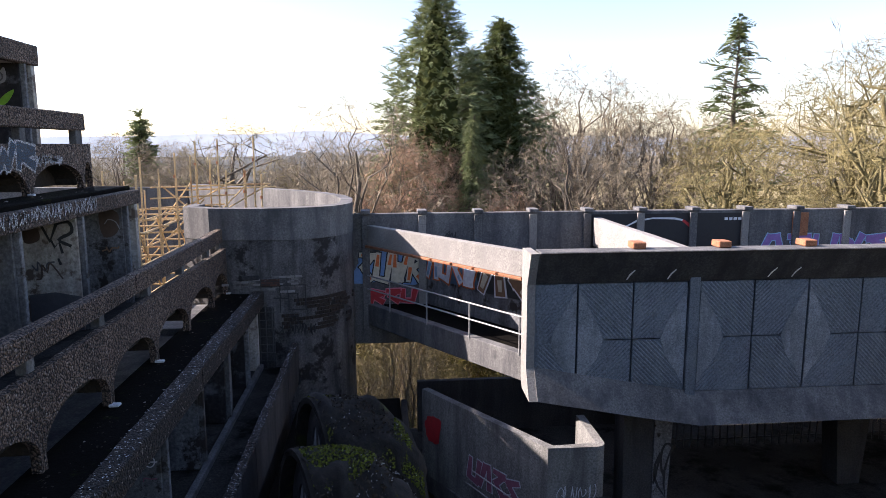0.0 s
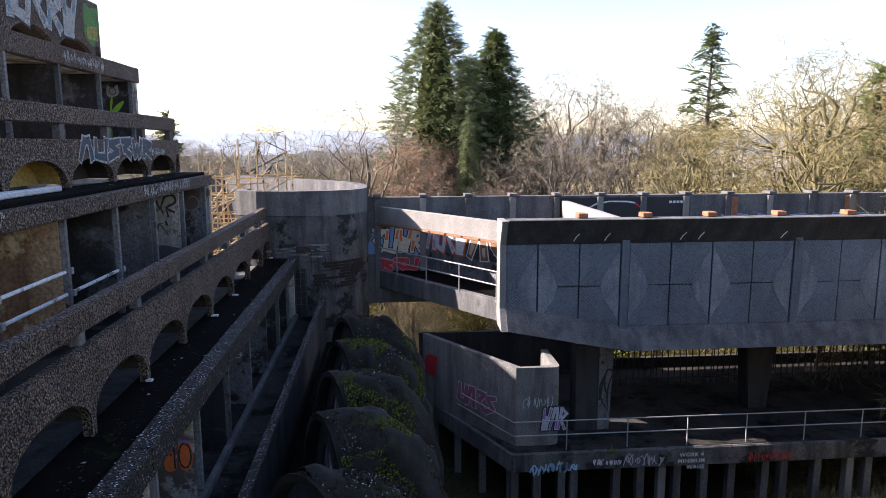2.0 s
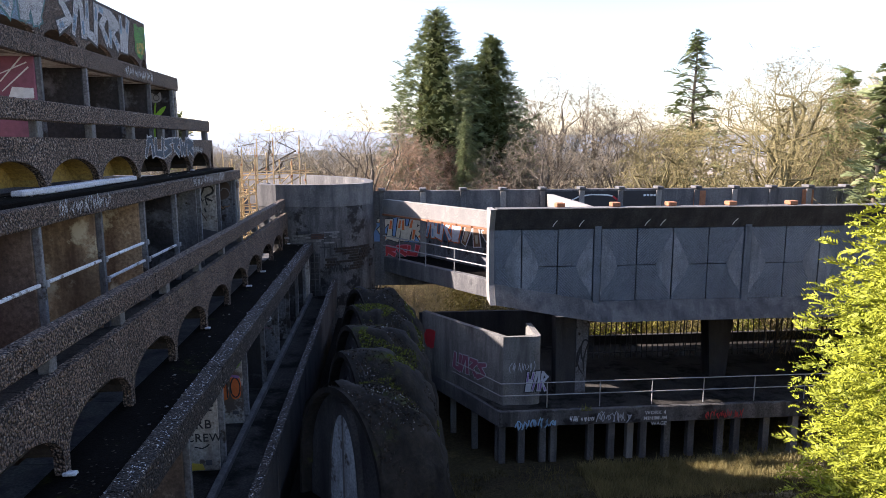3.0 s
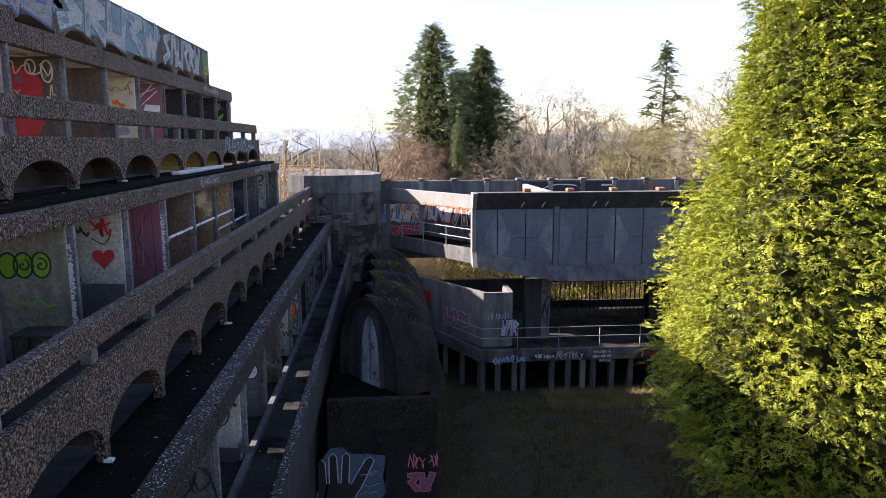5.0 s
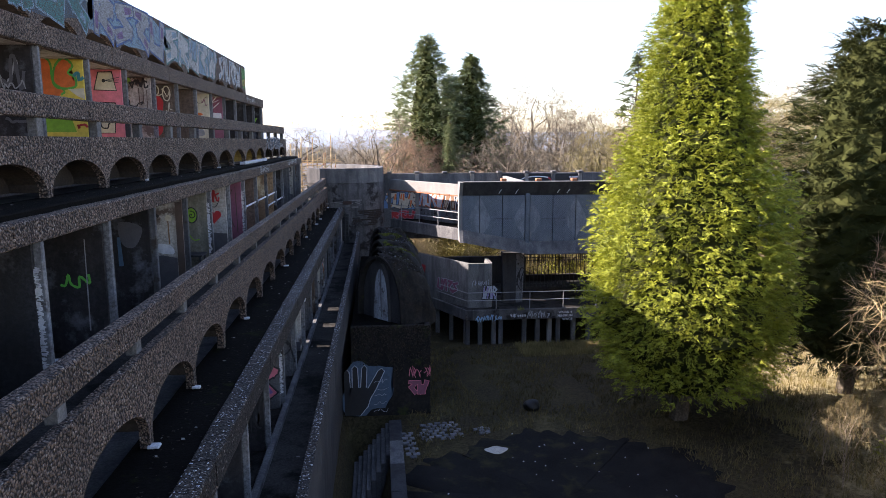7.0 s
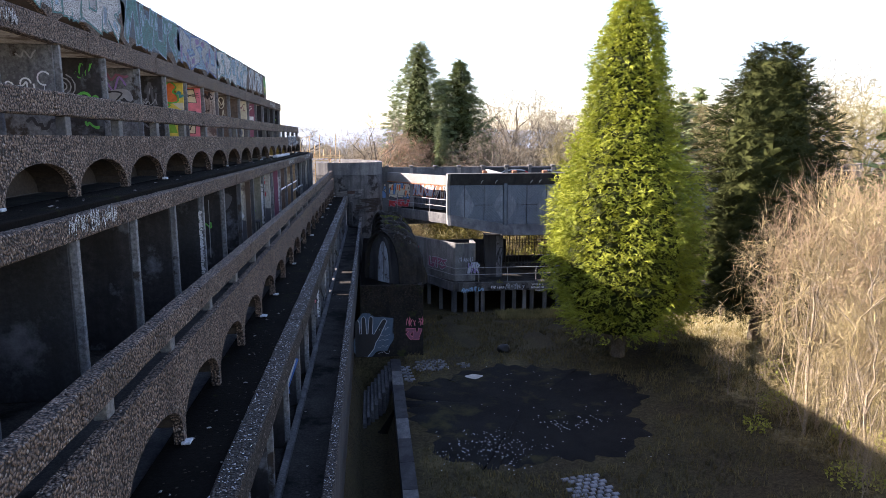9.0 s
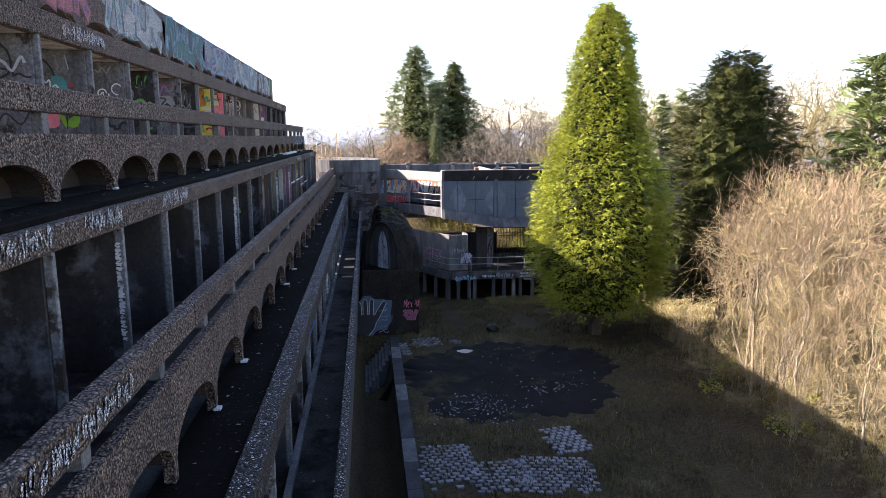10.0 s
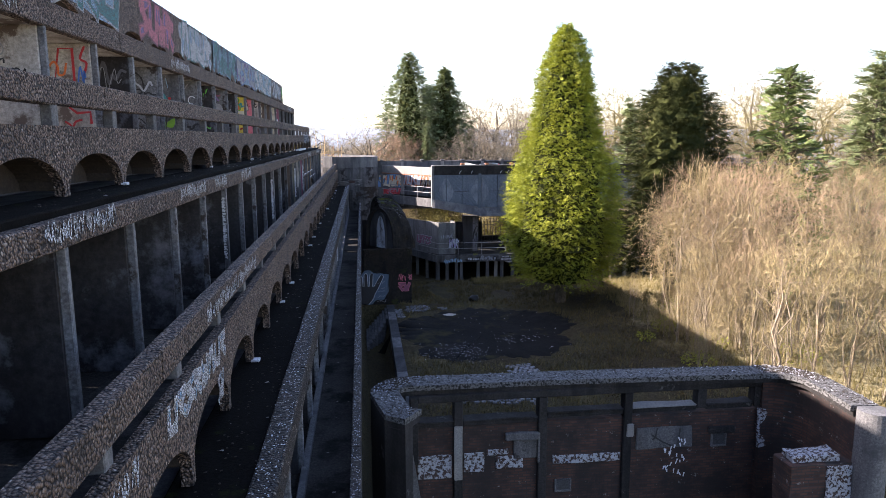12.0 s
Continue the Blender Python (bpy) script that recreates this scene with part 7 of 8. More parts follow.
sprayed("top", 7, [("plum", 0.06, scrawl(25, -0.95, -0.2, 13.3, 13.65, 8)), ("purple", 0.05, scrawl(26, -0.9, -0.3, 13.1, 13.5, 6)), ("ash", 0, rounded([(-0.7, 13.1), (-0.2, 13.15), (-0.1, 12.8), (-0.7, 12.8)])), ("black", 0.04, rounded([(-0.95, 13.0), (-0.6, 13.1), (-0.35, 13.05), (-0.5, 12.85), (-0.2, 12.8)], False)), ("black", 0.05, scrawl(27, -0.4, -0.1, 12.78, 12.95, 5)), ("green", 0.05, scrawl(84, -0.9, -0.5, 12.05, 12.3, 5))])
sprayed("top", 6, [("ash", 0.03, spiral(-0.85, 13.05, 0.3, 3.2)), ("green", 0.05, scrawl(81, -0.55, -0.2, 13.2, 13.6, 9)), ("black", 0.05, scrawl(28, -0.6, -0.15, 13.2, 13.6, 8)), ("green", 0.06, scrawl(82, -0.5, -0.1, 12.78, 12.92, 5)), ("black", 0.04, scrawl(29, -0.6, -0.05, 12.05, 12.3, 7)), ("green", 0.05, scrawl(83, -0.4, -0.1, 12.1, 12.3, 5))])
sprayed("top", 5, [("slate", 0.05, scrawl(31, -0.9, -0.05, 12.85, 13.2, 10)), ("white", 0.03, ring_of(-0.2, 13.05, 0.12, 0.13, 0.7, 0.6)), ("white", 0.03, ring_of(-0.55, 12.95, 0.1, 0.1, 0.75)), ("white", 0.03, scrawl(32, -0.95, -0.35, 12.8, 13.0, 8)), ("ash", 0.03, scrawl(33, -0.7, -0.3, 13.4, 13.6, 5)), ("white", 0.012, [(-0.2, 12.93), (-0.2, 12.75)]), ("black", 0.06, scrawl(34, -0.6, -0.05, 12.05, 12.3, 7))])
sprayed("top", 4, [("black", 0.04, rounded([(-1.0, 13.6), (-0.75, 13.4), (-0.65, 13.1), (-0.75, 12.85)], False)), ("teal", 0, rounded([(-0.7, 13.15), (-0.45, 13.1), (-0.42, 12.82), (-0.7, 12.82)])), ("white", 0.03, scrawl(35, -1.0, -0.55, 12.8, 13.1, 8)), ("red", 0, ring_of(-0.32, 12.98, 0.045, 0.045)[:-1]), ("sky", 0.02, [(-0.4, 13.6), (-0.35, 13.3)]), ("black", 0.03, [(-0.48, 12.05), (-0.45, 12.4)]), ("lime", 0, rounded([(-0.62, 12.36), (-0.52, 12.1), (-0.47, 12.1), (-0.5, 12.3)])), ("lime", 0, rounded([(-0.2, 12.36), (-0.42, 12.25), (-0.44, 12.1), (-0.25, 12.1)])), ("pink", 0, rounded([(-1.0, 12.4), (-0.65, 12.42), (-0.65, 12.1), (-1.0, 12.1)]))])
sprayed("top", 3, [("black", 0.04, rounded([(-0.95, 12.85), (-0.97, 13.45), (-0.7, 13.6), (-0.42, 13.4), (-0.4, 13.05), (-0.65, 12.9)], False)), ("black", 0.035, scrawl(36, -0.55, -0.05, 12.75, 13.1, 6)), ("silver", 0.05, scrawl(37, -0.9, -0.1, 13.0, 13.5, 6)), ("black", 0.03, rounded([(-0.95, 12.4), (-0.75, 12.1), (-0.55, 12.3), (-0.3, 12.1), (-0.1, 12.4)], False))])
sprayed("top", 2, [("slate", 0.06, scrawl(38, -1.0, -0.1, 12.9, 13.6, 12)), ("ash", 0.015, scrawl(39, -0.9, -0.2, 12.9, 13.5, 10))])
sprayed("top", 1, [("red", 0.05, [(-1.05, 13.6), (-0.75, 12.85), (-0.62, 13.6), (-0.35, 13.6), (-0.35, 12.85), (-0.55, 12.85)]), ("orange", 0.04, scrawl(41, -1.05, -0.5, 13.0, 13.5, 9)), ("red", 0.045, rounded([(-0.1, 13.65), (-0.2, 13.4), (-0.08, 13.3), (-0.18, 13.0)], False)), ("blue", 0.03, scrawl(42, -0.28, -0.1, 12.9, 13.4, 6)), ("brown", 0.05, scrawl(43, -1.1, -0.8, 12.85, 13.3, 5)), ("red", 0.05, [(-0.5, 12.4), (-0.35, 12.28), (-0.08, 12.3), (-0.08, 12.05)]), ("red", 0.04, scrawl(44, -0.6, -0.3, 12.0, 12.2, 5))])
sprayed("top", 0, [("black", 0.028, scrawl(45, -0.62, -0.22, 12.87, 13.0, 9)), ("black", 0.028, scrawl(46, -0.75, -0.55, 13.05, 13.14, 4)), ("ash", 0.02, ring_of(-0.65, 13.3, 0.08, 0.1))])
# middle storey
sprayed("mid", 7, [("green", 0.04, scrawl(50, -0.75, -0.25, 9.35, 9.6, 7)), ("ash", 0.02, [(-0.3, 10.2), (-0.32, 8.6)])])
sprayed("mid", 8, [("slate", 0.05, ring_of(-0.35, 9.95, 0.12, 0.1)), ("slate", 0, rounded([(-0.6, 10.2), (-0.15, 10.1), (-0.3, 9.7), (-0.55, 9.75)])), ("dusk", 0.08, [(-0.62, 9.9), (-0.6, 9.3)])])
sprayed("mid", 9, [("umber", 0, [(-0.16, 8.4), (0.0, 8.4), (0.0, 10.4), (-0.16, 10.4)]), ("slate", 0, [(-1.1, 8.22), (-0.17, 8.22), (-0.17, 9.05), (-0.5, 9.12), (-1.1, 9.08)]), ("white", 0, rounded([(-0.62, 9.4), (-0.3, 9.35), (-0.25, 9.15), (-0.62, 9.2)])), ("brown", 0.03, [(-0.34, 10.0), (-0.33, 9.4)]), ("black", 0.06, [(-0.75, 10.25), (-0.55, 10.05)]), ("cream", 0, rounded([(-0.35, 10.1), (-0.25, 10.05), (-0.28, 9.95), (-0.4, 9.98)]))])
loops = [ring_of(x, 9.83, 0.15, 0.21) for x in (-0.94, -0.7, -0.42)]
sprayed("mid", 10, [("lime", 0, q[:-1]) for q in loops] + [("black", 0.03, q) for q in loops] + [("black", 0.025, spiral(-0.42, 9.83, 0.12, 1.3)), ("black", 0.025, spiral(-0.7, 9.83, 0.11, 1.2)), ("lime", 0.03, scrawl(51, -0.95, -0.3, 9.0, 9.4, 7))])
sprayed("mid", 11, [("slate", 0, [(-1.1, 8.22), (-0.02, 8.22), (-0.02, 9.0), (-0.6, 9.03), (-1.1, 8.98)]), ("black", 0.05, scrawl(52, -1.02, -0.6, 10.0, 10.35, 8)), ("red", 0.05, scrawl(53, -0.6, -0.2, 9.95, 10.35, 8)), ("red", 0.04, [(-0.55, 10.1), (-0.2, 10.25)]), ("black", 0.02, rounded([(-0.6, 9.95), (-0.35, 9.82), (-0.22, 10.0)], False)), ("black", 0.02, [(-1.0, 9.75), (-0.93, 9.5), (-0.86, 9.8)])])
sprayed("mid", 12, [("umber", 0.02, [(-0.85, 10.2), (-0.8, 8.5)]), ("umber", 0.025, [(-0.62, 10.25), (-0.6, 9.0)]), ("umber", 0.03, [(-0.3, 10.2), (-0.55, 9.6), (-0.28, 8.9)]), ("pink", 0.01, [(-0.7, 10.2), (-0.68, 8.8)]), ("umber", 0.025, [(-0.2, 10.3), (-0.17, 8.7)]), ("pink", 0.01, [(-0.4, 10.2), (-0.45, 8.9)])])
sprayed("mid", 18, [("umber", 0, rounded([(-1.0, 10.4), (-0.75, 10.3), (-0.72, 10.05), (-1.0, 10.0)])), ("black", 0.07, [(-0.68, 10.38), (-0.52, 10.02), (-0.38, 10.36)]), ("black", 0.06, rounded([(-0.42, 10.36), (-0.15, 10.4), (-0.1, 10.2), (-0.35, 10.05), (-0.12, 9.92)], False)), ("black", 0.05, [(-0.5, 10.05), (-0.44, 9.9), (-0.35, 10.0), (-0.3, 9.78)]), ("black", 0.05, [(-0.39, 9.68), (-0.35, 9.55)]), ("slate", 0.03, scrawl(61, -0.9, -0.5, 9.3, 9.75, 6)), ("umber", 0.03, scrawl(62, -0.9, -0.4, 9.2, 9.6, 5)), ("slate", 0, [(-1.0, 8.22), (0.0, 8.22), (0.0, 8.9), (-0.5, 9.0), (-1.0, 8.95)])])
sprayed("mid", 19, [("umber", 0, rounded([(-0.5, 10.4), (-0.1, 10.35), (-0.12, 9.9), (-0.45, 9.8)])), ("brown", 0.03, scrawl(63, -0.5, -0.1, 9.4, 9.6, 6)), ("ash", 0.02, scrawl(64, -0.4, -0.1, 9.9, 10.2, 4))])
heart = bmesh.new()
ht = [2 * math.pi * k / 28 for k in range(28)]
blob(heart, [(0.0135 * 16 * math.sin(a) ** 3, 0.0145 * (13 * math.cos(a) - 5 * math.cos(2 * a) - 2 * math.cos(3 * a) - math.cos(4 * a))) for a in ht][::-1], Vector((-6.5, -28.4 + PHASE_B + BAY * 11 - 0.0712, 9.54)), Vector((1, 0, 0)), Vector((0, 0, 1)), Vector((0, -0.016, 0)))
part("painted_heart", heart, PAINT["red"], block)
low_art = [(9, "pink", "black", "letters"), (10, "white", "black", "tag"), (8, "silver", "black", "tag"), (6, "silver", "blue", "letters")]
for k, fill, line, style in low_art:
    fin_paint(k, PHASE_C, -3.84, 5.5, 1.1, 1.0, 300 + k, fill, line, style=style, letters=2, width=0.04)
y_tag = -28.4 + PHASE_C + BAY * 14 - 0.078
words("ZRB", (-4.6, y_tag, 6.12), 0, 0.26, PAINT["black"], block, 1.15)
words("CREW", (-4.62, y_tag, 5.84), 0, 0.24, PAINT["black"], block, 1.1)
sprayed("low", 14, [("yellow", 0, [(-0.8, 5.22), (-0.3, 5.22), (-0.35, 5.36), (-0.8, 5.4)]), ("black", 0.03, [(-0.55, 6.55), (-0.1, 6.5), (-0.45, 6.42), (-0.08, 6.6)]), ("black", 0.03, scrawl(71, -0.55, -0.2, 6.38, 6.48, 5)), ("black", 0.025, scrawl(72, -0.45, -0.2, 5.65, 5.78, 4)), ("slate", 0, [(-0.28, 5.33), (-0.16, 5.33), (-0.16, 5.44), (-0.28, 5.44)])])
sprayed("low", 15, [("lime", 0, rounded([(-0.4, 6.75), (-0.15, 6.9), (-0.02, 6.7), (-0.3, 6.45)])), ("pink", 0, rounded([(-0.5, 6.7), (-0.32, 6.72), (-0.3, 6.5), (-0.52, 6.5)])), ("orange", 0, rounded([(-0.52, 6.3), (-0.38, 6.33), (-0.34, 5.85), (-0.54, 5.84)])), ("orange", 0, rounded([(-0.27, 6.35), (-0.06, 6.33), (-0.06, 5.88), (-0.26, 5.85)])), ("black", 0.03, [(-0.53, 6.3), (-0.42, 6.1), (-0.36, 6.3), (-0.36, 5.85)]), ("black", 0.03, ring_of(-0.17, 6.1, 0.11, 0.24)), ("purple", 0.06, scrawl(73, -0.5, -0.1, 6.35, 6.5, 5)), ("slate", 0, [(-0.25, 5.44), (-0.12, 5.44), (-0.12, 5.53), (-0.25, 5.53)])])
sprayed("low", 17, [("white", 0.02, scrawl(74, -0.42, -0.05, 6.45, 6.65, 6)), ("white", 0.02, ring_of(-0.18, 6.55, 0.08, 0.1)), ("plum", 0.02, scrawl(75, -0.3, -0.1, 6.1, 6.3, 4))])
sprayed("low", 12, [("white", 0, ring_of(-0.24, 6.36, 0.17, 0.18)[:-1]), ("black", 0.025, ring_of(-0.24, 6.36, 0.18, 0.19)), ("black", 0.012, [(-0.36, 6.36), (-0.12, 6.36)])])
sprayed("low", 11, [("ash", 0, ring_of(-0.45, 6.3, 0.22, 0.3)[:-1]), ("black", 0.03, ring_of(-0.45, 6.3, 0.23, 0.31)), ("black", 0, ring_of(-0.1, 6.45, 0.04, 0.05)[:-1]), ("slate", 0, [(-0.6, 5.22), (-0.05, 5.22), (-0.05, 5.5), (-0.6, 5.55)])])

# silver lettering along the top wall, facing the court
for y0, w, n, fill, line, seed, back in ((10.2, 4.9, 6, "white", "black", 401, None), (2.0, 7.6, 5, "white", "teal", 402, "sky"), (-4.2, 6.0, 4, "silver", "blue", 403, "sky"), (-9.9, 5.4, 4, "teal", "sky", 404, "dusk"), (-15.2, 4.9, 4, "white", "teal", 405, "silver"), (-19.8, 3.6, 4, "pink", "plum", 406, None), (-27, 5.5, 4, "teal", "silver", 407, "sky"), (-34, 6, 5, "silver", "blue", 408, None)):
    graffiti((-8.9, y0, 14.68), (0, 1, 0), w, 1.22, seed, fill, line, block, letters=n, back=back, on=STONY, width=0.06)
graffiti((-8.9, 15.6, 14.7), (0, 1, 0), 1.0, 1.15, 410, "green", "green", block, letters=1, on=STONY)
# tags on deck edges and rails
for fx, z, spans in ((-8.05, 13.78, ((12.2, 2.2), (-20, 2.0), (-31.5, 2.5))), (-5.97, 10.56, ((11.0, 3.6), (3.0, 2.0), (-21.5, 1.6), (-25.0, 1.4), (-28.0, 2.0), (-33.5, 2.0))), (-3.78, 7.18, ((12.0, 2.4), (-4.0, 1.6)))):
    for y0, w in spans:
        graffiti((fx + 0.012, y0, z), (0, 1, 0), w, 0.32, int(y0 * 10) + 500, "white", "white", block, style="tag", on=STONY, width=0.03)
graffiti((-6.75, 9.6, B + 0.52), (0, 1, 0), 4.5, 0.5, 520, "dusk", "white", block, letters=6, on=STONY, width=0.045)
graffiti((-6.75, 14.0, B + 0.55), (0, 1, 0), 1.1, 0.25, 521, "white", "white", block, style="tag", on=STONY, width=0.05)
graffiti((-4.82 + 0.012, -31.5, C + 1.6), (0, 1, 0), 4.5, 0.3, 530, "white", "white", block, style="tag", on=STONY, width=0.035)
graffiti((-4.74, -33.9, C + 0.99), (0, 1, 0), 3.1, 0.37, 531, "white", "white", block, letters=8, on=STONY, width=0.015)
graffiti((-4.74, -31.42, C + 0.4), (0, 1, 0), 0.36, 0.46, 534, "white", "white", block, letters=2, on=STONY, width=0.015)
graffiti((-4.74, -36.6, C + 0.99), (0, 1, 0), 1.6, 0.36, 533, "white", "white", block, style="tag", on=STONY, width=0.03)
# tower marks
sq = bmesh.new()
for pts in ([(0, 0), (0, 0.85), (0.75, 0.85), (0.75, 0.1), (0.25, 0.1), (0.25, 0.6), (0.52, 0.6), (0.52, 0.3)], [(-0.2, 0.45), (0.25, 0.45)], [(0.1, -0.1), (0.5, -0.1), (0.5, -0.35)]):
    ribbon(sq, pts, 0.035, Vector((-3.2, 20.385, 6.9)), Vector((1, 0, 0)), Vector((0, 0, 1)), Vector((0, 0, 0)))
part("paint_stroke", sq, PAINT["black"], tower)
graffiti((-3.25, 20.39, 6.2), (1, 0, 0), 0.9, 0.4, 551, "black", "black", tower, style="tag", width=0.03)
graffiti((-3.3, 20.39, 4.6), (1, 0, 0), 0.6, 0.7, 552, "black", "black", tower, letters=1, width=0.03)
rngb = random.Random(9)
brick_bm = bmesh.new()
add_box(brick_bm, -0.105, 0.105, -0.02, 0.02, -0.032, 0.032, 0.006)
brick_me = bpy.data.meshes.new("brick")
brick_bm.to_mesh(brick_me)
brick_bm.free()
M_PALEBRICK = surface("washed_brick", (0.1, 0.095, 0.09), (0.24, 0.23, 0.22), 2.0, 25, 0.9, 0.4, piece=0.4)
brick_me.materials.append(M_PALEBRICK)
for r in range(7):
    for c in range(22):
        x = -4.9 + 0.225 * c + 0.11 * (r % 2)
        if rngb.random() < 0.32 or abs(r - 3) + abs(c - 12) * 0.3 > 4.5 or x > -2.6:
            continue
        yy = 20.42 if x < -3.2 else 22.5 - math.sqrt(max(0.01, 2.1 ** 2 - (x + 3.2) ** 2))
        shared("brick", brick_me, Matrix.Translation((x, yy - 0.004, 7.55 + 0.075 * r)) @ Matrix.Rotation(math.asin(min(1, max(0, (x + 3.2) / 2.1))), 4, "Z"), tower)
box("brick_hole", (-3.75, -3.2, 20.36, 20.416, 7.72, 7.95), M_BRICK, tower)
box("brick_hole", (-4.3, -3.8, 20.38, 20.416, 7.92, 8.06), M_CONC_DARK, tower)

# bridge back wall lettering
bu = (Vector((4.95, 17.95)) - Vector((1.4, 23.2))).normalized()
graffiti((-1.0, 23.29, 7.1), (1, 0, 0), 2.3, 1.2, 561, "cream", "black", hall, letters=4, back="skyblue", width=0.04, lift=0.008)
for s0, w, n, fill, line, back, seed in ((0.05, 2.5, 4, "white", "orange", "dusk", 562), (2.75, 3.3, 3, "brown", "white", "black", 563)):
    q = Vector((1.4, 23.2)) + bu * s0
    graffiti((q.x, q.y, 7.3), (bu.x, bu.y, 0), w, 1.2, seed, fill, line, bridge, letters=n, back=back, width=0.06, lift=0.012)
graffiti((-0.6, 23.29, 6.45), (1, 0, 0), 1.6, 0.5, 564, "red", "pink", hall, letters=3, lift=0.02)

# rear wall of the hall
def loop_mark(pts, w, col):
    b2 = bmesh.new()
    ribbon(b2, pts, w, Vector((0, 23.28, 0)), Vector((1, 0, 0)), Vector((0, 0, 1)), Vector((0, 0, 0)))
    part("paint_stroke", b2, PAINT[col], hall)


loop_mark([(8.4, 9.0), (8.8, 9.2), (9.4, 9.3), (10.2, 9.28), (10.5, 9.22)], 0.06, "white")
loop_mark([(10.5, 9.22), (10.8, 9.0), (10.95, 8.6), (11.0, 8.1)], 0.1, "red")
for i in range(5):
    box("unread_mark", (12.05 + 0.17 * i, 12.17 + 0.17 * i, 23.279, 23.287, 9.2, 9.3), PAINT["white"], hall, bevel=0)
graffiti((13.4, 23.29, 7.9), (1, 0, 0), 9.0, 0.75, 570, "purple", "sky", hall, letters=9, lift=0.006)
graffiti((13.8, 23.29, 7.4), (1, 0, 0), 8.0, 0.6, 571, "orange", "pink", hall, letters=8, lift=0.006)
graffiti((4.8, 23.29, 7.7), (1, 0, 0), 2.0, 0.5, 572, "green", "black", hall, letters=3, lift=0.006)
graffiti((2.0, 23.29, 8.6), (1, 0, 0), 0.5, 0.4, 573, "black", "black", hall, style="tag", width=0.03)
for i in range(5):
    x = (5.6, 6.6, 9.1, 9.7, 12.5)[i]
    b2 = bmesh.new()
    ribbon(b2, [(0, 0), (0.05, 0.16), (0.14, 0.3)], 0.04, Vector((x, HY - 0.2, 8.72)), Vector((1, 0, 0)), Vector((0, -0.5, 0.86)).normalized(), Vector((0, -0.02, 0)))
    part("paint_drip", b2, PAINT["white"], hall)

# kiosk, pier and platform marks
ku = (Vector((3.82, 15.55)) - Vector((1.0, 19.9))).normalized()
q = Vector((1.0, 19.9)) + ku * 2.2
graffiti((q.x, q.y, 2.5), (ku.x, ku.y, 0), 2.0, 0.8, 581, "plum", "silver", pulpit, letters=4, width=0.03, lift=0.01)
q = Vector((1.0, 19.9)) + ku * 0.2
graffiti((q.x, q.y, 3.0), (ku.x, ku.y, 0), 0.7, 0.9, 582, "red", "red", pulpit, letters=1, lift=0.01)
graffiti((4.7, 15.545, 2.3), (1, 0, 0), 0.85, 0.95, 583, "silver", "black", pulpit, letters=3, width=0.045, lift=0.006)
graffiti((4.1, 15.545, 3.1), (1, 0, 0), 0.9, 0.5, 584, "silver", "silver", pulpit, style="tag", width=0.02, lift=0.006)
graffiti((6.95, 16.567, 2.4), (1, 0, 0), 0.38, 1.9, 585, "black", "black", pier, style="tag", width=0.06, lift=0.006)
words("WORK 4", (9.2, 14.91, PZ - 0.3), 0, 0.2, PAINT["white"], platform, 1.1)
words("MINIMUM", (9.15, 14.91, PZ - 0.52), 0, 0.2, PAINT["white"], platform, 1.1)
words("WAGE", (9.45, 14.91, PZ - 0.74), 0, 0.2, PAINT["white"], platform, 1.1)
graffiti((4.2, 14.915, PZ - 0.75), (1, 0, 0), 1.5, 0.5, 591, "blue", "sky", platform, style="tag", width=0.05, lift=0.01)
graffiti((6.3, 14.915, PZ - 0.5), (1, 0, 0), 0.8, 0.25, 592, "white", "white", platform, style="tag", width=0.025, lift=0.01)
graffiti((7.3, 14.915, PZ - 0.6), (1, 0, 0), 1.4, 0.5, 593, "purple", "silver", platform, style="tag", width=0.03, lift=0.01)
graffiti((11.6, 14.915, PZ - 0.6), (1, 0, 0), 1.4, 0.4, 594, "plum", "red", platform, style="tag", width=0.03, lift=0.01)

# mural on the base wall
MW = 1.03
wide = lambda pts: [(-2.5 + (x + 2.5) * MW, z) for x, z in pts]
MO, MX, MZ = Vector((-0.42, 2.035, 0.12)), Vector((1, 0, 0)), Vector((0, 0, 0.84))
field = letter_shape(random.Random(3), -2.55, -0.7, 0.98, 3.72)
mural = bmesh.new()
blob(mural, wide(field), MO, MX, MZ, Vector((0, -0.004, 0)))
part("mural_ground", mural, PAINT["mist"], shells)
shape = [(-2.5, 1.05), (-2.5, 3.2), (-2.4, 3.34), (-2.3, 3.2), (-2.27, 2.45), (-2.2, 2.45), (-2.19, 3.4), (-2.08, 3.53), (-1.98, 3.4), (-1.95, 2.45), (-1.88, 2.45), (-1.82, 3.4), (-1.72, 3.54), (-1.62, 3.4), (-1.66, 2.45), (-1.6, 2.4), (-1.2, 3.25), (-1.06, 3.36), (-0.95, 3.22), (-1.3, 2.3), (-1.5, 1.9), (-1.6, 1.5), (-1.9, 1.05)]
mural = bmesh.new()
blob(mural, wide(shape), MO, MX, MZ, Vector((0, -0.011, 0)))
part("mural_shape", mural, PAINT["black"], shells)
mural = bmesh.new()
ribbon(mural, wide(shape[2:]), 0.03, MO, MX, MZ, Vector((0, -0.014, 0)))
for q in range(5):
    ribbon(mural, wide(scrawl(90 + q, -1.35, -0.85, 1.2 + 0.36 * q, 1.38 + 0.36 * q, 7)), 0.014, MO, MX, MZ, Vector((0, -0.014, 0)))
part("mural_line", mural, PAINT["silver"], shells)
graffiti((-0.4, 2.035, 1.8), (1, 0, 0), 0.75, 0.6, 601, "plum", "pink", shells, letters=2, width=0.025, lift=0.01)

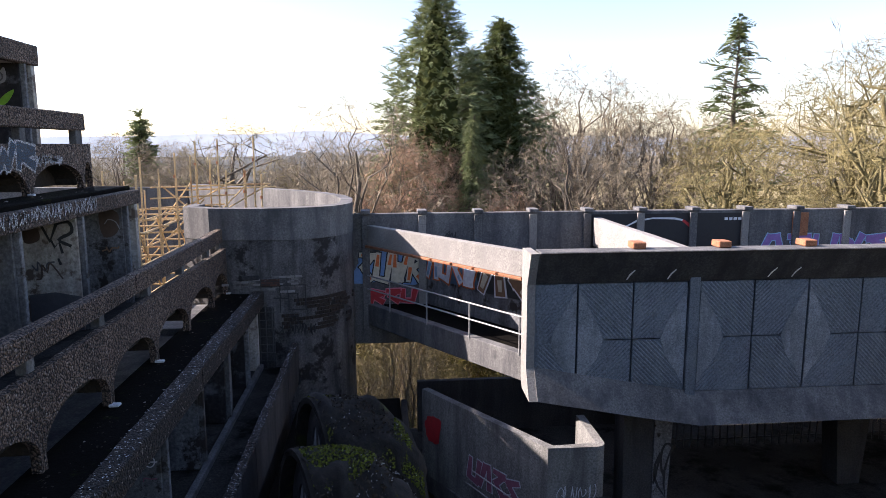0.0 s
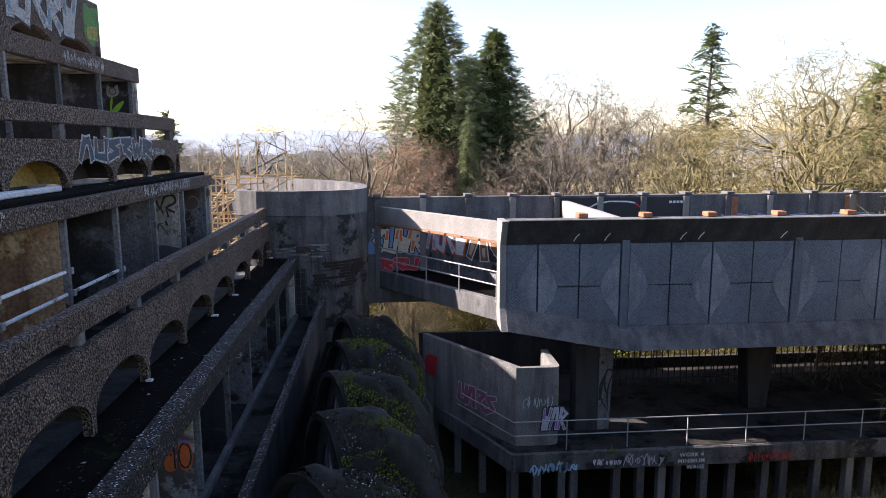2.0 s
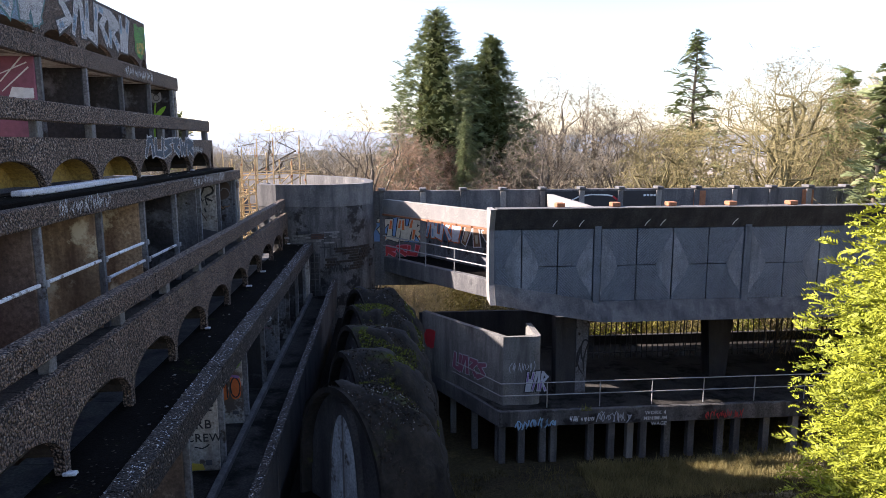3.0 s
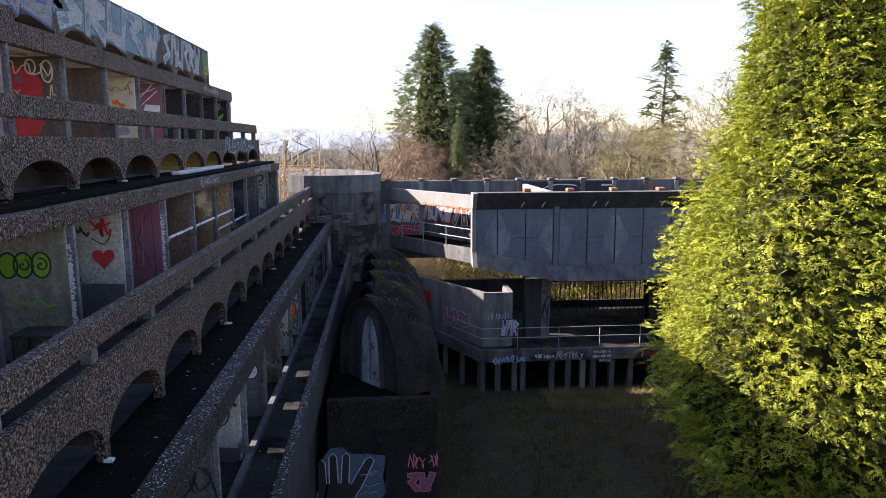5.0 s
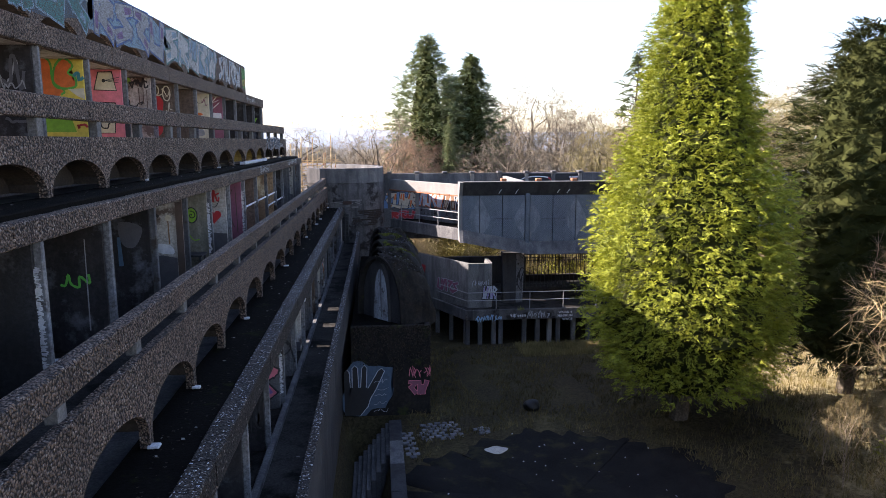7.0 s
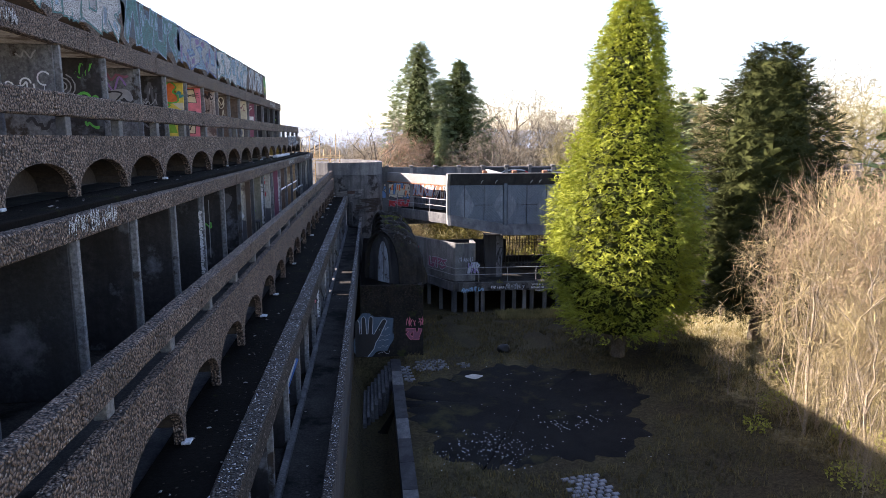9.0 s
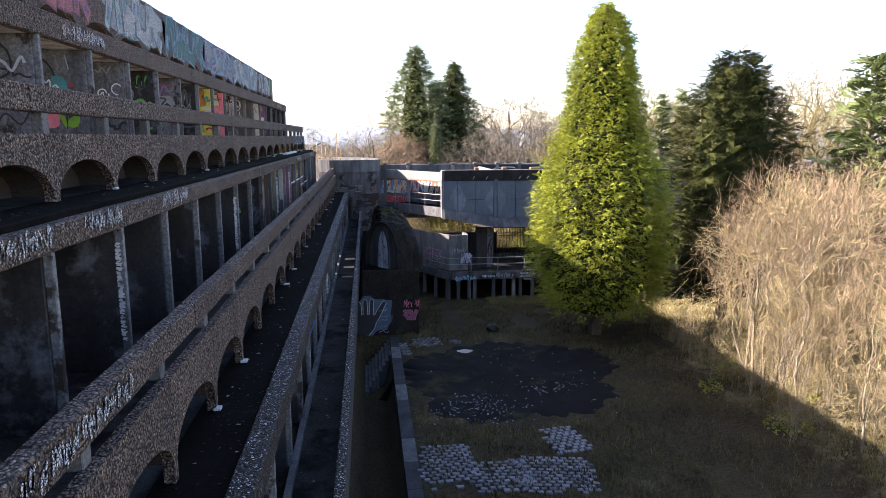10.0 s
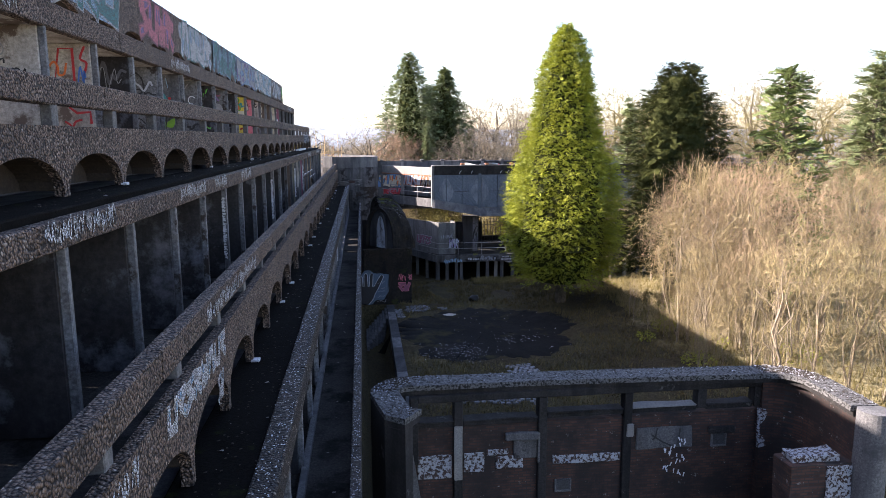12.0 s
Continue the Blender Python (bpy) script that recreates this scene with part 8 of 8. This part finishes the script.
for k, phase, front, z0 in ((2, PHASE_B, -6.0, 8.5), (6, PHASE_B, -6.0, 8.4), (10, PHASE_B, -6.0, 8.4), (12, PHASE_B, -6.0, 8.4), (9, PHASE_C, -3.84, 5.4)):
    y = -28.4 + phase + BAY * k
    graffiti((front - 0.15, y - 0.0615, z0 + 1.75), (0, 0, -1), 1.5, 0.12, 700 + k, "white", "white", block, style="tag", v=(1, 0, 0), width=0.02)
graffiti((-0.35, 2.035, 2.5), (1, 0, 0), 0.6, 0.5, 602, "pink", "pink", shells, style="tag", width=0.03, lift=0.01)

# ---- things left in the open cells ----
table = thing("broken_table", (-6.45, -5.1, 8.2), "small broken grey table in an open cell", "table")
box("tabletop", (-6.8, -6.15, -5.4, -4.85, 8.78, 8.83), M_CONC_DARK, table, bevel=0.008)
for x, y in ((-6.75, -5.35), (-6.2, -5.35), (-6.75, -4.9), (-6.2, -4.9)):
    box("leg", (x - 0.03, x + 0.03, y - 0.03, y + 0.03, 8.2, 8.785), M_DARKSTEEL, table)
lump = thing("concrete_lump", (-6.35, -6.3, 8.2), "broken concrete lump on the floor of a cell", "rubble")
worn_box("lump", (-6.6, -6.15, -6.5, -6.15, 8.2, 8.42), M_CONC_PALE, lump, step=0.15, amount=0.05)
for k, (x, y, w) in enumerate(((-6.9, -5.1, 0.5), (-6.6, -7.3, 0.35), (-7.0, -9.8, 0.55), (-6.7, -12.4, 0.4), (-7.2, -17.0, 0.6))):
    sheet = thing("fallen_board", (x, y, 8.2), "pale fallen board lying in an open cell", "board", "fallen boards in the cells")
    worn_box("board", (x - w, x + w * 0.6, y - 0.3, y + 0.25, 8.202, 8.23), M_FOOT if k % 2 else M_COLUMN, sheet, step=0.3, amount=0.015)

# ---- small things about the court ----
sack = thing("rubbish_sack", (4.65, 2.0, 0.9), "slumped black rubbish sack in the grass", "rubbish")
bm = bmesh.new()
bmesh.ops.create_icosphere(bm, subdivisions=3, radius=0.36)
for v in bm.verts:
    v.co *= 1 + 0.22 * noise.noise(v.co * 4)
    v.co = Vector((4.65 + v.co.x, 2.0 + v.co.y * 0.85, ground_z(4.65, 2.0) + 0.18 + max(-0.2, v.co.z * 0.75)))
part("sack", bm, M_BIN, sack, smooth=True)
tuft = thing("grass_tuft", (6.9, 14.9, PZ), "bright tuft of grass growing from the walkway edge", "plant")
bm = bmesh.new()
trng = random.Random(14)
for i in range(40):
    a, h = trng.uniform(0, 6.28), trng.uniform(0.12, 0.34)
    x, lean = 6.9 + trng.gauss(0, 0.12), trng.uniform(0.05, 0.2)
    p = Vector((x, 14.9, PZ - 0.06))
    side = Vector((math.cos(a), math.sin(a), 0)) * 0.012
    tip = p + Vector((math.cos(a + 1) * lean, -abs(math.sin(a + 1)) * lean, h))
    bm.faces.new([bm.verts.new(q) for q in (p - side, p + side, tip)])
part("tuft", bm, M_IVY, tuft)
